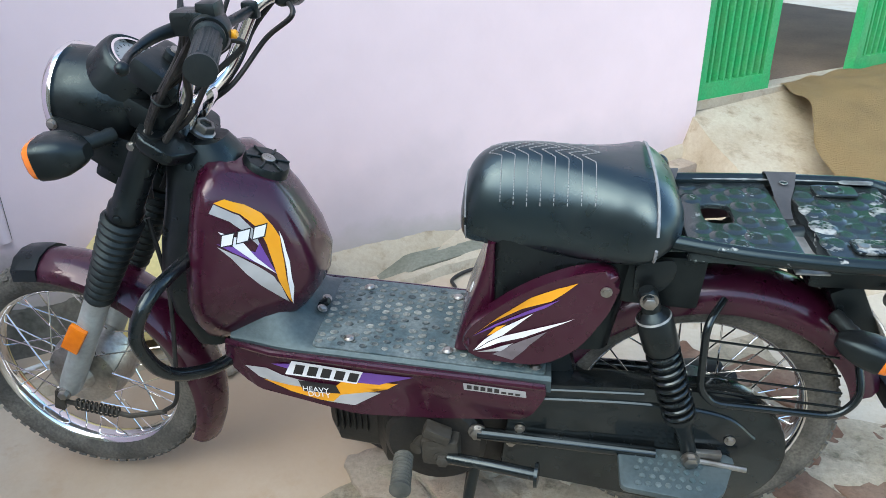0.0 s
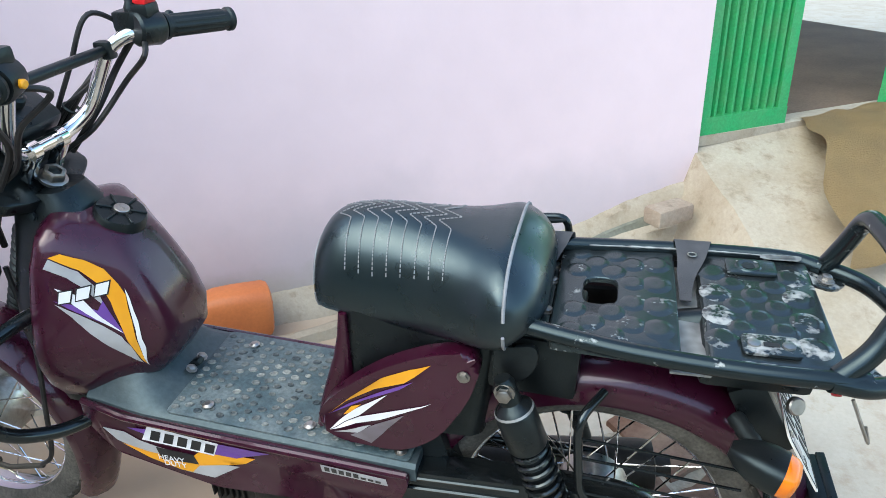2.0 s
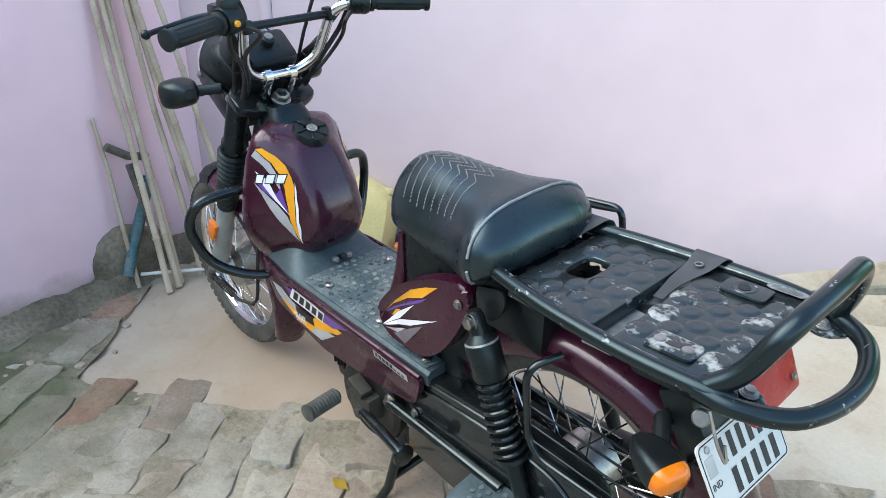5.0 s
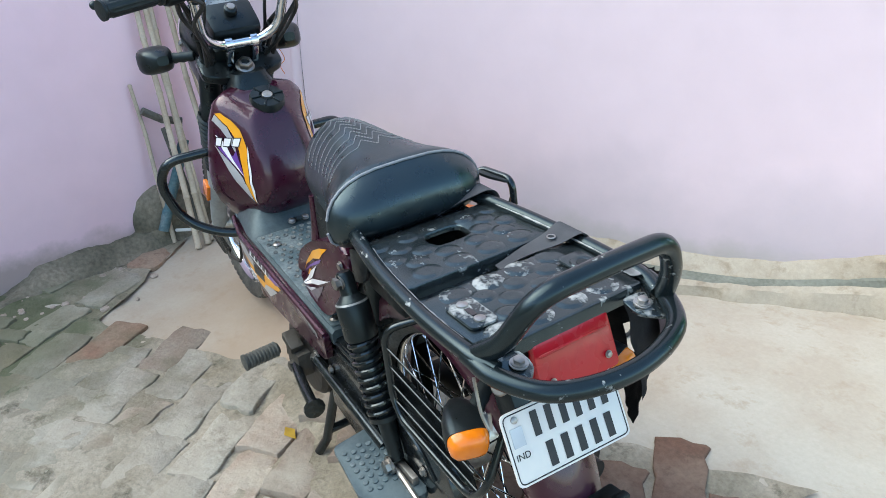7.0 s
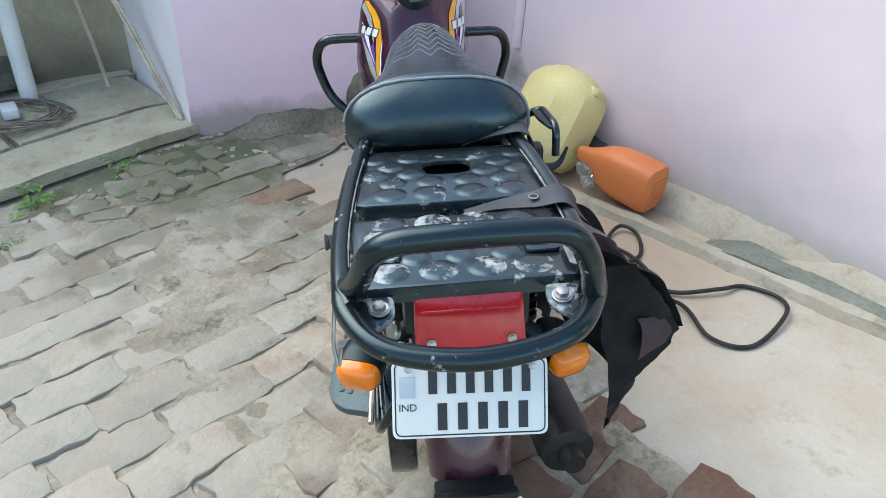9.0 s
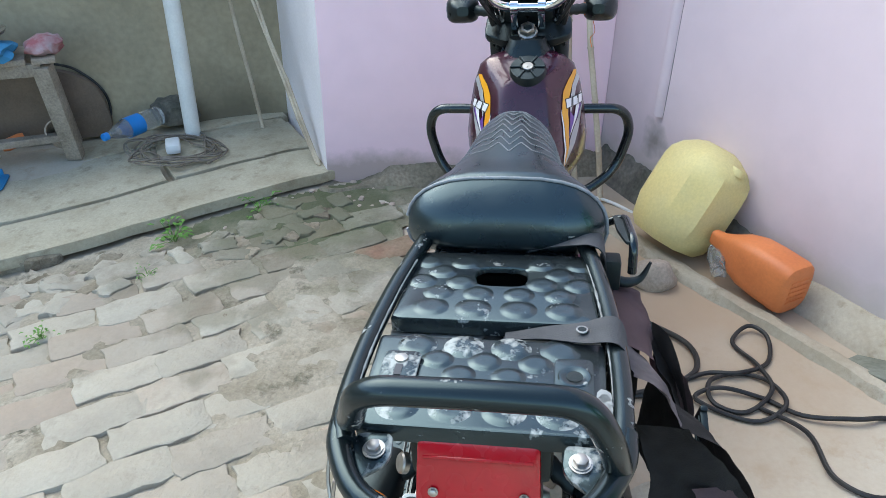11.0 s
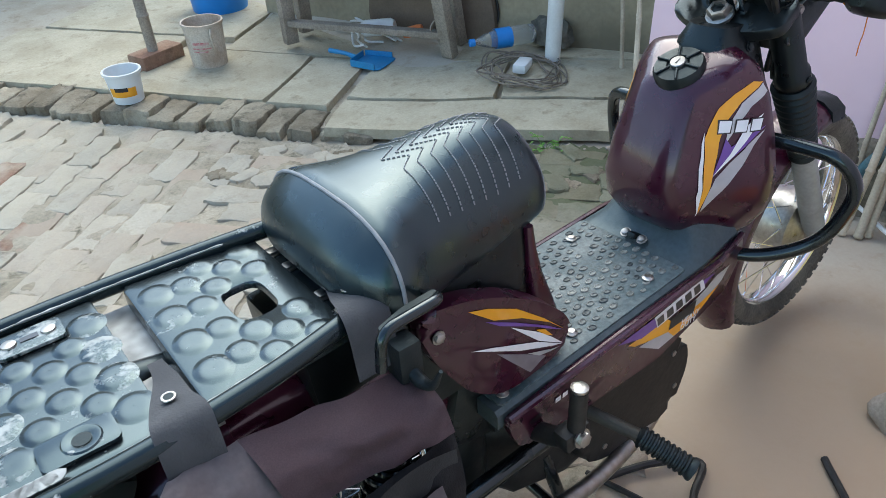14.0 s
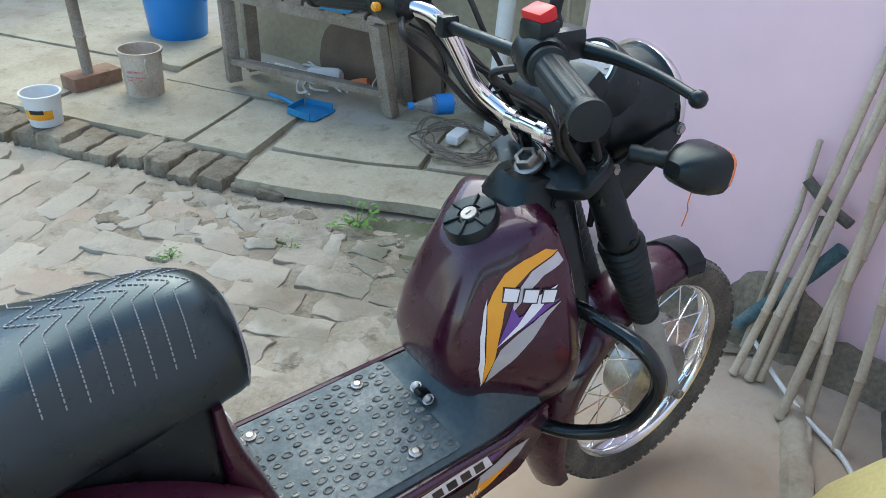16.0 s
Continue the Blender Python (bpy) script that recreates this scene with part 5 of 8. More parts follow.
for s in (-1, 1):
    decal("decal_yellow", tb, [[(-0.779, 0.768), (-0.764, 0.771), (-0.738, 0.756), (-0.716, 0.737), (-0.700, 0.713), (-0.691, 0.694), (-0.687, 0.652), (-0.685, 0.604), (-0.685, 0.565), (-0.692, 0.593), (-0.698, 0.622), (-0.703, 0.651), (-0.710, 0.686), (-0.720, 0.714), (-0.744, 0.743)]], s, DYELLOW, tank, shift=TS[s], lift=0.0016)
    decal("decal_white", tb, [[(-0.692, 0.704), (-0.686, 0.687), (-0.679, 0.650), (-0.677, 0.601), (-0.685, 0.562), (-0.684, 0.594), (-0.684, 0.635), (-0.687, 0.671)], [(-0.776, 0.722), (-0.748, 0.706), (-0.725, 0.666), (-0.699, 0.632), (-0.730, 0.662), (-0.754, 0.690)]], s, DWHITE, tank, shift=TS[s], lift=0.0019)
    decal("decal_silver", tb, [[(-0.779, 0.766), (-0.745, 0.741), (-0.726, 0.713), (-0.718, 0.681), (-0.730, 0.698), (-0.738, 0.712), (-0.758, 0.735), (-0.786, 0.753)], [(-0.780, 0.697), (-0.752, 0.677), (-0.724, 0.650), (-0.704, 0.628), (-0.696, 0.608), (-0.689, 0.570), (-0.718, 0.607), (-0.743, 0.642), (-0.761, 0.674)]], s, DSILVER, tank, shift=TS[s])
    decal("decal_purple", tb, [[(-0.780, 0.702), (-0.749, 0.690), (-0.727, 0.677), (-0.720, 0.691), (-0.712, 0.669), (-0.699, 0.631), (-0.720, 0.652), (-0.752, 0.679)]], s, DPURPLE, tank, shift=TS[s], lift=0.0014)
    for k in range(3):
        x0 = -0.775 + 0.0225 * k
        z0 = 0.697 + 0.0015 * k
        lean = 0.0 if s < 0 else 0.004
        decal("badge_shadow", tb, [[(x0 - 0.0005 + lean, z0 - 0.002), (x0 + 0.018 + lean, z0 - 0.001), (x0 + 0.0225 - lean, z0 + 0.0205), (x0 + 0.003 - lean, z0 + 0.0195)]], s, DBLACK, tank, shift=TS[s], lift=0.0023)
        decal("badge_bar", tb, [[(x0 + 0.001 + lean, z0), (x0 + 0.0165 + lean, z0 + 0.001), (x0 + 0.0205 - lean, z0 + 0.0185), (x0 + 0.0045 - lean, z0 + 0.0175)]], s, DWHITE, tank, "white brand badge as a plain bar", shift=TS[s], lift=0.0028)

# ---- footboard and side panels ----
def floor_z(x):
    return 0.492 - 0.077 * (x + 0.589)


bm = bmesh.new()
rings = []
for i in range(27):
    x = -0.80 + 0.565 * i / 26
    hw = 0.118 - 0.012 * smooth01((-0.68 - x) / 0.12)
    lift = 0.062 * smooth01((-0.640 - x) / 0.10)
    z = floor_z(x)
    prof = [(-hw, -0.03), (-hw, -0.006), (-hw + 0.006, 0.0), (-hw * 0.80, lift * 0.55), (-hw * 0.62, lift), (0, lift), (hw * 0.62, lift), (hw * 0.80, lift * 0.55), (hw - 0.006, 0.0), (hw, -0.006), (hw, -0.03)]
    rings.append([V(x, y, z + h) for y, h in prof])
loft(bm, rings)
fb = part("footboard", bm, MOULD, moped, "dark grey moulded footboard", smooth=35)
bm = bmesh.new()
prism(bm, soft_outline([(-0.650, -0.112), (-0.245, -0.113), (-0.245, 0.113), (-0.650, 0.112)], 0.010), 0.004, lambda u, v, w: V(u, v, floor_z(u) + 0.002 + w), 0.0015)
mt_ = part("foot_mat", bm, MATTING, fb, "scuffed slate-grey tread with oval dimples")
rnd = random.Random(3)
bm = bmesh.new()
for i in range(20):
    for j in range(11):
        x, y = -0.640 + 0.0195 * i, -0.098 + 0.0195 * j + (0.00975 if i % 2 else 0)
        if abs(y) > 0.103 or rnd.random() < 0.10:
            continue
        k = rnd.uniform(0.7, 1.05)
        lathe(bm, [(0.0075 * k, 0.0), (0.0066 * k, 0.0016), (0.0052 * k, 0.0019), (0.0042 * k, 0.0008), (0.001, 0.0003)], Matrix.Translation((x, y, floor_z(x) + 0.004)) @ Matrix.Rotation(rnd.uniform(-0.3, 0.3), 4, "Z") @ Matrix.Diagonal((1.15, 0.8, 1, 1)), 12, True)
part("mat_dimple", bm, WORNPIT, mt_)["kind"] = "stuff"
for x, y in ((-0.590, -0.083), (-0.590, 0.083), (-0.415, -0.083), (-0.415, 0.083), (-0.262, -0.098), (-0.262, 0.098)):
    bm = bmesh.new()
    lathe(bm, [(0.0100, 0), (0.0095, 0.0015), (0.006, 0.003), (0.005, 0.0042), (0.001, 0.0042)], Matrix.Translation((x, y, floor_z(x) + 0.006)), 18)
    part("mat_screw", bm, STEEL, fb)
for y in (-0.017, 0.017):
    part("ramp_screw", bolt(bmesh.new(), V(-0.656, y, floor_z(-0.656) + 0.014), V(0.45, 0, 0.9), 0.007, 0.006), STEEL, fb)
bm = bmesh.new()
box(bm, (0.022, 0.016, 0.010), (-0.656, 0, floor_z(-0.656) + 0.016), Matrix.Rotation(radians(-26), 4, "Y"), 0.003)
part("ramp_clip", bm, BLACK, fb)
for s in (-1, 1):
    bm = bmesh.new()
    out = soft_outline([(-0.812, floor_z(-0.81) - 0.012), (-0.812, 0.452), (-0.765, 0.405), (-0.575, 0.360), (-0.42, 0.365), (-0.27, 0.378), (-0.246, 0.43), (-0.240, floor_z(-0.24) - 0.008)], 0.016)
    prism(bm, out, 0.014, lambda u, v, w: V(u, s * (0.118 + 0.010 * smooth01((v - 0.36) / 0.1) - 0.022 * smooth01((-0.72 - u) / 0.1)) + w, v), 0.004)
    pan_ = part("side_panel", bm, MAROON, moped, "maroon lower side panel with graphics")
    bm = bmesh.new()
    tube(bm, [V(-0.805, s * 0.112, floor_z(-0.805) - 0.010), V(-0.72, s * 0.128, floor_z(-0.72) - 0.012), V(-0.50, s * 0.130, floor_z(-0.5) - 0.012), V(-0.245, s * 0.130, floor_z(-0.245) - 0.010)], 0.006, 8)
    part("panel_edge", bm, MAROON, pan_)
    pb = bvh_of(pan_)
    decal("decal_silver", pb, [[(-0.776, 0.452), (-0.736, 0.449), (-0.71, 0.436), (-0.678, 0.428), (-0.633, 0.421), (-0.681, 0.411), (-0.72, 0.418), (-0.752, 0.430)], [(-0.632, 0.386), (-0.603, 0.409), (-0.53, 0.412), (-0.58, 0.381)]], s, DSILVER, pan_)
    decal("decal_yellow", pb, [[(-0.745, 0.426), (-0.698, 0.416), (-0.625, 0.408), (-0.597, 0.433), (-0.499, 0.435), (-0.518, 0.421), (-0.561, 0.420), (-0.541, 0.414), (-0.604, 0.402), (-0.619, 0.386), (-0.641, 0.388), (-0.695, 0.403)]], s, DYELLOW, pan_, lift=0.0016)
    decal("decal_purple", pb, [[(-0.727, 0.459), (-0.692, 0.461), (-0.647, 0.459), (-0.565, 0.456), (-0.485, 0.455), (-0.469, 0.455), (-0.532, 0.430), (-0.575, 0.431), (-0.66, 0.440)]], s, DPURPLE, pan_, lift=0.002)
    decal("badge_plate", pb, [[(-0.688, 0.468), (-0.559, 0.457), (-0.573, 0.428), (-0.703, 0.439)]], s, DWHITE, pan_, "white model badge with plain black bars", lift=0.0023)
    for k in range(5):
        x0, z0 = -0.688 + 0.0245 * k, 0.4415 - 0.0021 * k
        decal("badge_bar", pb, [[(x0, z0), (x0 + 0.017, z0 - 0.0014), (x0 + 0.0245, z0 + 0.0185), (x0 + 0.0075, z0 + 0.020)]], s, DBLACK, pan_, lift=0.0028)
    decal("sub_badge", pb, [[(-0.680, 0.428), (-0.612, 0.423), (-0.604, 0.405), (-0.672, 0.405)]], s, DBLACK, pan_, lift=0.0024)
    for words, x0, z0 in (("HEAVY", -0.645, 0.4195), ("DUTY", -0.640, 0.4085)):
        lettering("duty_letters", words, 0.0155, Matrix.Translation((x0, s * 0.1345, z0)) @ Matrix(((-s, 0.0, 0, 0), (0, 0, s, 0), (0.03 * s, 1, 0, 0), (0, 0, 0, 1))), DWHITE, pan_)
    if s < 0:
        decal("badge_plate", pb, [[(-0.383, 0.454), (-0.277, 0.448), (-0.275, 0.433), (-0.382, 0.438)]], s, DSILVER, pan_, lift=0.0016)
        for k in range(8):
            x0, z0, h = -0.377 + 0.0118 * k, 0.4415 - 0.0007 * k, (0.0095 if k < 5 else 0.005)
            decal("badge_print", pb, [[(x0, z0), (x0 + 0.0085, z0 - 0.0005), (x0 + 0.0088, z0 + h - 0.0005), (x0 + 0.0003, z0 + h)]], s, DBLACK, pan_, lift=0.0022)
    else:
        decal("badge_print", pb, [[(-0.305, 0.424), (-0.283, 0.422), (-0.281, 0.430), (-0.303, 0.432)]], s, DBLACK, pan_, lift=0.0016)
        for k in range(2):
            decal("badge_print", pb, [[(-0.345 - 0.015 * k, 0.428), (-0.334 - 0.015 * k, 0.428), (-0.333 - 0.015 * k, 0.438), (-0.344 - 0.015 * k, 0.438)]], s, DWHITE, pan_, lift=0.0016)
# under-frame
bm = bmesh.new()
box(bm, (0.50, 0.18, 0.06), (-0.50, 0, 0.435), Matrix.Rotation(radians(4.4), 4, "Y"), 0.01)
tube(bm, spline([(-0.86, 0, 0.62), (-0.83, 0, 0.50), (-0.72, 0, 0.43), (-0.45, 0, 0.42), (-0.22, 0, 0.45), (-0.12, 0, 0.62), (0.2, 0, 0.70)], 8), 0.022, 12)
part("frame_tube", bm, BLACK, moped)

# ---- seat and seat box ----
bm = bmesh.new()
rings = []
secs = ((-0.394, 0.034, 0.738, 0.70), (-0.389, 0.050, 0.770, 0.688), (-0.378, 0.062, 0.800, 0.682), (-0.356, 0.071, 0.824, 0.680), (-0.32, 0.077, 0.836, 0.670), (-0.27, 0.083, 0.837, 0.667), (-0.22, 0.092, 0.831, 0.667), (-0.18, 0.105, 0.826, 0.669), (-0.15, 0.119, 0.823, 0.673),
        (-0.125, 0.134, 0.822, 0.680), (-0.106, 0.142, 0.821, 0.688), (-0.094, 0.142, 0.815, 0.697), (-0.080, 0.135, 0.805, 0.708), (-0.067, 0.121, 0.793, 0.720), (-0.057, 0.100, 0.780, 0.727), (-0.051, 0.075, 0.766, 0.734))


def seat_ring(x, hw, zt, zb):
    ring = []
    for k in range(32):
        a = 2 * math.pi * k / 32
        cy, sz = math.cos(a), math.sin(a)
        zc = zb + (zt - zb) * 0.34
        if sz >= 0:
            f = smooth01((x + 0.34) / 0.24)
            ring.append(V(x, hw * math.copysign(abs(cy) ** (1.05 - 0.40 * f), cy), zc + (zt - zc) * abs(sz) ** (0.95 - 0.12 * f)))
        else:
            ring.append(V(x, hw * math.copysign(abs(cy) ** 0.45, cy) * (1 - 0.10 * abs(sz)), zc - (zc - zb) * abs(sz) ** 0.6))
    return ring


def seat_at(x):
    """The seat's half width, top and bottom at x, glided between the sections."""
    k = max(0, min(len(secs) - 2, sum(1 for q in secs if q[0] <= x) - 1))
    q0, q1, q2, q3 = secs[max(k - 1, 0)], secs[k], secs[k + 1], secs[min(k + 2, len(secs) - 1)]
    h = q2[0] - q1[0]
    t = max(0.0, min(1.0, (x - q1[0]) / h))
    out = [x]
    for i in (1, 2, 3):
        m1 = (q2[i] - q0[i]) / (q2[0] - q0[0]) * h
        m2 = (q3[i] - q1[i]) / (q3[0] - q1[0]) * h
        out.append((2 * t ** 3 - 3 * t * t + 1) * q1[i] + (t ** 3 - 2 * t * t + t) * m1 + (3 * t * t - 2 * t ** 3) * q2[i] + (t ** 3 - t * t) * m2)
    return out


rings = [seat_ring(*seat_at(-0.394 + 0.343 * (i / 56) ** 1.15)) for i in range(57)]
loft(bm, rings)
seat = part("seat", bm, VINYL, moped, "black vinyl seat with grey piping and zigzag stitching", smooth=70)
sb = bvh_of(seat)


def on_seat(x, y):
    hit, nor, _, _ = sb.ray_cast(V(x, y, 1.2), V(0, 0, -1))
    return (hit, nor) if hit is not None else (None, None)


bm = bmesh.new()
xs = -0.098
pr = [V(xs, p.y * 1.012, 0.75 + (p.z - 0.75) * 1.015) for p in seat_ring(*seat_at(xs)) if p.z > 0.712]
pr.sort(key=lambda p: math.atan2(p.z - 0.74, p.y))
tube(bm, pr, 0.0024, 8)
part("seat_piping", bm, PIPING, seat, "grey piping")
bm = bmesh.new()
pr = [V(-0.384, p.y * 1.01, 0.74 + (p.z - 0.74) * 1.01) for p in seat_ring(*seat_at(-0.384)) if p.z > 0.690]
pr.sort(key=lambda p: math.atan2(p.z - 0.72, p.y))
tube(bm, pr, 0.0014, 6)
part("seat_piping", bm, PIPING, seat, "thin grey front seam")
bm = bmesh.new()
for row in range(8):
    xb = -0.350 + 0.0205 * row
    hw = seat_at(xb)[1]
    line = []
    n = 64
    for i in range(n + 1):
        t = -1 + 2 * i / n
        y = hw * 0.97 * t
        k = abs(t)
        x = xb + (0.030 * (1 - k / 0.18) if k < 0.18 else (0.022 * (k - 0.18) / 0.18 if k < 0.36 else 0.022))
        line.append((x, y))
    for (x0, y0), (x1, y1) in list(zip(line, line[1:]))[::1]:
        h0, n0 = on_seat(x0, y0)
        h1, n1 = on_seat(x1, y1)
        if h0 is None or h1 is None or (h1 - h0).length > 0.04 or h0.z < 0.738:
            continue
        mid = (h0 + h1) / 2
        d = (h1 - h0) * 0.33
        tube(bm, [mid - d + n0 * 0.0006, mid + d + n0 * 0.0005], 0.00095, 4)
part("seat_stitching", bm, THREAD, seat, "grey zigzag stitching")["kind"] = "stuff"
bm = bmesh.new()
rings = []
for z, x0, x1, hw in ((0.50, -0.350, -0.14, 0.076), (0.56, -0.348, -0.13, 0.077), (0.66, -0.344, -0.11, 0.077), (0.705, -0.340, -0.10, 0.076)):
    rings.append([V(x, y, z) for x, y in soft_outline([(x0, -hw), (x1, -hw), (x1, hw), (x0, hw)], 0.03, 4)])
loft(bm, rings)
sbx = part("seat_box", bm, BLACK, moped, "black plastic box under the seat")
bm = bmesh.new()
box(bm, (0.125, 0.15, 0.095), (-0.068, 0.0, 0.640), Matrix.Rotation(radians(4), 4, "Y"), 0.010)
part("seat_bracket", bm, BLACK, moped, "black bracket under the back of the seat")
bm = bmesh.new()
rings = []
for z, x0, hw in ((0.488, -0.404, 0.084), (0.53, -0.394, 0.083), (0.57, -0.381, 0.082), (0.62, -0.363, 0.080), (0.66, -0.352, 0.0785), (0.698, -0.346, 0.077)):
    rings.append([V(x, y, z) for x, y in soft_outline([(x0, -hw), (-0.334, -hw), (-0.334, hw), (x0, hw)], 0.012, 4)])
loft(bm, rings)
bxf = part("box_front", bm, MAROON, sbx, "maroon flared front cover")
bm = bmesh.new()
lathe(bm, [(0.010, 0), (0.010, 0.0012), (0.001, 0.0013)], to_axis((-0.3765, -0.030, 0.584), (-0.94, 0, 0.34)), 18)
part("front_mark", bm, DWHITE, bxf, "small white mark as a plain disc")
for s in (-1, 1):
    bm = bmesh.new()
    out = soft_outline([(-0.392, 0.512), (-0.374, 0.557), (-0.324, 0.608), (-0.266, 0.647), (-0.205, 0.670), (-0.150, 0.674), (-0.134, 0.652), (-0.150, 0.600), (-0.194, 0.530), (-0.25, 0.490), (-0.356, 0.490)], 0.03, 4)
    prism(bm, out, 0.03, lambda u, v, w: V(u, s * (0.092 + 0.014 * math.sin(max(0, min(1, (u + 0.40) / 0.27)) * math.pi) - 0.10 * max(0, v - 0.60) - 0.16 * max(0, 0.53 - v)) + w, v), 0.012, 4)
    sc = part("side_cover", bm, MAROON, moped, "leaf-shaped maroon side cover with graphics")
    scb = bvh_of(sc)
    decal("decal_yellow", scb, [[(-0.370, 0.534), (-0.327, 0.578), (-0.277, 0.621), (-0.231, 0.645), (-0.202, 0.654), (-0.242, 0.619), (-0.288, 0.599), (-0.338, 0.565)], [(-0.345, 0.538), (-0.329, 0.558), (-0.313, 0.565), (-0.332, 0.545)]], s, DYELLOW, sc)
    decal("decal_purple", scb, [[(-0.370, 0.533), (-0.333, 0.562), (-0.279, 0.596), (-0.228, 0.624), (-0.251, 0.605), (-0.309, 0.573)]], s, DPURPLE, sc)
    decal("decal_white", scb, [[(-0.368, 0.510), (-0.343, 0.536), (-0.319, 0.558), (-0.269, 0.593), (-0.318, 0.543)], [(-0.368, 0.509), (-0.318, 0.541), (-0.204, 0.589), (-0.284, 0.543)]], s, DWHITE, sc, lift=0.0016)
    decal("decal_smoke", scb, [[(-0.335, 0.505), (-0.296, 0.530), (-0.246, 0.560), (-0.302, 0.496)]], s, DSMOKE, sc)
    decal("decal_silver", scb, [[(-0.362, 0.507), (-0.300, 0.529), (-0.322, 0.513)]], s, DSILVER, sc, lift=0.0017)
    bm = bmesh.new()
    bolt(bm, V(-0.158, s * 0.108, 0.638), V(0, s, 0), 0.007, 0.006)
    part("cover_screw", bm, STEEL, sc)

# ---- crash guards ----
for s in (-1, 1):
    bm = bmesh.new()
    tube(bm, rounded([(-0.835, 0.05 * s, 0.660), (-0.845, 0.12 * s, 0.664), (-0.858, 0.225 * s, 0.660), (-0.884, 0.248 * s, 0.60), (-0.872, 0.218 * s, 0.498), (-0.822, 0.140 * s, 0.455), (-0.79, 0.06 * s, 0.452)], 0.05, 7), 0.0118, 14)
    part("crash_guard", bm, GLOSS, moped, "black tubular crash guard")

# ---- engine and drive ----
bm = bmesh.new()
rings = []
for x, hw, z0, z1 in ((-0.66, 0.035, 0.235, 0.31), (-0.64, 0.055, 0.21, 0.34), (-0.56, 0.06, 0.205, 0.345), (-0.54, 0.085, 0.19, 0.37), (-0.40, 0.095, 0.185, 0.385), (-0.30, 0.08, 0.20, 0.38), (-0.26, 0.05, 0.23, 0.36)):
    rings.append([V(x, y, z) for y, z in soft_outline([(-hw, z0), (hw, z0), (hw, z1), (-hw, z1)], 0.03, 4)])
loft(bm, rings)
eng = part("engine", bm, ENGINE, moped, "grimy black engine")
for k in range(6):
    bm = bmesh.new()
    box(bm, (0.004, 0.11, 0.075 + 0.008 * (k % 2)), (-0.640 + 0.012 * k, -0.01, 0.300), None, 0.0015, 1)
    part("cooling_fin", bm, ENGINE, eng)
bm = bmesh.new()
lathe(bm, [(0.095, 0.0), (0.095, 0.018), (0.085, 0.028), (0.04, 0.032), (0.001, 0.032)], to_axis((-0.44, -0.088, 0.29), (0, -1, 0)), 32)
part("engine_cover", bm, ENGINE, eng)
bm = bmesh.new()
prism(bm, soft_outline([(-0.40, 0.235), (-0.47, 0.19), (-0.60, 0.178), (-0.66, 0.20), (-0.69, 0.28), (-0.675, 0.345), (-0.60, 0.385), (-0.44, 0.395), (-0.40, 0.36)], 0.05, 5), 0.075, lambda u, v, w: V(u, 0.078 + w, v), 0.022, 3)
shr = part("engine_shroud", bm, ENGINE, moped, "dusty black plastic engine shroud")
for x, z in ((-0.64, 0.33), (-0.655, 0.245), (-0.47, 0.225), (-0.45, 0.36)):
    part("shroud_screw", bolt(bmesh.new(), V(x, 0.113, z), V(0, 1, 0), 0.006, 0.005), STEEL, shr)
bm = bmesh.new()
tube(bm, spline([(-0.66, 0.03, 0.26), (-0.70, 0.06, 0.22), (-0.62, 0.10, 0.18), (-0.45, 0.13, 0.185), (-0.30, 0.14, 0.21)], 8), 0.014, 12)
part("exhaust_pipe", bm, STEEL, moped, "dull steel exhaust pipe")
bm = bmesh.new()
tube(bm, [(-0.32, 0.14, 0.205), (-0.29, 0.142, 0.21), (-0.22, 0.155, 0.218), (0.10, 0.183, 0.234), (0.13, 0.186, 0.236), (0.135, 0.187, 0.236), (0.162, 0.190, 0.238)], [0.018, 0.036, 0.047, 0.050, 0.046, 0.022, 0.019], 20)
part("muffler", bm, ENGINE, moped, "black silencer with an open end")
bm = bmesh.new()
out = [(-0.30, 0.445), (-0.08, 0.452)] + [(0.035 + 0.135 * math.cos(radians(a)), 0.318 + 0.135 * math.sin(radians(a))) for a in range(85, -96, -12)] + [(-0.02, 0.19), (-0.32, 0.235)]
prism(bm, out, 0.045, lambda u, v, w: V(u, -0.090 + w, v), 0.008)
cc = part("chain_case", bm, GLOSS, moped, "black pressed-steel chain case")
bm = bmesh.new()
tube(bm, spline([(-0.30, -0.114, 0.415), (-0.08, -0.114, 0.42), (0.05, -0.114, 0.405), (0.11, -0.114, 0.36)], 6), 0.0035, 6)
tube(bm, [(-0.30, -0.114, 0.436), (-0.08, -0.114, 0.442)], 0.003, 6)
part("case_ridge", bm, GLOSS, cc)
for x, z, r in ((0.072, 0.352, 0.007), (-0.30, 0.31, 0.007), (-0.285, 0.345, 0.007), (-0.36, 0.330, 0.013)):
    part("case_bolt", bolt(bmesh.new(), V(x, -0.114, z), V(0, -1, 0), r, r), STEEL, cc)
part("swing_arm", tube(bmesh.new(), [(-0.36, -0.118, 0.330), (-0.05, -0.124, 0.318)], 0.012, 10), GLOSS, moped, "black swing arm tube")
part("swing_arm", tube(bmesh.new(), [(-0.36, 0.105, 0.330), (0.03, 0.108, 0.318)], 0.014, 10), GLOSS, moped, "black swing arm tube")
bm = bmesh.new()
tube(bm, [(0.0, -0.135, 0.322), (0.10, -0.14, 0.312)], 0.005, 8)
box(bm, (0.06, 0.012, 0.018), (0.03, -0.125, 0.325), None, 0.003)
bolt(bm, V(0.005, -0.142, 0.330), V(0, -1, 0), 0.012, 0.014)
part("rear_axle", bm, STEEL, moped, "dull steel rear axle and adjuster")

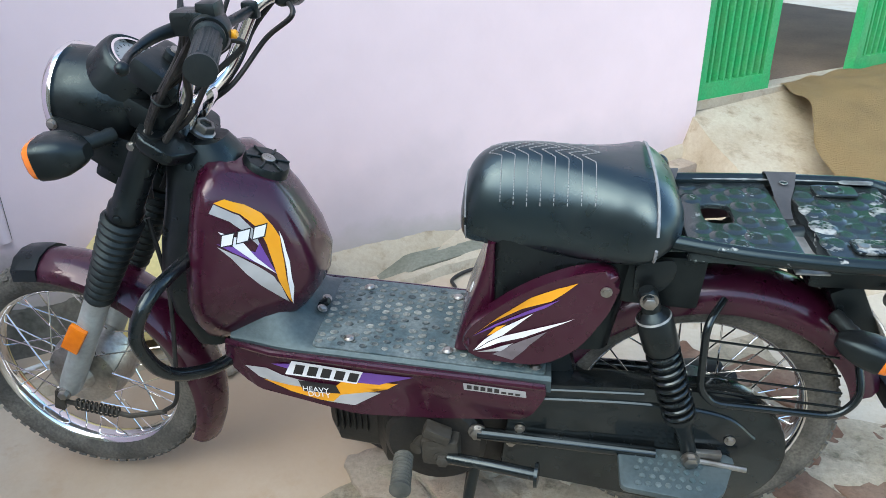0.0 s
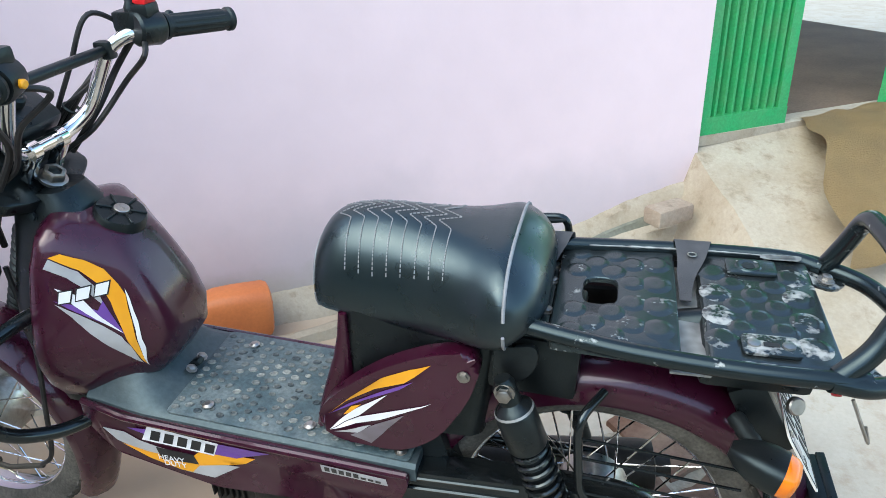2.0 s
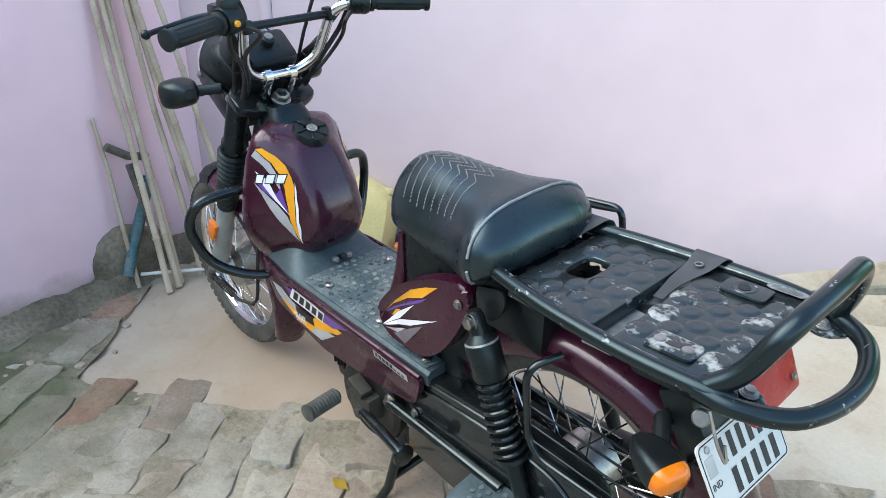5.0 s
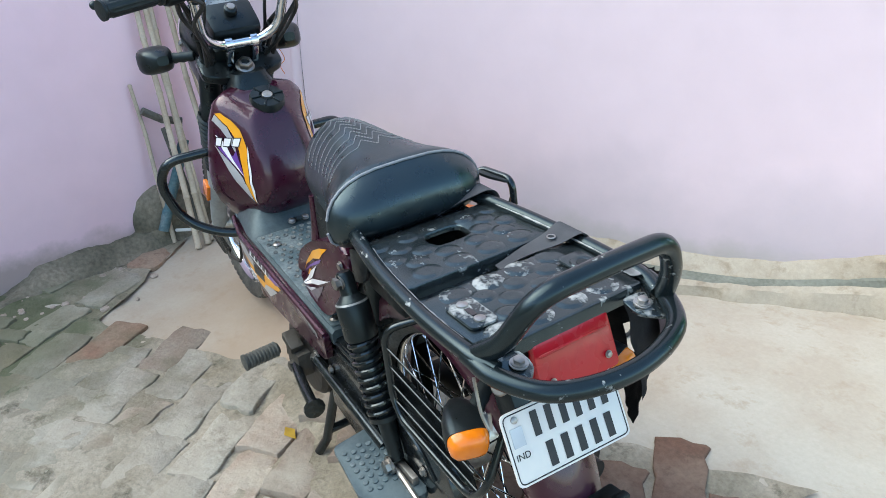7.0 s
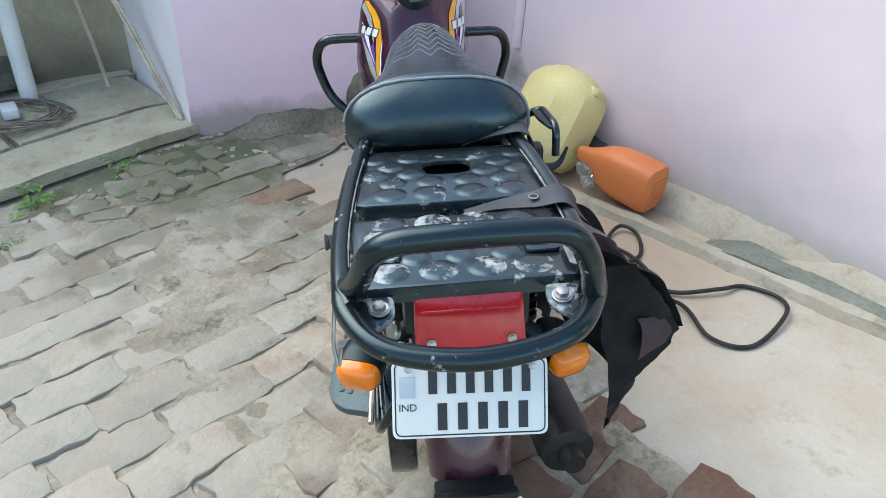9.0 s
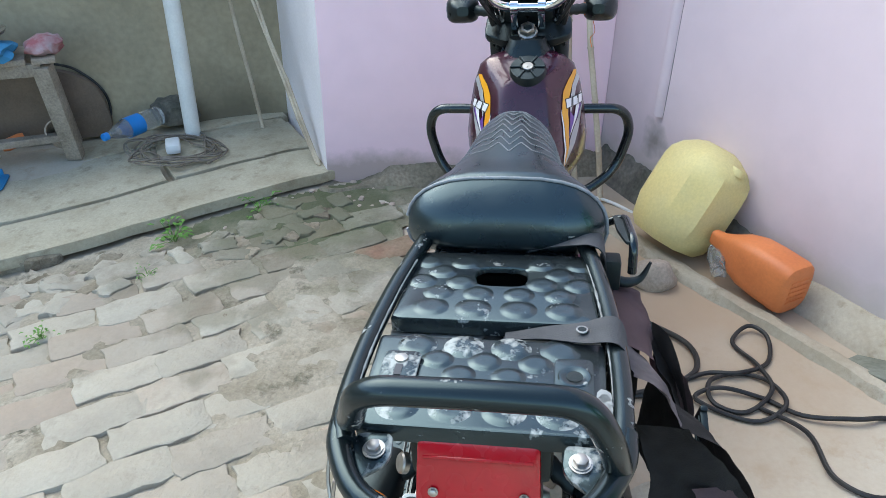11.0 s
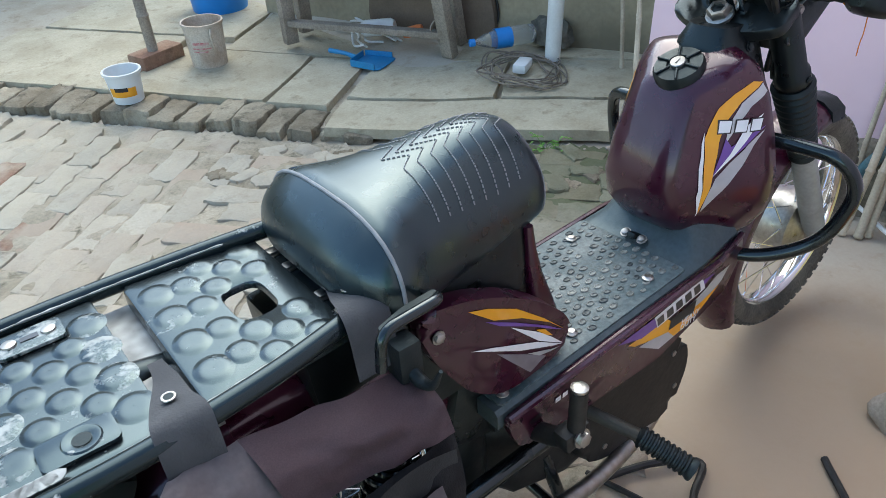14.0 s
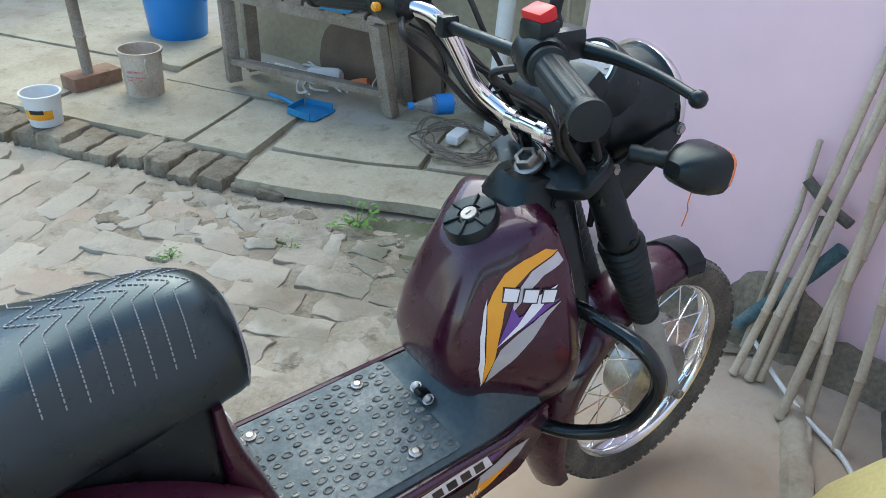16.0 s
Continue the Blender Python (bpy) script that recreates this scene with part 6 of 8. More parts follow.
# shock absorbers
for s in (-1, 1):
    p, q = V(-0.097, 0.128 * s, 0.645), V(0.006, 0.128 * s, 0.33)
    d = (q - p).normalized()
    m = to_axis(p, d)
    bm = bmesh.new()
    lathe(bm, [(0.011, -0.016), (0.015, -0.008), (0.015, 0.022), (0.022, 0.030), (0.0265, 0.034), (0.0285, 0.040), (0.0285, 0.095), (0.026, 0.10)], m, 24)
    lathe(bm, [(0.022, 0.095), (0.020, 0.24), (0.016, 0.25), (0.013, 0.325)], m, 20)
    lathe(bm, [(0.013, 0.236), (0.027, 0.238), (0.027, 0.246), (0.013, 0.25)], m, 20)
    sh_ = part("shock_absorber", bm, BLACK, moped, "black rear shock absorber with coil spring")
    bm = bmesh.new()
    pts = [m @ V(0.0245 * math.cos(t), 0.0245 * math.sin(t), 0.10 + 0.138 * k / 150) for k, t in ((k, k * 2 * math.pi * 9 / 150) for k in range(151))]
    tube(bm, pts, 0.0042, 8)
    part("coil_spring", bm, GLOSS, sh_, "black coil spring")
    bm = bmesh.new()
    lathe(bm, [(0.0262, 0.0335), (0.0280, 0.0365)], m, 24, False)
    part("worn_ring", bm, SCUFF, sh_, "pale worn ring")
    bm = bmesh.new()
    bolt(bm, p + V(0, 0.008 * s, 0), V(0, s, 0), 0.0105, 0.014)
    part("shock_bolt", bm, STEEL, sh_, "steel top bolt")
    bm = bmesh.new()
    prism(bm, soft_outline([(-0.118, 0.625), (-0.118, 0.690), (-0.060, 0.700), (-0.056, 0.672), (-0.076, 0.640)], 0.012), 0.008, lambda u, v, w: V(u, s * 0.102 + w, v), 0.002)
    part("shock_mount", bm, BLACK, moped)

# foot pegs, stand, step plate, guard
def peg(at, out, label, k=1.0):
    at, out = Vector(at), Vector(out).normalized()
    bm = bmesh.new()
    m = to_axis(at, out) @ Matrix.Diagonal((1, 1, k, 1))
    prof = [(0.012, 0)]
    for k in range(9):
        h = 0.006 + 0.0105 * k
        prof += [(0.015, h), (0.018, h + 0.002), (0.018, h + 0.0055), (0.015, h + 0.0075)]
    prof += [(0.019, 0.104), (0.019, 0.110), (0.012, 0.112)]
    lathe(bm, prof, m, 18)
    pg = part("foot_peg", bm, PEGRUBBER if at.y < 0 else RUBBER, moped, label)
    return pg


peg((-0.489, -0.158, 0.302), (0.10, -1, 0.02), "ribbed dusty rubber foot peg", 0.75)
peg((-0.447, 0.193, 0.333), (-0.034, 0.085, -0.036), "ribbed black rubber foot peg", 0.86)
part("peg_bar", tube(bmesh.new(), [(-0.445, 0.197, 0.335), (-0.42, 0.12, 0.345), (-0.42, 0.06, 0.34)], 0.011, 10), GRIME, moped)
bm = bmesh.new()
tube(bm, rounded([(-0.30, 0.10, 0.38), (-0.306, 0.175, 0.412), (-0.314, 0.188, 0.43), (-0.318, 0.188, 0.505)], 0.02), [0.015] * 8 + [0.013] * 5 + [0.0125], 12)
box(bm, (0.05, 0.03, 0.034), (-0.313, 0.182, 0.424), Matrix.Rotation(0.1, 4, "Y"), 0.010)
kick = part("kick_lever", bm, ENGINE, moped, "dusty black kick-start lever")
bm = bmesh.new()
bolt(bm, V(-0.314, 0.198, 0.427), V(0, 1, 0.1), 0.011, 0.010)
part("kick_bolt", bm, STEEL, kick, "steel pivot bolt")
bm = bmesh.new()
lathe(bm, [(0.010, 0), (0.0125, 0.004), (0.0125, 0.008), (0.008, 0.010)], to_axis((-0.318, 0.188, 0.503), (-0.04, 0.0, 1.0)), 14)
part("lever_cap", bm, ALLOY, kick)
bm = bmesh.new()
box(bm, (0.07, 0.05, 0.06), (-0.425, -0.125, 0.30), None, 0.012)
box(bm, (0.05, 0.03, 0.02), (-0.43, -0.14, 0.345), Matrix.Rotation(0.4, 4, "Y"), 0.004)
tube(bm, [(-0.47, -0.145, 0.305), (-0.44, -0.06, 0.30)], 0.012, 10)
bolt(bm, V(-0.42, -0.150, 0.292), V(0, -1, 0), 0.012, 0.012)
part("peg_bracket", bm, GRIME, moped, "dirty steel peg bracket")
bm = bmesh.new()
tube(bm, [(-0.41, -0.15, 0.295), (-0.33, -0.165, 0.30), (-0.255, -0.175, 0.297)], 0.011, 10)
lathe(bm, [(0.022, 0), (0.022, 0.006), (0.012, 0.008)], to_axis((-0.256, -0.175, 0.297), (1, -0.1, 0)), 14)
part("side_stand", bm, GLOSS, moped, "black folded side stand")
bm = bmesh.new()
for s in (-1, 1):
    tube(bm, [(-0.36, 0.08 * s, 0.26), (-0.39, 0.12 * s, 0.085), (-0.405, 0.14 * s, 0.045)], 0.011, 10)
tube(bm, [(-0.385, -0.11, 0.11), (-0.385, 0.11, 0.11)], 0.010, 10)
part("centre_stand", bm, GLOSS, moped, "black centre stand")
bm = bmesh.new()
PADM = pose(-0.012, -0.158, 0.308, 6, 2, 0)
prism(bm, soft_outline([(-0.102, -0.042), (0.030, -0.054), (0.066, -0.038), (0.096, 0.036), (0.088, 0.046), (-0.102, 0.046)], 0.014), 0.014, lambda u, v, w: PADM @ V(u, v, w), 0.004)
sp = part("step_plate", bm, MOULD, moped, "dark rubber-topped side step plate")
bm = bmesh.new()
for i in range(7):
    for j in range(5):
        lathe(bm, [(0.0055, 0), (0.005, 0.003), (0.002, 0.0035)], PADM @ Matrix.Translation((-0.072 + 0.0165 * i + (0.008 if j % 2 else 0), -0.031 + 0.0150 * j, 0.006)), 8)
part("step_studs", bm, MATTING, sp)["kind"] = "stuff"
bm = bmesh.new()
tube(bm, [PADM @ V(0.0, 0.04, -0.012), (-0.01, -0.095, 0.30)], 0.009, 8)
part("step_arm", bm, GLOSS, sp)
bm = bmesh.new()
tube(bm, rounded([(0.03, -0.07, 0.61), (-0.002, -0.118, 0.595), (0.005, -0.120, 0.465), (0.03, -0.120, 0.437), (0.225, -0.120, 0.427), (0.256, -0.114, 0.465), (0.245, -0.07, 0.54)], 0.03, 5), 0.0065, 10)
sg = part("skirt_guard", bm, GLOSS, moped, "black wire skirt guard beside the rear wheel")
for k, z in enumerate((0.565, 0.53, 0.495, 0.465)):
    bm = bmesh.new()
    tube(bm, [(0.002, -0.119, z), (0.235 - 0.01 * (3 - k), -0.113, z - 0.025)], 0.0021, 8)
    part("guard_wire", bm, GLOSS, sg)

# ---- rear carrier ----
def rack_paint(name, lo, hi, sheen=0.8, dusty=1.0):
    """Black enamel rubbed through in blotches."""
    m = bpy.data.materials.new(name)
    m.use_nodes = True
    n, l = m.node_tree.nodes, m.node_tree.links
    b = n["Principled BSDF"]
    co = n.new("ShaderNodeTexCoord")
    big, small = n.new("ShaderNodeTexNoise"), n.new("ShaderNodeTexNoise")
    big.inputs["Scale"].default_value, small.inputs["Scale"].default_value = 32.0, 170.0
    big.inputs["Detail"].default_value = 5.0
    small.inputs["Detail"].default_value = 6.0
    for t in (big, small):
        l.new(co.outputs["Object"], t.inputs["Vector"])
    add = n.new("ShaderNodeMath")
    add.operation = "MULTIPLY_ADD"
    add.inputs[1].default_value = 0.45
    l.new(small.outputs["Fac"], add.inputs[0])
    l.new(big.outputs["Fac"], add.inputs[2])
    ramp = n.new("ShaderNodeMapRange")
    ramp.inputs["From Min"].default_value, ramp.inputs["From Max"].default_value = lo, hi
    l.new(add.outputs[0], ramp.inputs["Value"])
    dust = n.new("ShaderNodeMix")
    dust.data_type = "RGBA"
    dust.inputs[6].default_value, dust.inputs[7].default_value = (0.006, 0.009, 0.010, 1), (0.006 + 0.022 * dusty, 0.009 + 0.023 * dusty, 0.010 + 0.023 * dusty, 1)
    l.new(big.outputs["Fac"], dust.inputs[0])
    mix = n.new("ShaderNodeMix")
    mix.data_type = "RGBA"
    mix.inputs[7].default_value = (0.34, 0.34, 0.32, 1)
    l.new(dust.outputs[2], mix.inputs[6])
    l.new(ramp.outputs[0], mix.inputs[0])
    l.new(mix.outputs[2], b.inputs["Base Color"])
    rr = n.new("ShaderNodeMapRange")
    rr.inputs["To Min"].default_value, rr.inputs["To Max"].default_value = 0.25, 0.55
    l.new(ramp.outputs[0], rr.inputs["Value"])
    l.new(rr.outputs[0], b.inputs["Roughness"])
    # teal tint stands in for bluish sky in the sheen
    b.inputs["Specular Tint"].default_value = (0.70, 0.93, 1.0, 1)
    b.inputs["Coat Roughness"].default_value = 0.12
    b.inputs["Specular IOR Level"].default_value = sheen
    return m


RACK = rack_paint("worn_carrier_enamel", 0.88, 0.98)
RAILPAINT = rack_paint("scuffed_rail_enamel", 0.90, 0.97, 0.5, 0.2)
RUBBED = rack_paint("rubbed_carrier_enamel", 0.72, 0.86)
# carrier plates get a stronger painted-in sky tint
for m_ in (RACK, RUBBED):
    m_.node_tree.nodes["Principled BSDF"].inputs["Specular Tint"].default_value = (0.66, 0.92, 1.0, 1)


def rail_pts(s):
    return [V(-0.085, 0.108 * s, 0.735), V(-0.02, 0.121 * s, 0.731), V(0.063, 0.134 * s, 0.727), V(0.18, 0.143 * s, 0.724), V(0.276, 0.141 * s, 0.722), V(0.318, 0.130 * s, 0.716)]


for s in (-1, 1):
    bm = bmesh.new()
    tube(bm, spline(rail_pts(s), 6), 0.0115, 14)
    o = part("carrier_rail", bm, RAILPAINT, moped, "black tubular carrier rail with worn edges")
    bm = bmesh.new()
    edge = [p + V(0, -0.0098 * s, 0.0052) for p in spline(rail_pts(s), 12)[14:46]]
    tube(bm, edge, [0.0010 + 0.0022 * abs(noise.noise(V(k * 0.37, s, 2))) for k in range(len(edge))], 6)
    part("worn_edge", bm, SCUFF, o, "bare worn edge")


def rack_plate(name, x0, x1, w0, w1, z, hole, rounds, label):
    """A pressed steel carrier plate with flat raised rounds, turned-down edges and, if given, a rounded hole."""
    bm = bmesh.new()
    outline = [Vector(p) for p in soft_outline([(x0, -w0), (x1, -w1), (x1, w1), (x0, w0)], 0.006, 3)]
    if hole:
        cx, cy, hx, hy = hole
        c = Vector((cx, cy))
        inner, outer = [], []
        for k in range(64):
            a = 2 * math.pi * k / 64
            d = Vector((math.cos(a), math.sin(a)))
            inner.append(c + Vector((hx * math.copysign(abs(d.x) ** 0.55, d.x), hy * math.copysign(abs(d.y) ** 0.55, d.y))))
        for q in inner:
            d = (q - c).normalized()
            best = None
            for i in range(len(outline)):
                a, b = outline[i - 1], outline[i]
                e = b - a
                den = d.x * e.y - d.y * e.x
                if abs(den) < 1e-9:
                    continue
                t = ((a.x - c.x) * e.y - (a.y - c.y) * e.x) / den
                s = ((a.x - c.x) * d.y - (a.y - c.y) * d.x) / den
                if t > 0 and -1e-6 <= s <= 1 + 1e-6:
                    best = t if best is None else min(best, t)
            outer.append(c + d * best)
        loops = [(inner, 1.0, z - 0.009), (inner, 1.0, z - 0.002), (inner, 1.05, z)]
        rings = [[V(*(c + (q - c) * k), h) for q in lp] for lp, k, h in loops]
    else:
        outer = outline
        c = Vector(((x0 + x1) / 2, 0))
        rings = []
    rings += [[V(*(c + (q - c) * k), h) for q in outer] for k, h in ((0.96, z), (0.99, z - 0.001), (1.0, z - 0.004), (1.0, z - 0.022))]
    loft(bm, rings, False)
    if not hole:
        bm.verts.ensure_lookup_table()
        bm.faces.new(bm.verts[:len(outer)])
    pl = part(name, bm, RACK, moped, label, smooth=50)
    for rx, ry, r, worn in rounds:
        bm = bmesh.new()
        lathe(bm, [(r * 1.34, -0.0003), (r * 1.22, 0.0002), (r * 1.08, 0.0009), (r * 0.94, 0.0017), (r * 0.80, 0.0022), (r * 0.60, 0.0024), (r * 0.3, 0.0024), (0.0006, 0.0023)], Matrix.Translation((rx, ry, z)) @ Matrix.Diagonal((0.92, 1.05, random.uniform(0.85, 1.1), 1)), 22, False)
        part("raised_round", bm, RUBBED if worn else RACK, pl, "raised round with its paint rubbed off" if worn else "", smooth=60)
    return pl


random.seed(7)
d1 = [(x, y, 0.0150, False) for x, ys in ((-0.019, (-0.099, -0.049, 0.054, 0.105)), (0.006, (-0.076, 0.078)), (0.031, (-0.100, -0.049, 0.056, 0.103)), (0.057, (-0.075, -0.024, 0.028, 0.079))) for y in ys]
d1 += [(0.0895, y, 0.0175, False) for y in (-0.080, -0.027, 0.029, 0.084)]
rack_plate("carrier_plate", -0.046, 0.115, 0.114, 0.127, 0.7265, (0.014, 0.003, 0.023, 0.034), d1, "dented black carrier plate with a hole, paint scuffed")
d2 = [(0.166, y, 0.0175, y < 0.06) for y in (-0.083, -0.029, 0.025, 0.080)] + [(0.190, y, 0.0145, False) for y in (-0.056, -0.003, 0.053)] + [(0.215, y, 0.0145, False) for y in (-0.029, 0.025)]
d2 += [(0.242, y, 0.0145, False) for y in (-0.055, -0.002, 0.052)] + [(0.270, y, 0.0175, True) for y in (-0.086, -0.031, 0.024, 0.079)]
pr_ = rack_plate("carrier_plate", 0.148, 0.297, 0.131, 0.126, 0.7245, None, d2, "dented black carrier plate with brackets, paint rubbed off")
bm = bmesh.new()
loft(bm, [[V(x, y, z) for x, z in ((0.104, 0.700), (0.152, 0.700), (0.152, 0.697), (0.104, 0.697))] for y in (-0.128, 0.128)])
part("carrier_channel", bm, SCUFF, moped, "scratched steel channel between the plates", smooth=0)
bm = bmesh.new()
box(bm, (0.036, 0.20, 0.004), (-0.066, 0, 0.712), None, 0.001, 1)
cb = part("carrier_strip", bm, RACK, moped)
for y in (-0.085, -0.042, 0.036, 0.08):
    part("strip_bolt", bolt(bmesh.new(), V(-0.055, y, 0.714), V(0, 0, 1), 0.008, 0.005), STEEL, cb)
for s, hole in ((-1, False), (1, True)):
    bm = bmesh.new()
    prism(bm, soft_outline([(0.185, 0.074 * s), (0.252, 0.074 * s), (0.252, 0.115 * s), (0.185, 0.115 * s)], 0.008), 0.004, lambda u, v, w: V(u, v, 0.7285 + w), 0.001)
    bk = part("bracket_plate", bm, RUBBED if not hole else RACK, moped, "worn steel bracket plate")
    bm = bmesh.new()
    if hole:
        lathe(bm, [(0.009, 0), (0.014, 0.0015), (0.0165, 0.0015), (0.018, 0)], Matrix.Translation((0.215, 0.095, 0.7305)), 24, False)
        part("bracket_ring", bm, RACK, bk)
        bm = bmesh.new()
        lathe(bm, [(0.0085, 0), (0.0085, 0.0004)], Matrix.Translation((0.215, 0.095, 0.7308)), 20)
        part("bracket_hole", bm, RUBBER, bk)
    else:
        for x in (0.199, 0.238):
            part("bracket_screw", lathe(bmesh.new(), [(0.008, 0), (0.0075, 0.002), (0.003, 0.003)], Matrix.Translation((x, -0.095, 0.7305)), 16), STEEL, bk)
        bm = bmesh.new()
        box(bm, (0.018, 0.008, 0.0008), (0.2185, -0.095, 0.7309), None, 0)
        part("bracket_slot", bm, DBLACK, bk)
bm = bmesh.new()
for k in range(5):
    prism(bm, [(0.245 + 0.012 * math.cos(a) * random.uniform(0.7, 1.2) + 0.009 * k, 0.128 + 0.008 * math.sin(a)) for a in [2 * math.pi * i / 9 for i in range(9)]], 0.001, lambda u, v, w: V(u, v - 0.004, 0.7315 + w))
part("rubbed_patch", bm, SCUFF, pr_, "bare metal rubbed patch")
# grab loops
bm = bmesh.new()
tube(bm, rounded([(0.285, -0.134, 0.722), (0.318, -0.120, 0.748), (0.353, -0.098, 0.818), (0.358, 0.0, 0.824), (0.353, 0.100, 0.818), (0.344, 0.124, 0.765), (0.325, 0.134, 0.718)], 0.035, 6), 0.0135, 14)
gl = part("grab_rail", bm, RAILPAINT, moped, "black tubular grab rail")
bm = bmesh.new()
tube(bm, spline([(0.275, -0.141, 0.720), (0.325, -0.134, 0.712), (0.380, -0.092, 0.706), (0.403, 0.0, 0.705), (0.380, 0.094, 0.708), (0.325, 0.136, 0.714), (0.285, 0.143, 0.720)], 7), 0.0125, 14)
part("bumper_loop", bm, RAILPAINT, gl, "black rear bumper tube")
for s in (-1, 1):
    bm = bmesh.new()
    prism(bm, soft_outline([(0.298, 0.084 * s), (0.330, 0.083 * s), (0.352, 0.112 * s), (0.344, 0.122 * s), (0.300, 0.124 * s)], 0.010), 0.005, lambda u, v, w: V(u, v, 0.712 - 0.2 * (u - 0.3) + w), 0.0015)
    tabp = part("loop_tab", bm, RUBBED, moped, "scratched steel tab with worn paint")
    bm = bmesh.new()
    lathe(bm, [(0.0115, 0.003), (0.0115, 0.0045), (0.008, 0.005)], to_axis((0.320, 0.100 * s, 0.710), (0.15, 0, 1)), 18)
    bolt(bm, V(0.3205, 0.100 * s, 0.714), V(0.15, 0, 1), 0.0072, 0.008)
    part("tab_bolt", bm, STEEL, tabp)
bm = bmesh.new()
tube(bm, rounded([(0.300, -0.150, 0.705), (0.318, -0.155, 0.665), (0.33, -0.15, 0.64), (0.322, -0.146, 0.665)], 0.012), 0.0022, 6)
part("wire_hook", bm, STEEL, gl)
# tube hook beside the seat on the right
bm = bmesh.new()
tube(bm, rounded([(-0.125, 0.105, 0.715), (-0.130, 0.150, 0.738), (-0.122, 0.170, 0.748), (-0.046, 0.176, 0.750), (-0.041, 0.176, 0.705)], 0.02, 6), 0.0062, 12)
hook = part("side_hook", bm, GLOSS, moped, "black bent tube handle beside the seat")
bm = bmesh.new()
prism(bm, soft_outline([(-0.128, 0.152), (-0.128, 0.172), (-0.048, 0.178), (-0.048, 0.166), (-0.085, 0.156)], 0.006), 0.005, lambda u, v, w: V(u, v, 0.7465 + w), 0.0015)
part("hook_blade", bm, RUBBER, hook, "black flat blade under the tube")
bm = bmesh.new()
tube(bm, spline([(-0.085, 0.150, 0.672), (-0.085, 0.172, 0.662), (-0.087, 0.194, 0.668), (-0.090, 0.207, 0.694)], 6), [0.008] * 8 + [0.0072 - 0.0005 * k for k in range(11)], 10)
box(bm, (0.03, 0.03, 0.05), (-0.084, 0.150, 0.680), None, 0.006)
part("hook_horn", bm, RUBBER, hook, "black curved horn")

# ---- tail lamp, plate ----
bm = bmesh.new()
TL = lambda u, v, w: V(0.290 + 0.030 * (0.70 - v) / 0.08 + w, u, v + 0.006)
prism(bm, soft_outline([(-0.062, 0.702), (0.062, 0.702), (0.064, 0.630), (-0.064, 0.630)], 0.008), 0.014, TL, 0.004)
box(bm, (0.075, 0.118, 0.060), (0.250, 0, 0.668), None, 0.008)
tl = part("tail_lamp", bm, RED, moped, "red plastic tail lamp")
bm = bmesh.new()
box(bm, (0.003, 0.112, 0.004), (0.303, 0, 0.690), Matrix.Rotation(radians(-20), 4, "Y"), 0.001, 1)
part("lens_ridge", bm, RED, tl)
for y in (-0.045, 0.047):
    part("lamp_screw", bolt(bmesh.new(), V(0.317, y, 0.656), V(0.95, 0, 0.3), 0.004, 0.004), STEEL, tl)
bm = bmesh.new()
box(bm, (0.14, 0.15, 0.07), (0.215, 0, 0.675), None, 0.012)
box(bm, (0.05, 0.13, 0.12), (0.235, 0, 0.585), Matrix.Rotation(radians(-28), 4, "Y"), 0.008)
part("tail_bracket", bm, BLACK, moped, "black tail bracket")
PM = Matrix.Translation((0.290, 0.002, 0.541)) @ Matrix.Rotation(radians(-30), 4, "Y") @ Matrix.Rotation(radians(-3), 4, "X")
bm = bmesh.new()
prism(bm, soft_outline([(-0.0985, -0.05), (0.0975, -0.05), (0.0975, 0.05), (-0.0985, 0.05)], 0.010), 0.003, lambda u, v, w: PM @ V(w, u, v), 0.0008)
npl = part("number_plate", bm, WHITEP, moped, "white number plate with its figures as plain black bars")
bm = bmesh.new()
rim_line = [PM @ V(0.0016, u, v) for u, v in soft_outline([(-0.0945, -0.0462), (0.0935, -0.0462), (0.0935, 0.0462), (-0.0945, 0.0462)], 0.009, 5)]
tube(bm, rim_line + rim_line[:1], 0.0009, 6)
part("plate_border", bm, INK, npl, "thin black border line")


def plate_bar(u0, u1, v0, v1, w, mt_x):
    bm = bmesh.new()
    box(bm, (0.0008, u1 - u0, v1 - v0), PM @ V(w, (u0 + u1) / 2, (v0 + v1) / 2), PM.to_3x3().to_4x4(), 0)
    return part("plate_bar", bm, mt_x, npl)


for k in range(6):
    plate_bar(-0.053 + 0.0235 * k, -0.042 + 0.0235 * k, 0.006, 0.040, 0.0022, INK)
for k in range(5):
    plate_bar(-0.042 + 0.0255 * k, -0.030 + 0.0255 * k, -0.040, -0.006, 0.0022, INK)
plate_bar(-0.089, -0.070, 0.002, 0.028, 0.0022, DSILVER)
lettering("country_letters", "IND", 0.013, PM @ Matrix(((0, 0, 1, 0.0022), (1, 0, 0, -0.079), (0, 1, 0, -0.011), (0, 0, 0, 1))), INK, npl)
for u in (-0.078, 0.078):
    part("plate_screw", lathe(bmesh.new(), [(0.005, 0), (0.005, 0.002), (0.002, 0.003)], to_axis(PM @ V(0.0015, u, 0.038), PM.to_3x3() @ V(1, 0, 0)), 14), STEEL, npl)
bm = bmesh.new()
lathe(bm, [(0.012, 0), (0.012, 0.006), (0.010, 0.008)], to_axis((0.262, -0.085, 0.635), (0.4, -0.8, 0.4)), 16)
part("seat_lock", bm, STEEL, moped, "steel helmet lock")

# ---- cloth bag hung on the right of the carrier ----
bag = tagged(root("saddle_bag", pose(0, 0.046, 0, 3.5, 0, 0)), "limp purple-grey cloth saddle bag strapped to the carrier", "bag")


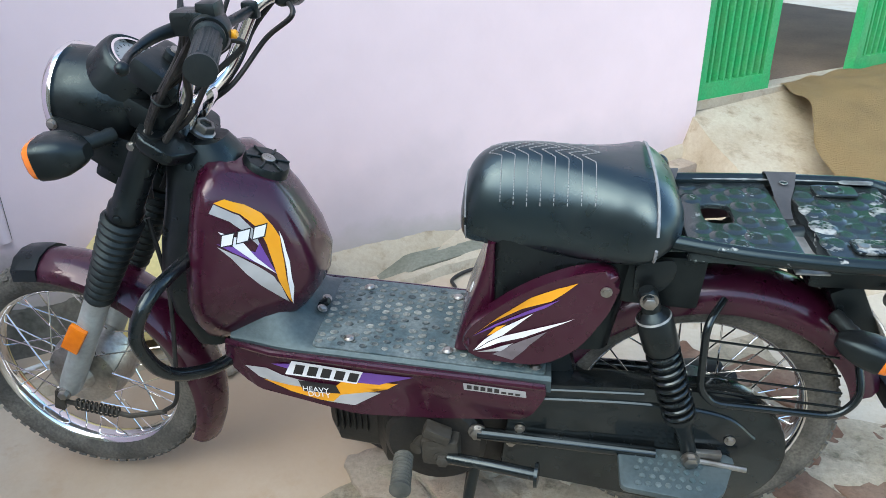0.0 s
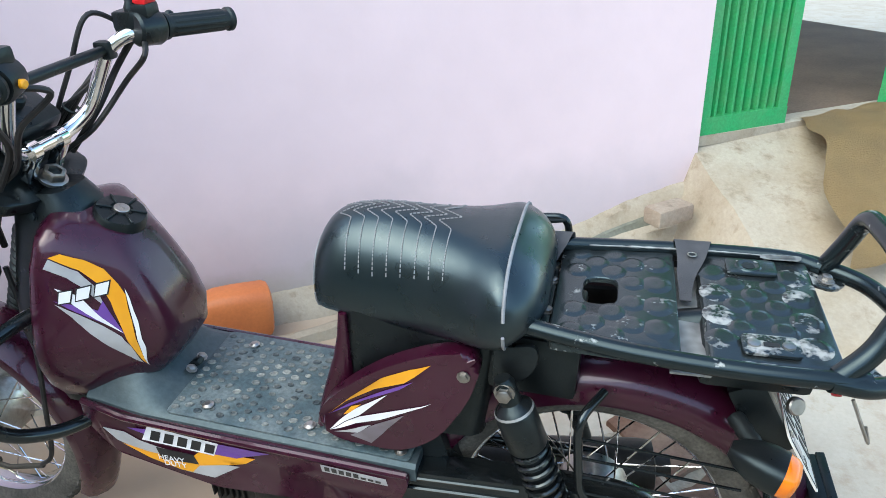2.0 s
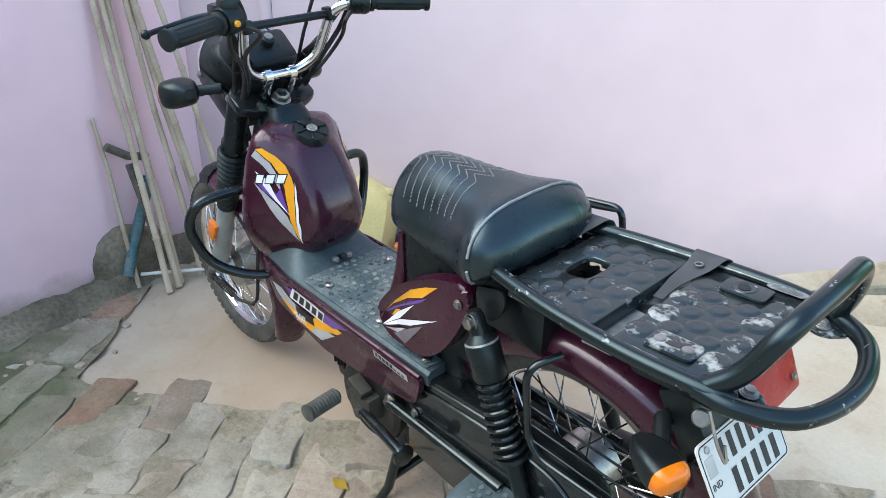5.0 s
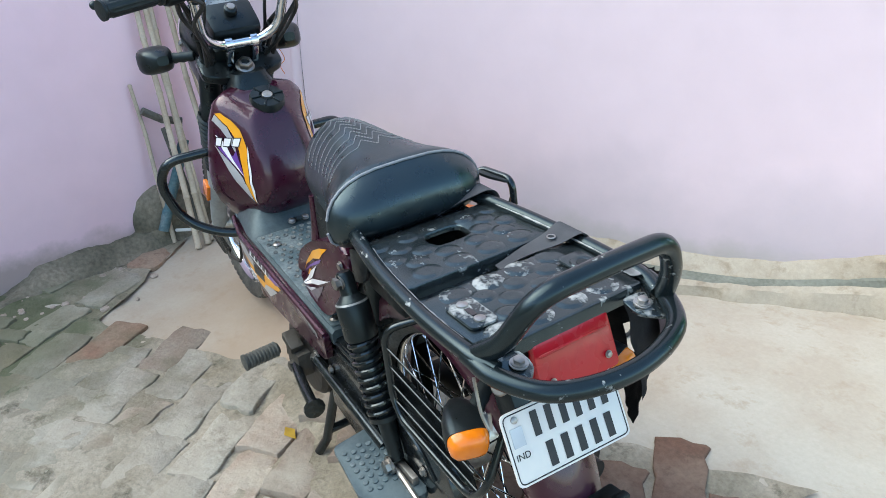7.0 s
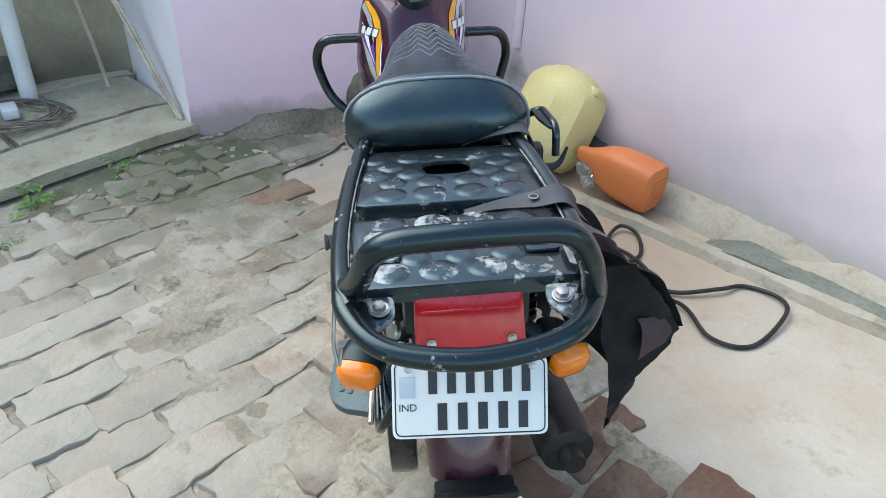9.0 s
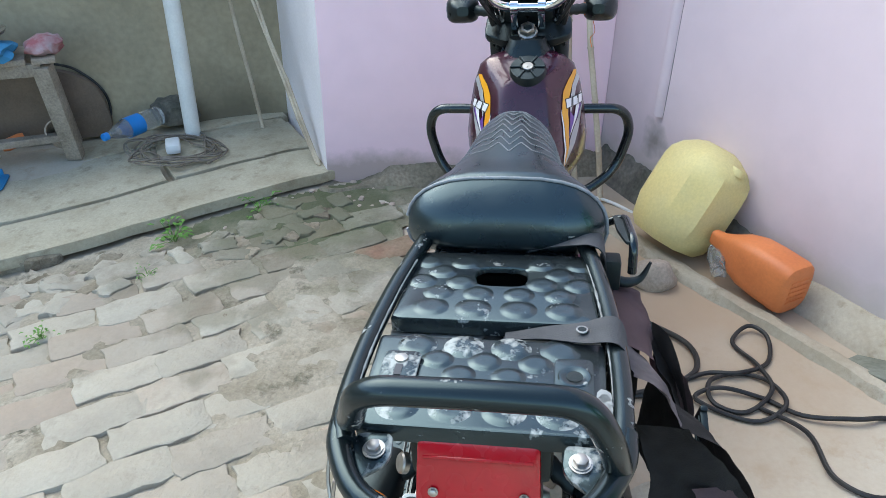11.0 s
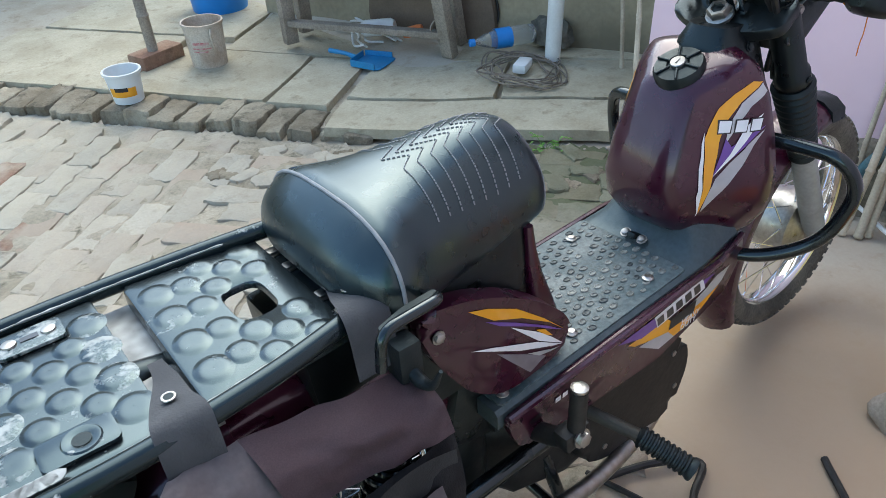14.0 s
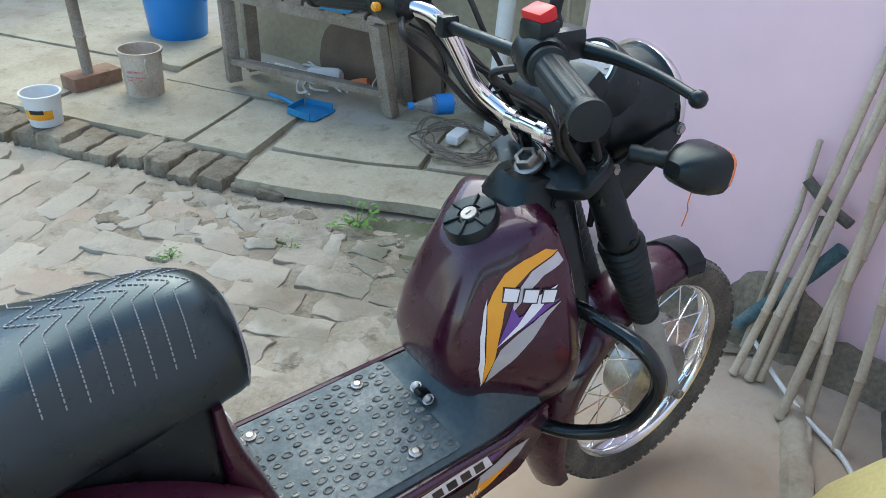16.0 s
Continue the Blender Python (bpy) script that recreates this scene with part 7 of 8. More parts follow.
def cloth_sheet(point, nx, nz, seed, thick, fold=0.012):
    """A soft sheet: point(u, v) gives its rest shape, folds are laid over it."""
    bm = bmesh.new()
    rows = []
    for j in range(nz + 1):
        row = []
        for i in range(nx + 1):
            u, v = i / nx, j / nz
            p = point(u, v)
            k = fold * (noise.noise(V(u * 2.6 + seed, v * 2.2, 0.3)) + 0.5 * noise.noise(V(u * 6, v * 5 + seed, 2.0)))
            row.append(bm.verts.new(p + V(0.2 * k, k, 0.3 * k)))
        rows.append(row)
    for a, b in zip(rows, rows[1:]):
        for k in range(nx):
            bm.faces.new((a[k], a[k + 1], b[k + 1], b[k]))
    bmesh.ops.solidify(bm, geom=bm.faces[:], thickness=thick)
    return bm


def bezier(a, b, c, d, t):
    a, b, c, d = Vector(a), Vector(b), Vector(c), Vector(d)
    return a * (1 - t) ** 3 + b * 3 * t * (1 - t) ** 2 + c * 3 * t * t * (1 - t) + d * t ** 3


# lid, body, rear gusset, open black mouth and grey pocket
def drape(a, b, c, d, bulge):
    """A patch hung between four corners: front and rear of the upper edge, then of the lower edge."""
    a, b, c, d = Vector(a), Vector(b), Vector(c), Vector(d)
    return lambda u, v: a.lerp(b, u).lerp(c.lerp(d, u), v) + V(0, bulge * math.sin(v * math.pi), 0.6 * bulge * math.sin(v * math.pi))


part("bag_lid", cloth_sheet(drape((-0.094, 0.150, 0.660), (0.105, 0.153, 0.696), (-0.100, 0.208, 0.602), (0.086, 0.204, 0.618), 0.014), 24, 22, 1.0, 0.004, 0.009), CLOTH, bag)
# the side's paler grey partly stands in for light reflected off the cloth
part("bag_side", cloth_sheet(drape((0.103, 0.153, 0.696), (0.172, 0.160, 0.700), (0.084, 0.204, 0.616), (0.238, 0.208, 0.690), 0.010), 14, 18, 3.0, 0.004, 0.007), CLOTHGREY, bag, "grey cloth side, paled by reflected light in its colour")
part("bag_skirt", cloth_sheet(drape((0.080, 0.206, 0.614), (0.240, 0.210, 0.692), (0.110, 0.275, 0.490), (0.200, 0.306, 0.550), 0.012), 16, 18, 4.0, 0.004, 0.010), CLOTHDARK, bag, "black flared mouth of the bag")
part("bag_body", cloth_sheet(drape((-0.102, 0.200, 0.600), (0.115, 0.232, 0.600), (-0.085, 0.205, 0.375), (0.150, 0.262, 0.395), 0.022), 22, 18, 5.0, 0.005, 0.011), CLOTHDARK, bag, "black cloth bag body")
part("bag_front", cloth_sheet(lambda u, v: V(-0.098 - 0.004 * u, 0.145 + 0.060 * u, 0.650 - 0.27 * v - 0.045 * u), 8, 14, 6.5, 0.004), CLOTHDARK, bag)
part("bag_pocket", cloth_sheet(drape((-0.062, 0.232, 0.566), (0.058, 0.248, 0.600), (-0.070, 0.248, 0.452), (0.060, 0.262, 0.490), 0.006), 12, 12, 8.0, 0.004, 0.005), CLOTHGREY, bag, "grey cloth pocket")
part("bag_gusset", cloth_sheet(drape((0.240, 0.209, 0.690), (0.212, 0.158, 0.668), (0.199, 0.305, 0.545), (0.248, 0.200, 0.455), 0.008), 16, 20, 12.0, 0.004, 0.013), CLOTHDARK, bag)
part("bag_tail", cloth_sheet(drape((0.150, 0.290, 0.500), (0.246, 0.202, 0.470), (0.150, 0.262, 0.390), (0.225, 0.200, 0.385), 0.006), 12, 10, 15.0, 0.004, 0.010), CLOTHDARK, bag)
part("bag_patch", cloth_sheet(drape((0.210, 0.272, 0.580), (0.236, 0.226, 0.600), (0.208, 0.288, 0.535), (0.244, 0.232, 0.535), 0.006), 8, 8, 17.0, 0.003, 0.004), CLOTH, bag, "purple-grey cloth patch")
part("bag_band", cloth_sheet(lambda u, v: bezier((-0.092, 0.219, 0.590 - 0.045 * u), (0.00, 0.232, 0.640 - 0.055 * u), (0.085 - 0.03 * u, 0.244, 0.640 - 0.04 * u), (0.098 - 0.045 * u, 0.268, 0.450), v), 6, 26, 14.0, 0.003, 0.003), STRAP, bag, "dark webbing band")
BUCKLE = Matrix.Translation((0.078, 0.268, 0.540)) @ Matrix.Rotation(radians(28), 4, "Y")
for k in range(4):
    bm = bmesh.new()
    box(bm, (0.040, 0.010, 0.007), (0, 0, 0), BUCKLE @ Matrix.Translation((0, 0, 0.022 - 0.014 * k)), 0.003)
    part("buckle_bar", bm, BLACK, bag, "black plastic buckle bar")
for x in (-0.019, 0.019):
    bm = bmesh.new()
    box(bm, (0.008, 0.010, 0.060), (0, 0, 0), BUCKLE @ Matrix.Translation((x, 0, 0)), 0.003)
    part("buckle_side", bm, BLACK, bag)


def strap(pts, w0, w1, name="strap"):
    """A flat webbing strap that widens from its knot to the rail."""
    bm = bmesh.new()
    p = spline(pts, 6)
    rings = []
    for i, c in enumerate(p):
        d = (p[min(i + 1, len(p) - 1)] - p[max(i - 1, 0)]).normalized()
        side = V(1, 0, 0)
        side = (side - d * side.dot(d)).normalized()
        nn = d.cross(side)
        w = w0 + (w1 - w0) * smooth01(i / len(p) * 1.5)
        rings.append([c + side * w, c + nn * 0.0025 + side * w * 0.9, c + nn * (0.0025 + 0.002 * math.sin(i * 0.9)) - side * w * 0.1, c + nn * 0.0025 - side * w * 0.9, c - side * w])
    loft(bm, rings)
    return part(name, bm, STRAP, bag, "slate-grey webbing strap")


strap([(-0.070, 0.035, 0.724), (-0.066, 0.062, 0.736), (-0.060, 0.094, 0.747), (-0.058, 0.120, 0.751), (-0.056, 0.138, 0.735), (-0.056, 0.146, 0.675)], 0.012, 0.026)
strap([(0.128, 0.015, 0.714), (0.130, 0.06, 0.724), (0.138, 0.105, 0.733), (0.141, 0.140, 0.741), (0.143, 0.156, 0.718), (0.143, 0.160, 0.668)], 0.008, 0.027)
for x, y, z in ((-0.061, 0.092, 0.7505), (0.139, 0.104, 0.737)):
    bm = bmesh.new()
    lathe(bm, [(0.0045, 0), (0.005, 0.001), (0.0068, 0.0009), (0.0072, 0)], Matrix.Translation((x, y, z)), 18, False)
    part("eyelet", bm, STEEL, bag)
    part("eyelet_hole", lathe(bmesh.new(), [(0.0047, 0.0002), (0.0047, 0.0006), (0.001, 0.0006)], Matrix.Translation((x, y, z)), 14), RUBBER, bag)

# ---- loose things round the yard ----
def on_ground(x, y, dz=0.0):
    return V(x, y, ground_z(x, y) + dz)


def bamboo(name, line, r, label, group="bamboo poles leaning in the corner"):
    """A jointed pole along a gently bent line from its foot to its tip."""
    line = [Vector(p) for p in line]
    length = sum((b - a).length for a, b in zip(line, line[1:]))
    rnd = random.Random(int(abs(line[0].x * 1000) + abs(line[-1].y * 777)))
    n = max(3, int(length / 0.17))
    way = spline(line, 40)
    bm = bmesh.new()
    pts, rad = [], []
    for i in range(n + 1):
        t = i / n
        u = min(len(way) - 2, int(t * (len(way) - 1)))
        c = way[u].lerp(way[u + 1], t * (len(way) - 1) - u) + V(rnd.uniform(-0.004, 0.004), rnd.uniform(-0.004, 0.004), 0)
        d = (way[u + 1] - way[u]).normalized()
        k = r * (1 - 0.25 * t)
        pts += [c - d * 0.006, c, c + d * 0.006]
        rad += [k, k * 1.22, k]
    tube(bm, pts, rad, 10)
    return tagged(ob_from(name, bm, BAMBOO), label, "bamboo pole", group)


poles = [((-1.680, -0.015), (-1.862, -0.030, 0.95), (-1.868, -0.055, 1.75), 0.0110), ((-1.684, 0.023), (-1.868, 0.010, 0.98), (-1.877, -0.015, 1.80), 0.0120), ((-1.705, 0.040), (-1.860, -0.008, 0.98), (-1.870, -0.045, 1.70), 0.0105),
         ((-1.667, 0.189), (-1.767, 0.050, 1.05), (-1.860, -0.080, 2.00), 0.0115), ((-1.618, 0.156), (-1.862, 0.090, 0.95), (-1.893, 0.070, 1.70), 0.0118), ((-1.705, 0.120), (-1.850, 0.070, 0.90), (-1.890, 0.045, 1.60), 0.0105),
         ((-1.640, 0.285), (-1.750, 0.130, 0.95), (-1.862, -0.010, 1.80), 0.0110)]
for (fx, fy), mid, tip, r in poles:
    bamboo("bamboo_pole", [on_ground(fx, fy, 0.010), mid, tip], r, "dry greyish yellow bamboo pole leaning on the pink wall")
bamboo("bamboo_pole", [on_ground(-1.80, -0.075, 0.008), (-1.835, -0.085, 0.35), (-1.858, -0.10, 0.62)], 0.0085, "short thin bamboo pole leaning on the pink wall")

# dark wooden stick with a knob, and an old stone block behind the poles
bm = bmesh.new()
tube(bm, spline([(-1.80, 0.03, 0.09), (-1.815, 0.0, 0.30), (-1.840, -0.02, 0.46)], 6), 0.013, 8)
tube(bm, [(-1.835, 0.045, 0.475), (-1.840, -0.02, 0.49), (-1.830, -0.085, 0.535)], 0.014, 8)
tagged(ob_from("wooden_club", bm, DRAIN), "dark wooden handle leaning on the pink wall", "stick")
TEAL = mat("faded_teal_paint", (0.055, 0.13, 0.15), 0.6, 0, (0.20, 0.24, 0.23), 22, 0.75, fine=0.2, bump=0.2)
bm = bmesh.new()
tube(bm, spline([(-1.795, -0.105, 0.085), (-1.82, -0.055, 0.19), (-1.84, 0.0, 0.30), (-1.855, 0.044, 0.40)], 6), 0.019, 12)
tagged(ob_from("painted_stick", bm, TEAL), "thick stick with flaking teal paint behind the poles", "stick")
bm = bmesh.new()
bmesh.ops.create_icosphere(bm, subdivisions=3, radius=1.0)
for v in bm.verts:
    k = 1 + 0.18 * noise.noise(v.co * 1.7)
    v.co = V(v.co.x * 0.07 * k, v.co.y * 0.15 * k, v.co.z * 0.13 * k) + V(-1.885, -0.06, 0.11)
tagged(ob_from("stone_block", bm, MUD), "weathered cement hump against the pink wall", "stone")
bm = bmesh.new()
tube(bm, spline([(-1.80, -0.06, 0.075), (-1.70, 0.085, 0.08), (-1.655, 0.20, 0.07), (-1.625, 0.31, 0.06), (-1.56, 0.40, 0.05)], 8), 0.0062, 8)
tagged(ob_from("plastic_pipe", bm, PVC), "thin white plastic pipe lying by the wall", "pipe")

# yellow jerrycan tipped against the wall
def jerrycan():
    bm = bmesh.new()
    rings = []
    for t, k in ((0.0, 0.74), (0.03, 0.90), (0.10, 1.0), (0.22, 1.0), (0.27, 0.985), (0.30, 0.94), (0.335, 0.76), (0.36, 0.50), (0.372, 0.30)):
        ring = []
        for i in range(8):
            ang = 2 * math.pi * (i + 0.5) / 8
            ring.append(V(0.17 * k * math.copysign(abs(math.cos(ang)) ** 0.8, math.cos(ang)), 0.145 * k * math.copysign(abs(math.sin(ang)) ** 0.8, math.sin(ang)), t))
        rings.append(ring)
    loft(bm, rings)
    bmesh.ops.bevel(bm, geom=[e for e in bm.edges if e.calc_face_angle(0) > 0.5], offset=0.012, segments=2, affect="EDGES")
    return bm


can = tagged(root("jerrycan", Matrix.Translation((-1.335, 0.517, 0.205)) @ Matrix.Diagonal((0.90, 0.90, 0.90, 1)) @ Matrix.Rotation(radians(28), 4, "Z") @ Matrix.Rotation(radians(-28), 4, "X") @ Matrix.Translation((0, 0, -0.14))), "faded yellow plastic jerrycan leaning on the wall", "jerrycan")
part("can_body", jerrycan(), CANYELLOW, can)
bm = bmesh.new()
lathe(bm, [(0.028, 0), (0.028, 0.02), (0.024, 0.025)], Matrix.Translation((0.12, 0, 0.315)))
part("can_cap", bm, CANYELLOW, can)

# orange bottle lying on the ledge
jug = tagged(root("orange_bottle", to_axis((-0.93, 0.765, 0.165), (-0.80, -0.57, 0.06))), "orange plastic bottle lying on the ledge, neck down", "bottle")
bm = bmesh.new()
rings = []
for h, k in ((-0.0, 0.78), (0.006, 0.93), (0.02, 1.0), (0.10, 1.0), (0.155, 0.96), (0.20, 0.80), (0.24, 0.52), (0.275, 0.33), (0.305, 0.28)):
    rings.append([V(0.062 * k * math.copysign(abs(math.cos(a)) ** 0.55, math.cos(a)), 0.078 * k * math.copysign(abs(math.sin(a)) ** 0.55, math.sin(a)), h) for a in [2 * math.pi * i / 24 for i in range(24)]])
loft(bm, rings)
part("bottle_body", bm, ORANGE, jug)
bm = bmesh.new()
for i in range(5):
    box(bm, (0.07, 0.006, 0.004), (0, -0.032 + 0.016 * i, -0.001), None, 0.001)
part("base_ribs", bm, ORANGE, jug)
bm = bmesh.new()
bmesh.ops.create_icosphere(bm, subdivisions=3, radius=0.06)
for v in bm.verts:
    v.co = V(v.co.x * 1.1, v.co.y * 0.45, v.co.z * 0.6) * (1 + 0.5 * noise.noise(v.co * 26)) + V(-1.115, 0.60, 0.13)
tagged(ob_from("plastic_bag", bm, CLEAR), "crumpled clear plastic bag by the bottle neck", "plastic bag")

bm = bmesh.new()
bmesh.ops.create_icosphere(bm, subdivisions=3, radius=1.0)
for v in bm.verts:
    k = 1 + 0.22 * noise.noise(v.co * 1.3 + V(3, 1, 0))
    v.co = V(v.co.x * 0.054 * k, v.co.y * 0.066 * k, max(v.co.z, -0.5) * 0.055 * k) + V(-1.085, 0.415, ground_z(-1.085, 0.415) + 0.027)
tagged(ob_from("rock", bm, STONE), "smooth brown rock on the cement floor", "rock")

# black cable lying in loops
bm = bmesh.new()
loops = [(-0.50, 0.10), (-0.62, 0.15), (-0.70, 0.21), (-0.62, 0.25), (-0.56, 0.31), (-0.60, 0.40), (-0.68, 0.48), (-0.78, 0.47), (-0.89, 0.355)]
tube(bm, spline([on_ground(x, y, 0.007 + 0.006 * (i % 2)) for i, (x, y) in enumerate(loops)], 8), 0.0075, 8)
tagged(ob_from("black_cable", bm, CABLE), "thick black cable end lying on the floor", "cable", "cable lengths on the floor")
bm = bmesh.new()
loops = [(-0.52, 0.08), (-0.55, 0.22), (-0.55, 0.30), (-0.62, 0.42), (-0.66, 0.50), (-0.66, 0.58), (-0.72, 0.66), (-0.82, 0.68), (-0.86, 0.64), (-0.80, 0.59), (-0.70, 0.63), (-0.60, 0.64), (-0.53, 0.57), (-0.55, 0.50), (-0.62, 0.50),
         (-0.67, 0.57), (-0.64, 0.64), (-0.55, 0.66), (-0.50, 0.58), (-0.56, 0.46), (-0.60, 0.52), (-0.58, 0.62), (-0.52, 0.69), (-0.51, 0.80), (-0.53, 0.88), (-0.47, 0.94), (-0.39, 0.92), (-0.29, 0.79), (-0.33, 0.70), (-0.46, 0.68), (-0.55, 0.60)]
tube(bm, spline([on_ground(x, y, 0.007 + 0.006 * (i % 3)) for i, (x, y) in enumerate(loops)], 7), 0.0058, 8)
tagged(ob_from("black_cable", bm, CABLE), "thick black cable lying in tangled loops", "cable", "cable lengths on the floor")

# painted drain pipe down the wall, open at its foot
spout = tagged(root("wall_pipe", Matrix()), "pink painted drain pipe ending above the floor", "pipe")
bm = bmesh.new()
lathe(bm, [(0.021, 0), (0.021, 2.0), (0.016, 2.0), (0.016, 0)], to_axis(along(-0.040, 0.001, 0.38), along(0.0, 0.001, 2.38) - along(-0.040, 0.001, 0.38)), 24, False)
part("pipe_run", bm, PINK, spout)
bm = bmesh.new()
tube(bm, spline([along(-0.0185 + 0.0015 * math.sin(2.3 * k) + 0.041 * k / 12, 0.0005, 0.38 + 0.16 * k) for k in range(13)], 3), [0.0009 * (0.45 + 0.55 * abs(math.sin(1.3 * k))) for k in range(37)], 6)
part("pipe_gap", bm, DRAIN, spout, "dark open joint beside the pipe")

# sacking on the ramp
bm = bmesh.new()
n = 26
rings = []
for i in range(n + 1):
    row = []
    for j in range(n + 1):
        u, v = i / n, j / n
        x, y = 0.66 + 0.62 * u + 0.05 * noise.noise(V(v * 4, 1, 0)), 1.05 + 0.85 * v + 0.45 * u + 0.05 * noise.noise(V(u * 4, 2, 0))
        w = (x - 0.29) * 0.0
        zz = 0.20 + 0.27 * smooth01((y - 0.75 - 0.45 * (x - 0.6)) / 0.9)
        row.append(bm.verts.new((x, y, zz + 0.02 + 0.022 * noise.noise(V(x * 7, y * 7, 0)))))
    rings.append(row)
for a, b in zip(rings, rings[1:]):
    for k in range(n):
        bm.faces.new((a[k], a[k + 1], b[k + 1], b[k]))
bmesh.ops.solidify(bm, geom=bm.faces[:], thickness=0.008)
tagged(ob_from("sacking", bm, SACK), "old tan jute sacking spread on the ramp", "sacking")

# ---- the recess: bench, bottle, dustpan, pipes ----
bench = tagged(root("bench", Matrix()), "weathered grey wooden bench with cloth on it", "bench")
def slat_box(name, p, q, w, h, mt=WOOD, parent=bench):
    p, q = Vector(p), Vector(q)
    d = q - p
    bm = bmesh.new()
    turn = d.to_track_quat("X", "Z").to_matrix().to_4x4()
    box(bm, (d.length, w, h), (p + q) / 2, turn, 0.005)
    return part(name, bm, mt, parent)


legs = [((-1.79, -1.92), (-1.70, -1.90)), ((-1.33, -2.60), (-1.33, -2.62)), ((-1.93, -2.02), (-1.86, -2.02)), ((-1.47, -2.70), (-1.47, -2.72))]
for (fx, fy), (tx, ty) in legs:
    slat_box("leg", (fx, fy, 0.01), (tx, ty, 0.43), 0.065, 0.05)
slat_box("rail", (-1.77, -1.93, 0.11), (-1.33, -2.60, 0.11), 0.05, 0.03)
slat_box("rail", (-1.70, -1.90, 0.415), (-1.33, -2.62, 0.415), 0.03, 0.05)
slat_box("rail", (-1.86, -2.02, 0.415), (-1.47, -2.72, 0.415), 0.03, 0.05)
for k in range(9):
    t = k / 8
    p = V(-1.70, -1.88, 0.452).lerp(V(-1.32, -2.64, 0.452), t)
    slat_box("plank", p + V(0.02, 0.01, 0), p + V(-0.17, -0.12, 0), 0.085, 0.022)


def rag(name, at, size, mt, label, seed):
    bm = bmesh.new()
    bmesh.ops.create_icosphere(bm, subdivisions=3, radius=1.0)
    for v in bm.verts:
        k = 1 + 0.30 * noise.noise(v.co * 2.1 + V(seed, 0, 0))
        v.co = V(v.co.x * size[0] * k, v.co.y * size[1] * k, max(v.co.z, -0.6) * size[2] * k) + Vector(at)
    return tagged(ob_from(name, bm, mt), label, "cloth")


rag("blue_cloth", (-1.63, -2.12, 0.49), (0.12, 0.17, 0.05), BLUECLOTH, "crumpled blue cloth lying on the bench", 3)
rag("folded_cloth", (-1.76, -1.91, 0.492), (0.085, 0.06, 0.045), REDCLOTH, "red and white cloth at the end of the bench", 8)
bm = bmesh.new()
lathe(bm, [(0.0, 0.012), (0.10, 0.010), (0.13, 0.018), (0.135, 0.03), (0.13, 0.03), (0.10, 0.016), (0.0, 0.016)], Matrix.Translation((-1.64, -2.13, 0.535)), 28, False)
tagged(ob_from("steel_tray", bm, STEEL), "dark round metal tray on the blue cloth", "tray")
# dark brown board standing behind the bench
bm = bmesh.new()
prism(bm, soft_outline([(-0.36, 0), (0.36, 0), (0.33, 0.22), (0.2, 0.31), (-0.2, 0.31), (-0.33, 0.23)], 0.08, 4), 0.04, lambda u, v, w: V(-1.90, -2.20, 0.02) + V(0.42, -0.9, 0) * u + V(0, 0, v) + V(-0.9, -0.42, 0) * w, 0.006)
tagged(ob_from("brown_board", bm, BROWNBOARD), "dark brown board standing behind the bench", "stone slab")
bm = bmesh.new()
prism(bm, soft_outline([(-0.09, 0), (0.09, 0), (0.085, 0.4), (-0.085, 0.4)], 0.03, 2), 0.12, lambda u, v, w: V(-1.74, -2.92, -0.04) + V(0.42, -0.9, 0) * u + V(0, 0, v) + V(-0.9, -0.42, 0) * w, 0.02)
tagged(ob_from("cement_block", bm, CHANNEL), "pale grey-green plastered block behind the bench", "block")

# drain pipe
pipe = tagged(root("drain_pipe", Matrix()), "grey white plastic drain pipe standing on the slab", "pipe")
bm = bmesh.new()
tube(bm, [(-2.02, -1.49, 0.05), (-2.06, -1.50, 1.4), (-2.08, -1.50, 2.9)], 0.034, 16)
part("pipe_run", bm, PVC, pipe)
for a, b, r in ((V(-2.157, -1.215, 0.055), V(-2.235, -1.43, 1.35), 0.009), (V(-1.790, -0.850, 0.06), V(-2.29, -1.31, 0.80), 0.008), (V(-1.775, -0.835, 0.06), V(-2.25, -1.27, 0.78), 0.007)):
    bamboo("bamboo_pole", [a, a.lerp(b, 0.5) + V(0.01, 0, 0), b], r, "thin pale stick leaning in the recess", "thin sticks in the recess")

# bottle lying on the slab
btl = tagged(root("soda_bottle", to_axis((-2.07, -1.66, 0.115), (0.93, -0.35, -0.02))), "clear plastic soda bottle with a blue label lying down", "bottle")
bm = bmesh.new()
lathe(bm, [(0.03, 0), (0.042, 0.01), (0.044, 0.05), (0.043, 0.16), (0.042, 0.19), (0.026, 0.245), (0.014, 0.275), (0.014, 0.29)], None, 20)
part("bottle_body", bm, CLEAR, btl)
bm = bmesh.new()
lathe(bm, [(0.0448, 0.115), (0.0448, 0.190)], None, 20, False)
part("bottle_label", bm, BLUE, btl)
bm = bmesh.new()
box(bm, (0.035, 0.03, 0.002), (0.0, 0, 0), None, 0)
for v in bm.verts:
    v.co = V(-0.0463 + v.co.z, v.co.y, v.co.x + 0.155)
part("label_patch", bm, REDSWITCH, btl)
bm = bmesh.new()
lathe(bm, [(0.017, 0.285), (0.017, 0.305), (0.015, 0.308)], None, 14)
part("bottle_cap", bm, BLUE, btl)

# dustpan
pan = tagged(root("dustpan", Matrix.Translation((-1.51, -2.15, slab_top(1.2) + 0.005)) @ Matrix.Rotation(radians(118), 4, "Z") @ Matrix.Scale(0.86, 4)), "bright blue plastic dustpan lying on the slab", "dustpan")
bm = bmesh.new()
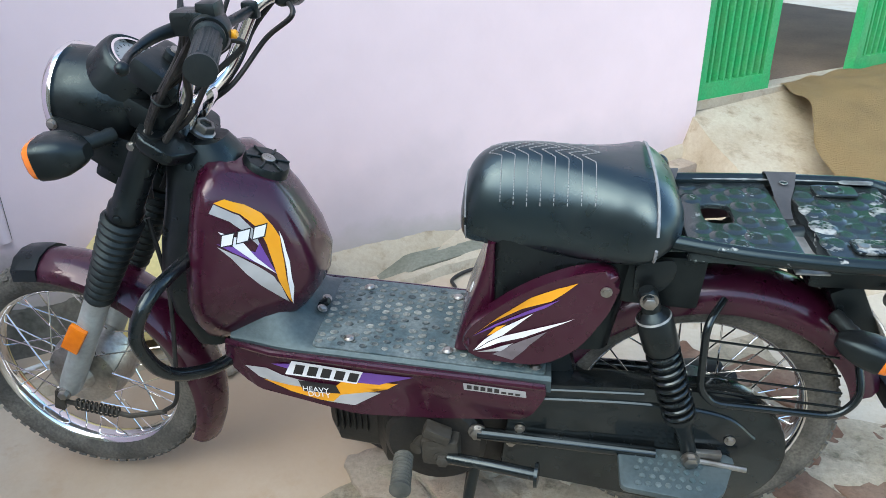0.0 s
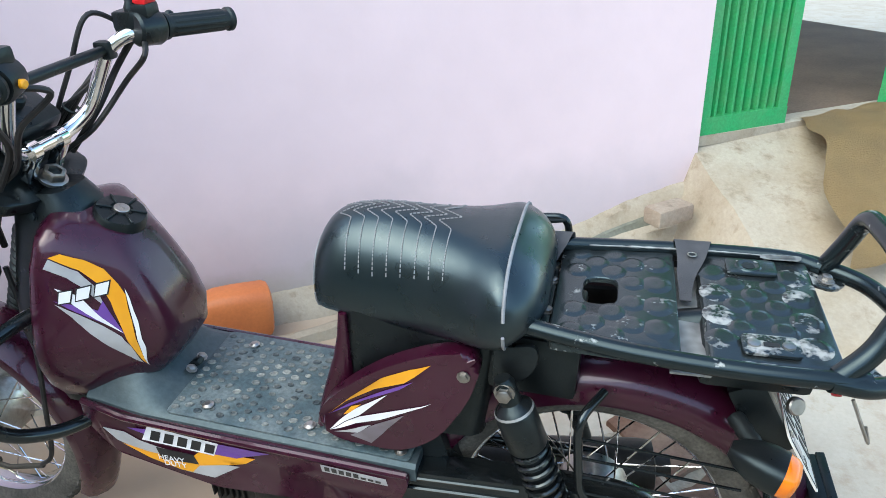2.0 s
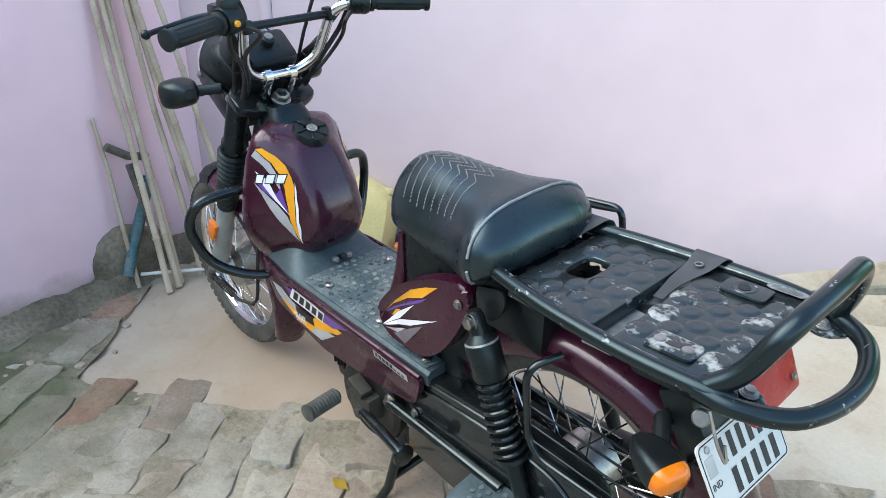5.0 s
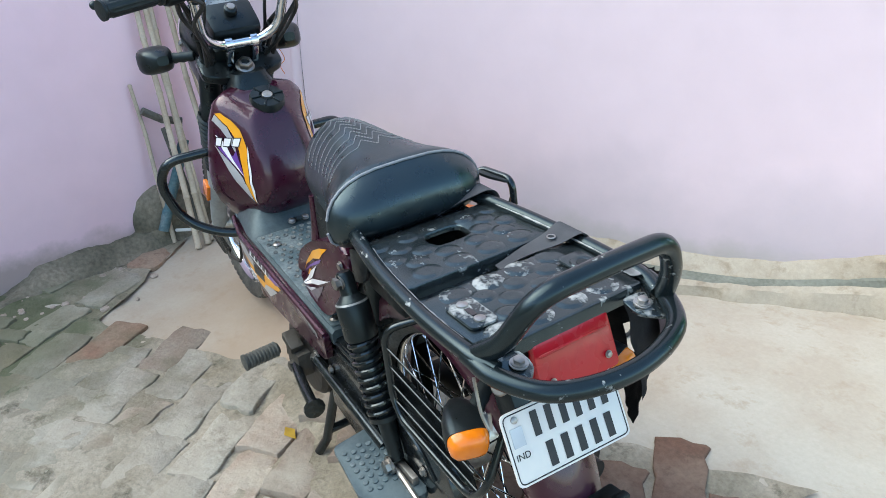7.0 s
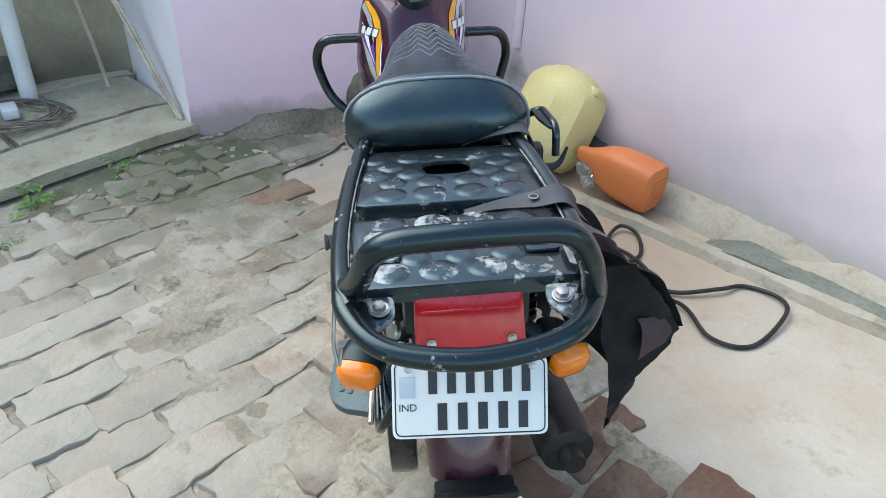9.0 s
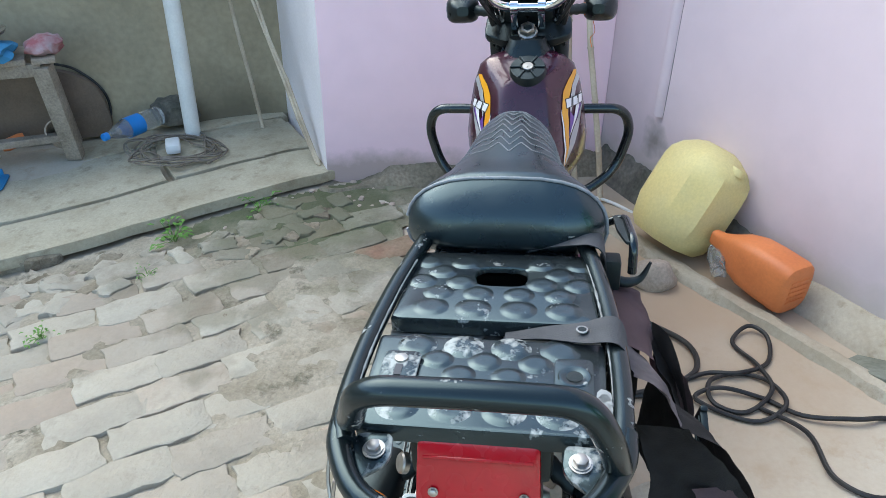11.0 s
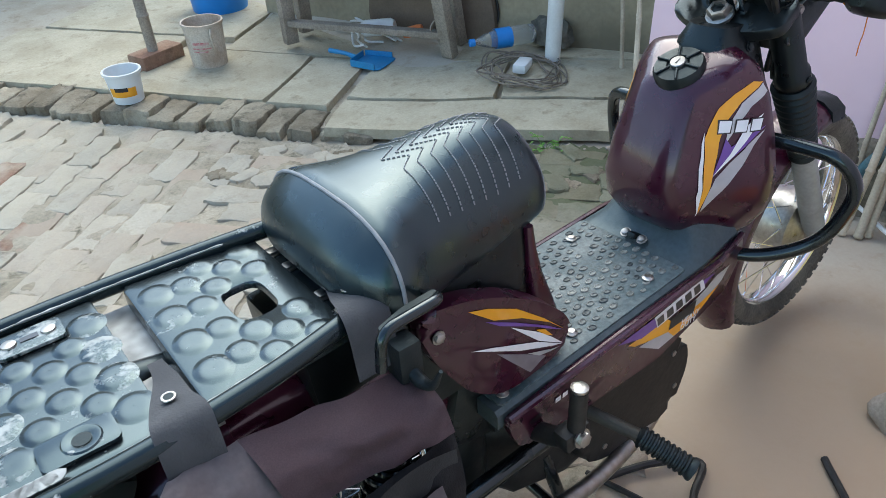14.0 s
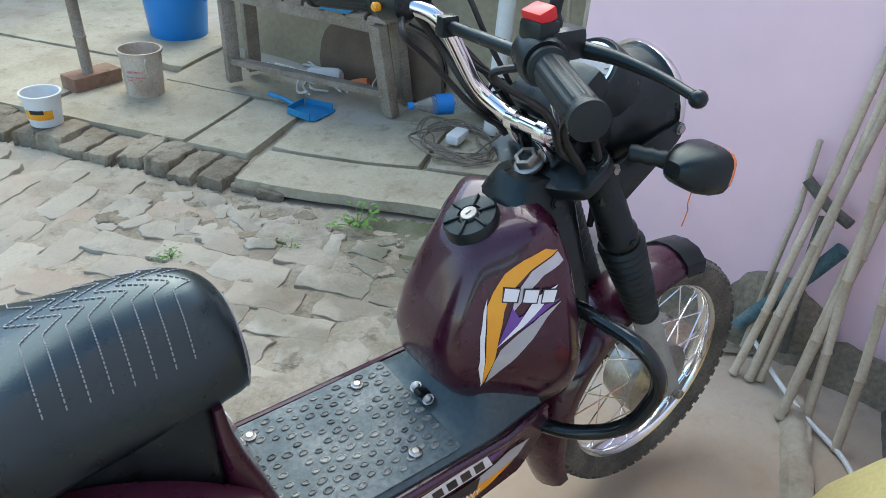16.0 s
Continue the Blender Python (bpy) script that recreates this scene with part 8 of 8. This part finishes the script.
prism(bm, soft_outline([(-0.10, -0.08), (0.09, -0.10), (0.10, 0.10), (-0.10, 0.08)], 0.035), 0.006, lambda u, v, w: V(u, v, 0.004 + w), 0.002)
for p, q in (((-0.09, -0.08, 0), (0.06, -0.096, 0)), ((-0.09, 0.08, 0), (0.07, 0.096, 0)), ((-0.098, -0.07, 0), (-0.098, 0.07, 0))):
    p, q = Vector(p), Vector(q)
    loft(bm, [[e + V(0, 0, 0.0) + (q - p).cross(V(0, 0, 1)).normalized() * s + V(0, 0, h) for s, h in ((-0.003, 0), (0.003, 0), (0.003, 0.035), (-0.003, 0.035))] for e in (p, q)])
part("pan_tray", bm, BLUEPAN, pan)
bm = bmesh.new()
tube(bm, [(-0.11, 0, 0.02), (-0.17, 0, 0.035), (-0.27, 0, 0.04)], [0.014, 0.012, 0.014], 10)
part("pan_handle", bm, BLUEPAN, pan)

# wire tangle
bm = bmesh.new()
rnd = random.Random(11)
for c in range(4):
    pts = []
    for i in range(16):
        ang = i * 0.9 + c
        pts.append(V(-1.83 + 0.16 * math.cos(ang) * rnd.uniform(0.5, 1.2), -1.48 + 0.20 * math.sin(ang) * rnd.uniform(0.5, 1.2), slab_top(0.4) + 0.012 + rnd.uniform(0, 0.02)))
    tube(bm, spline(pts, 5), 0.0035, 6)
tagged(ob_from("wire_tangle", bm, WIRE), "tangle of thin brown wire on the slab", "wire")
bm = bmesh.new()
box(bm, (0.11, 0.06, 0.04), (-1.85, -1.50, slab_top(0.4) + 0.03), Matrix.Rotation(0.5, 4, "Z"), 0.012)
tagged(ob_from("plastic_plug", bm, BUCKETW), "small whitish plastic plug on the wire", "plug")
bm = bmesh.new()
rnd = random.Random(5)
for c in range(5):
    tube(bm, spline([V(-1.56 - 0.05 * c + rnd.uniform(-0.05, 0.05), -2.72 + 0.11 * i + rnd.uniform(-0.03, 0.03), 0.0 + rnd.uniform(0, 0.04)) for i in range(5)], 5), 0.006, 6)
tagged(ob_from("white_hose", bm, PVC), "bundle of white hose under the bench", "hose")
bm = bmesh.new()
tube(bm, spline([(-1.96, -2.06, 0.36), (-2.02, -1.99, 0.32), (-2.055, -1.91, 0.23), (-2.06, -1.89, 0.13), (-2.04, -1.92, 0.045)], 7), 0.006, 8)
tagged(ob_from("hoop_cable", bm, CABLE), "dark cable arched against the grey plaster wall", "cable")
bm = bmesh.new()
lathe(bm, [(0.03, 0), (0.04, 0.02), (0.04, 0.15), (0.03, 0.17)], to_axis((-1.62, -2.40, 0.06), (-0.6, 0.7, 0.1)))
tagged(ob_from("plastic_tub", bm, BUCKETW), "white and green plastic tub under the bench", "tub")
bm = bmesh.new()
lathe(bm, [(0.018, 0), (0.026, 0.02), (0.026, 0.08), (0.02, 0.1)], to_axis((-1.74, -2.22, 0.05), (-0.5, 0.5, 0.2)))
tagged(ob_from("orange_cup", bm, ORANGE), "small orange plastic cup under the bench", "cup")
bm = bmesh.new()
lathe(bm, [(0.035, 0), (0.045, 0.02), (0.05, 0.12), (0.044, 0.12), (0.04, 0.02)], to_axis((-1.84, -2.00, 0.06), (0.5, 0.3, 0.5)))
tagged(ob_from("clay_pot", bm, STONE), "small brown clay cup lying under the bench", "cup")
rag("dark_rag", (-2.16, -1.64, 0.10), (0.08, 0.12, 0.075), DRAIN, "dark rag heap at the foot of the wall", 21)


# buckets, drum and post
def bucket(name, at, r0, r1, h, mt, label, rim=0.006):
    bk = tagged(root(name, Matrix.Translation(at)), label, "bucket")
    bm = bmesh.new()
    lathe(bm, [(0.001, 0), (r0, 0), (r0, 0.004), (r1, h - 0.012), (r1 + rim, h - 0.012), (r1 + rim, h), (r1 - 0.003, h), (r0 - 0.005, 0.012), (0.001, 0.012)], None, 28, False)
    part("bucket_body", bm, mt, bk)
    return bk


REDPRINT = mat("faded_red_print", (0.46, 0.10, 0.11), 0.7, 0, (0.52, 0.40, 0.36), 40, 0.9)
b1 = bucket("paint_bucket", (-0.945, -2.71, -0.025), 0.082, 0.092, 0.21, RUST, "old stained cream paint bucket with red bars of print")
bm = bmesh.new()
for i, (w, z) in enumerate(((0.9, 0.12), (1.0, 0.10), (0.8, 0.085))):
    bars = [[V(0.0885 * math.cos(a), 0.0885 * math.sin(a), z + dz) for a in [0.45 + w * k / 10 for k in range(11)]] for dz in (0, 0.012 if i < 1 else 0.006)]
    loft(bm, bars, False, False)
part("print_bars", bm, REDPRINT, b1, "faded red print on the bucket")
bm = bmesh.new()
tube(bm, spline([(0.0, 0.094, 0.19), (0.012, 0.112, 0.17), (0.0, 0.094, 0.10)], 6), 0.005, 8)
part("bucket_handle", bm, RUST, b1)
b2 = bucket("plastic_bucket", (-0.495, -2.53, -0.015), 0.062, 0.075, 0.135, BUCKETW, "small white plastic bucket with a yellow label on the kerb")
bm = bmesh.new()
loft(bm, [[V((0.0668 + 0.0045 * (z - 0.035) / 0.05) * math.cos(a), (0.0668 + 0.0045 * (z - 0.035) / 0.05) * math.sin(a), z) for a in [0.2 + 1.7 * k / 12 for k in range(13)]] for z in (0.035, 0.075)], False, False)
part("bucket_label", bm, DYELLOW, b2, "yellow label")
bm = bmesh.new()
loft(bm, [[V((0.0676 + 0.0045 * (z - 0.035) / 0.05) * math.cos(a), (0.0676 + 0.0045 * (z - 0.035) / 0.05) * math.sin(a), z) for a in [0.6 + 0.8 * k / 8 for k in range(9)]] for z in (0.06, 0.078)], False, False)
part("label_bar", bm, INK, b2)
drum = tagged(root("blue_drum", Matrix.Translation((-1.36, -3.52, -0.04))), "large bright blue plastic tub with a handle", "tub")
bm = bmesh.new()
lathe(bm, [(0.001, 0), (0.15, 0), (0.155, 0.01), (0.185, 0.36), (0.20, 0.36), (0.20, 0.385), (0.18, 0.385), (0.15, 0.02), (0.001, 0.02)], None, 32, False)
part("tub_body", bm, BLUE, drum)
bm = bmesh.new()
tube(bm, spline([(-0.12, 0.14, 0.34), (-0.16, 0.20, 0.28), (-0.12, 0.13, 0.22)], 6), 0.008, 8)
part("tub_handle", bm, BLUE, drum)
post = tagged(root("bamboo_post", Matrix()), "bamboo post standing on an old brick", "post")
bm = bmesh.new()
pts, rad = [], []
for i in range(14):
    c = V(-0.745, -2.89, 0.03).lerp(V(-0.70, -2.90, 2.4), i / 13)
    pts += [c - V(0, 0, 0.01), c, c + V(0, 0, 0.01)]
    rad += [0.025, 0.03, 0.025]
tube(bm, pts, rad, 12)
part("pole", bm, WOOD, post)
bm = bmesh.new()
box(bm, (0.24, 0.12, 0.09), (-0.76, -2.91, 0.0), Matrix.Rotation(radians(20), 4, "Z"), 0.012)
part("foot_brick", bm, REDBRICK, post)

# weeds, leaves and loose stones
def weed(at, n, size, seed, label):
    rnd = random.Random(seed)
    bm = bmesh.new()
    for _ in range(n):
        ang, out, hh = rnd.uniform(0, 6.28), rnd.uniform(0.2, 1.0) * size, rnd.uniform(0.3, 1.0) * size
        tip = Vector(at) + V(math.cos(ang) * out, math.sin(ang) * out, hh)
        tube(bm, [Vector(at), (Vector(at) + tip) / 2 + V(0, 0, 0.01), tip], 0.0012, 4)
        for _ in range(3):
            c = tip + V(rnd.uniform(-0.02, 0.02), rnd.uniform(-0.02, 0.02), rnd.uniform(-0.015, 0.01))
            d = V(math.cos(ang + rnd.uniform(-1, 1)), math.sin(ang + rnd.uniform(-1, 1)), rnd.uniform(-0.3, 0.3)).normalized()
            s = d.cross(V(0, 0, 1)).normalized()
            w = size * 0.16
            vs = [bm.verts.new(c), bm.verts.new(c + d * w + s * w * 0.6 + V(0, 0, 0.004)), bm.verts.new(c + d * w * 2.2), bm.verts.new(c + d * w - s * w * 0.6 + V(0, 0, 0.004))]
            bm.faces.new(vs)
    ob = ob_from("weed", bm, LEAF)
    return tagged(ob, label, "weed", "weeds in the paving")


weed(on_ground(-1.22, -1.20, 0.0), 16, 0.075, 1, "small bright green weed by the slab edge")
weed(on_ground(-1.47, -0.98, 0.0), 10, 0.06, 2, "small green weed under the slab edge")
weed(on_ground(-0.62, -1.30, 0.005), 12, 0.04, 3, "low green weed in a paving joint")
weed(on_ground(-0.95, -1.15, 0.005), 9, 0.035, 4, "low green weed in a paving joint")
bm = bmesh.new()
vs = [bm.verts.new(on_ground(-0.511 + a, -0.128 + b, 0.016 + c)) for a, b, c in ((-0.03, 0, 0), (0, 0.014, 0.006), (0.03, 0.004, 0.002), (0.0, -0.014, 0.004))]
bm.faces.new(vs)
bmesh.ops.solidify(bm, geom=bm.faces[:], thickness=0.001)
tagged(ob_from("fallen_leaf", bm, YLEAF), "small yellow fallen leaf on the paving", "leaf")
bm = bmesh.new()
rnd = random.Random(9)
for _ in range(50):
    a, b = rnd.uniform(-0.2, 1.3), rnd.uniform(-0.20, -0.02)
    p = edge_at(a, b)
    s = rnd.uniform(0.006, 0.018)
    made = bmesh.ops.create_icosphere(bm, subdivisions=1, radius=s, matrix=Matrix.Translation(on_ground(p.x, p.y, s * 0.3)) @ Matrix.Diagonal((1, rnd.uniform(0.6, 1), 0.5, 1)))
for _ in range(60):
    x, y = rnd.uniform(-1.80, -1.45), rnd.uniform(-0.75, -0.1)
    if in_concrete(x - 0.03, y - 0.03):
        continue
    s = rnd.uniform(0.006, 0.02)
    made = bmesh.ops.create_icosphere(bm, subdivisions=1, radius=s, matrix=Matrix.Translation(on_ground(x, y, s * 0.3)) @ Matrix.Diagonal((1, rnd.uniform(0.6, 1), 0.5, 1)))
tagged(ob_from("rubble", bm, STONE), "scattered brick rubble by the slabs", "rubble", kind="stuff")

# ---- dark sandy bed under the bricks ----
BED = masonry("mossy_joint_sand", ((0.37, 0.325, 0.25), (0.25, 0.215, 0.155), (0.085, 0.078, 0.052)), 0.0, pits=0.7, grain=0.25)

for m_ in (BED, PAVERS, PAVER, PINKBRICK):
    patch(m_, (0.45, 0.405, 0.315), (0.1, -2.6, -0.05), 0.85, 1.3, 3.5, 0.6, 0.5)
patch(BED, (0.07, 0.09, 0.04), (-1.55, -0.80, 0.02), 0.45, 1.0, 5.0, 0.8, 0.35)


def paved(x, y):
    rel = V(x, y, 0) - EDGE_0
    a, b = rel.dot(EDGE_A), rel.dot(EDGE_B)
    return not (in_concrete(x, y) or x > 1.6 or x < -1.8 or y < -3.6 or y > 0.8 or (x > 0.35 and y > 0.3) or (a > -0.2 and b > -0.05))


bm = bmesh.new()
grid = {}
st = 0.022
for i in range(-84, 76):
    for j in range(-165, 38):
        x, y = i * st, j * st
        if any(paved(x + st * a, y + st * b) for a, b in ((0, 0), (1, 0), (1, 1), (0, 1))):
            vs4 = []
            for di, dj in ((0, 0), (1, 0), (1, 1), (0, 1)):
                k = (i + di, j + dj)
                if k not in grid:
                    gx, gy = k[0] * st, k[1] * st
                    side = (gx + 0.606) * -0.527 + (gy - 0.063) * 0.85
                    front = (gx + 1.391) * 0.69 + (gy + 0.42) * 0.72
                    if side > 0 and front > 0:
                        if side < front:
                            gx, gy = gx + 0.527 * side, gy - 0.85 * side
                        else:
                            gx, gy = gx - 0.69 * front, gy - 0.72 * front
                    jx, jy = 0.02 * noise.noise(V(gx * 9, gy * 9, 1)), 0.02 * noise.noise(V(gx * 9, gy * 9, 5))
                    lift = 0.0090 + 0.014 * noise.noise(V(gx * 2.8, gy * 2.8, 2)) + 0.011 * noise.noise(V(gx * 11, gy * 11, 6)) + 0.003 * noise.noise(V(gx * 30, gy * 30, 3))
                    buried = smooth01((-1.25 - gy) / 0.9)
                    lift += 0.0022 * buried
                    lift = max(-0.010, min(lift, 0.0158 + 0.0022 * noise.noise(V(gx * 40, gy * 40, 9))))
                    grid[k] = bm.verts.new((gx + jx, gy + jy, ground_z(gx, gy) + lift))
                vs4.append(grid[k])
            bm.faces.new(vs4)
tagged(ob_from("paving_bed", bm, BED), "dark sandy mossy bed between the paving bricks", "paving bed", kind="structure")

# ---- brick paving: nearest bricks single, the rest joined ----
random.seed(21)


def in_strip(p):
    """The trodden earth along the front of the stone slabs."""
    rel = p - EDGE_0
    return rel.dot(EDGE_A) < 1.35 and rel.dot(EDGE_B) > -0.34


kinds = [brick_mesh("brick", 0.239, 0.1165, 0.05, k, PAVER, 0.016, 0.0035) for k in range(9)] + [brick_mesh("brick", 0.239, 0.1165, 0.05, 30 + k, PINKBRICK, 0.016, 0.0035) for k in range(4)]
reds = [brick_mesh("brick", 0.238, 0.117, 0.05, 60 + k, REDBRICK, 0.008, 0.0035) for k in range(4)]
darks = [brick_mesh("brick", 0.236, 0.1165, 0.05, 70 + k, DARKRED, 0.014, 0.0035) for k in range(3)]
# two fields of brickwork, laid square to each other, meet along a line
fields = ((42.8, 1, V(-0.35, -0.9, 0)), (130.0, -1, V(-0.62, -0.62, 0)))
MEET, MEET_OUT = V(-0.49, -1.53, 0), V(0.602, -0.799, 0)
spots = []
for turn, side, start in fields:
    LONG = V(math.cos(radians(turn)), math.sin(radians(turn)), 0)
    SHORT = V(LONG.y, -LONG.x, 0)
    for i, j in itertools.product(range(-40, 44), range(-18, 18)):
        p = start + SHORT * (i * 0.1165 + 0.003 * (j % 2)) + LONG * (j * 0.2375 + 0.115 * (i % 2) + 0.02 * math.sin(i * 0.8))
        p += V(noise.noise(V(p.x * 1.9, p.y * 1.9, 4)), noise.noise(V(p.x * 1.9, p.y * 1.9, 8)), 0) * 0.06
        if (p - MEET).dot(MEET_OUT) * side < 0.035:
            continue
        x, y = p.x, p.y
        rel = V(x, y, 0) - EDGE_0
        a, b = rel.dot(EDGE_A), rel.dot(EDGE_B)
        if (in_concrete(x, y) if x < -0.3 else in_concrete(x + 0.02, y - 0.035)) or x > 2.3 or x < -1.85 or y < -4.2 or y > 0.75:
            continue
        if a > -0.2 and b > -0.13:
            continue
        if x > 0.35 and y > 0.3:
            continue
        if a < 1.35 and b > -0.25 and noise.noise(V(x * 4, y * 4, 0)) > -0.15:
            continue
        if a > 1.7 and b > -1.6 and noise.noise(V(x * 1.2, y * 1.2, 3)) > 0.36:
            continue
        spots.append((p, abs(x + 0.45) + abs(y + 0.85), turn))
spots.sort(key=lambda s: s[1])
far = bmesh.new()
near = []
for n, (p, _, turn) in enumerate(spots):
    if in_strip(p) and random.random() < 0.25:
        continue
    red = (p.x > -0.2 and p.y > 0.1) or (p.x < -1.25 and p.y > -0.75 and random.random() < 0.6) or random.random() < 0.10
    me = random.choice(darks if p.x > -0.2 and p.y > 0.1 else reds if red else kinds)
    m = Matrix.Translation(on_ground(p.x, p.y, 0.0150 + random.uniform(-0.0022, 0.0022) + (-0.001 if p.x > -0.25 and p.y > -0.1 else 0.0) + 0.003 * noise.noise(p * 2))) @ Matrix.Rotation(radians(turn + random.uniform(-3, 3)), 4, "Z") @ Matrix.Rotation(radians(random.uniform(-0.8, 0.8)), 4, "X") @ Matrix.Rotation(radians(random.uniform(-0.6, 0.6)), 4, "Y") @ Matrix.Diagonal((random.uniform(0.95, 1.02), random.uniform(0.96, 1.02), 1, 1))
    if n < 290:
        near.append((me, m))
    else:
        start = len(far.verts)
        far.from_mesh(me)
        far.verts.ensure_lookup_table()
        for v in far.verts[start:]:
            v.co = m @ v.co
pavement = tagged(ob_from("brick_pavement", far, PAVERS, smooth=50), "worn pale brick paving with sandy joints", "pavement", kind="structure")
for me, m in near:
    share("brick", me, pavement, m)

# broken pieces trodden into the earth before the slabs
bits = [brick_mesh("broken_brick", 0.085 + 0.02 * (k % 3), 0.06 + 0.012 * (k % 2), 0.05, 80 + k, PAVER if k % 3 else KERB, 0.014, 0.008) for k in range(6)]
rnd = random.Random(5)
for k in range(64):
    a, b = rnd.uniform(0.0, 1.45), -0.09 - 0.30 * rnd.random() ** 0.6
    p = EDGE_0 + EDGE_A * a + EDGE_B * b
    if in_concrete(p.x, p.y):
        continue
    share("broken_brick", bits[k % 6], pavement, Matrix.Translation(on_ground(p.x, p.y, 0.014 + rnd.uniform(-0.006, 0.012))) @ Matrix.Rotation(rnd.uniform(0, 6.28), 4, "Z") @ Matrix.Rotation(radians(rnd.uniform(-9, 9)), 4, "X"))
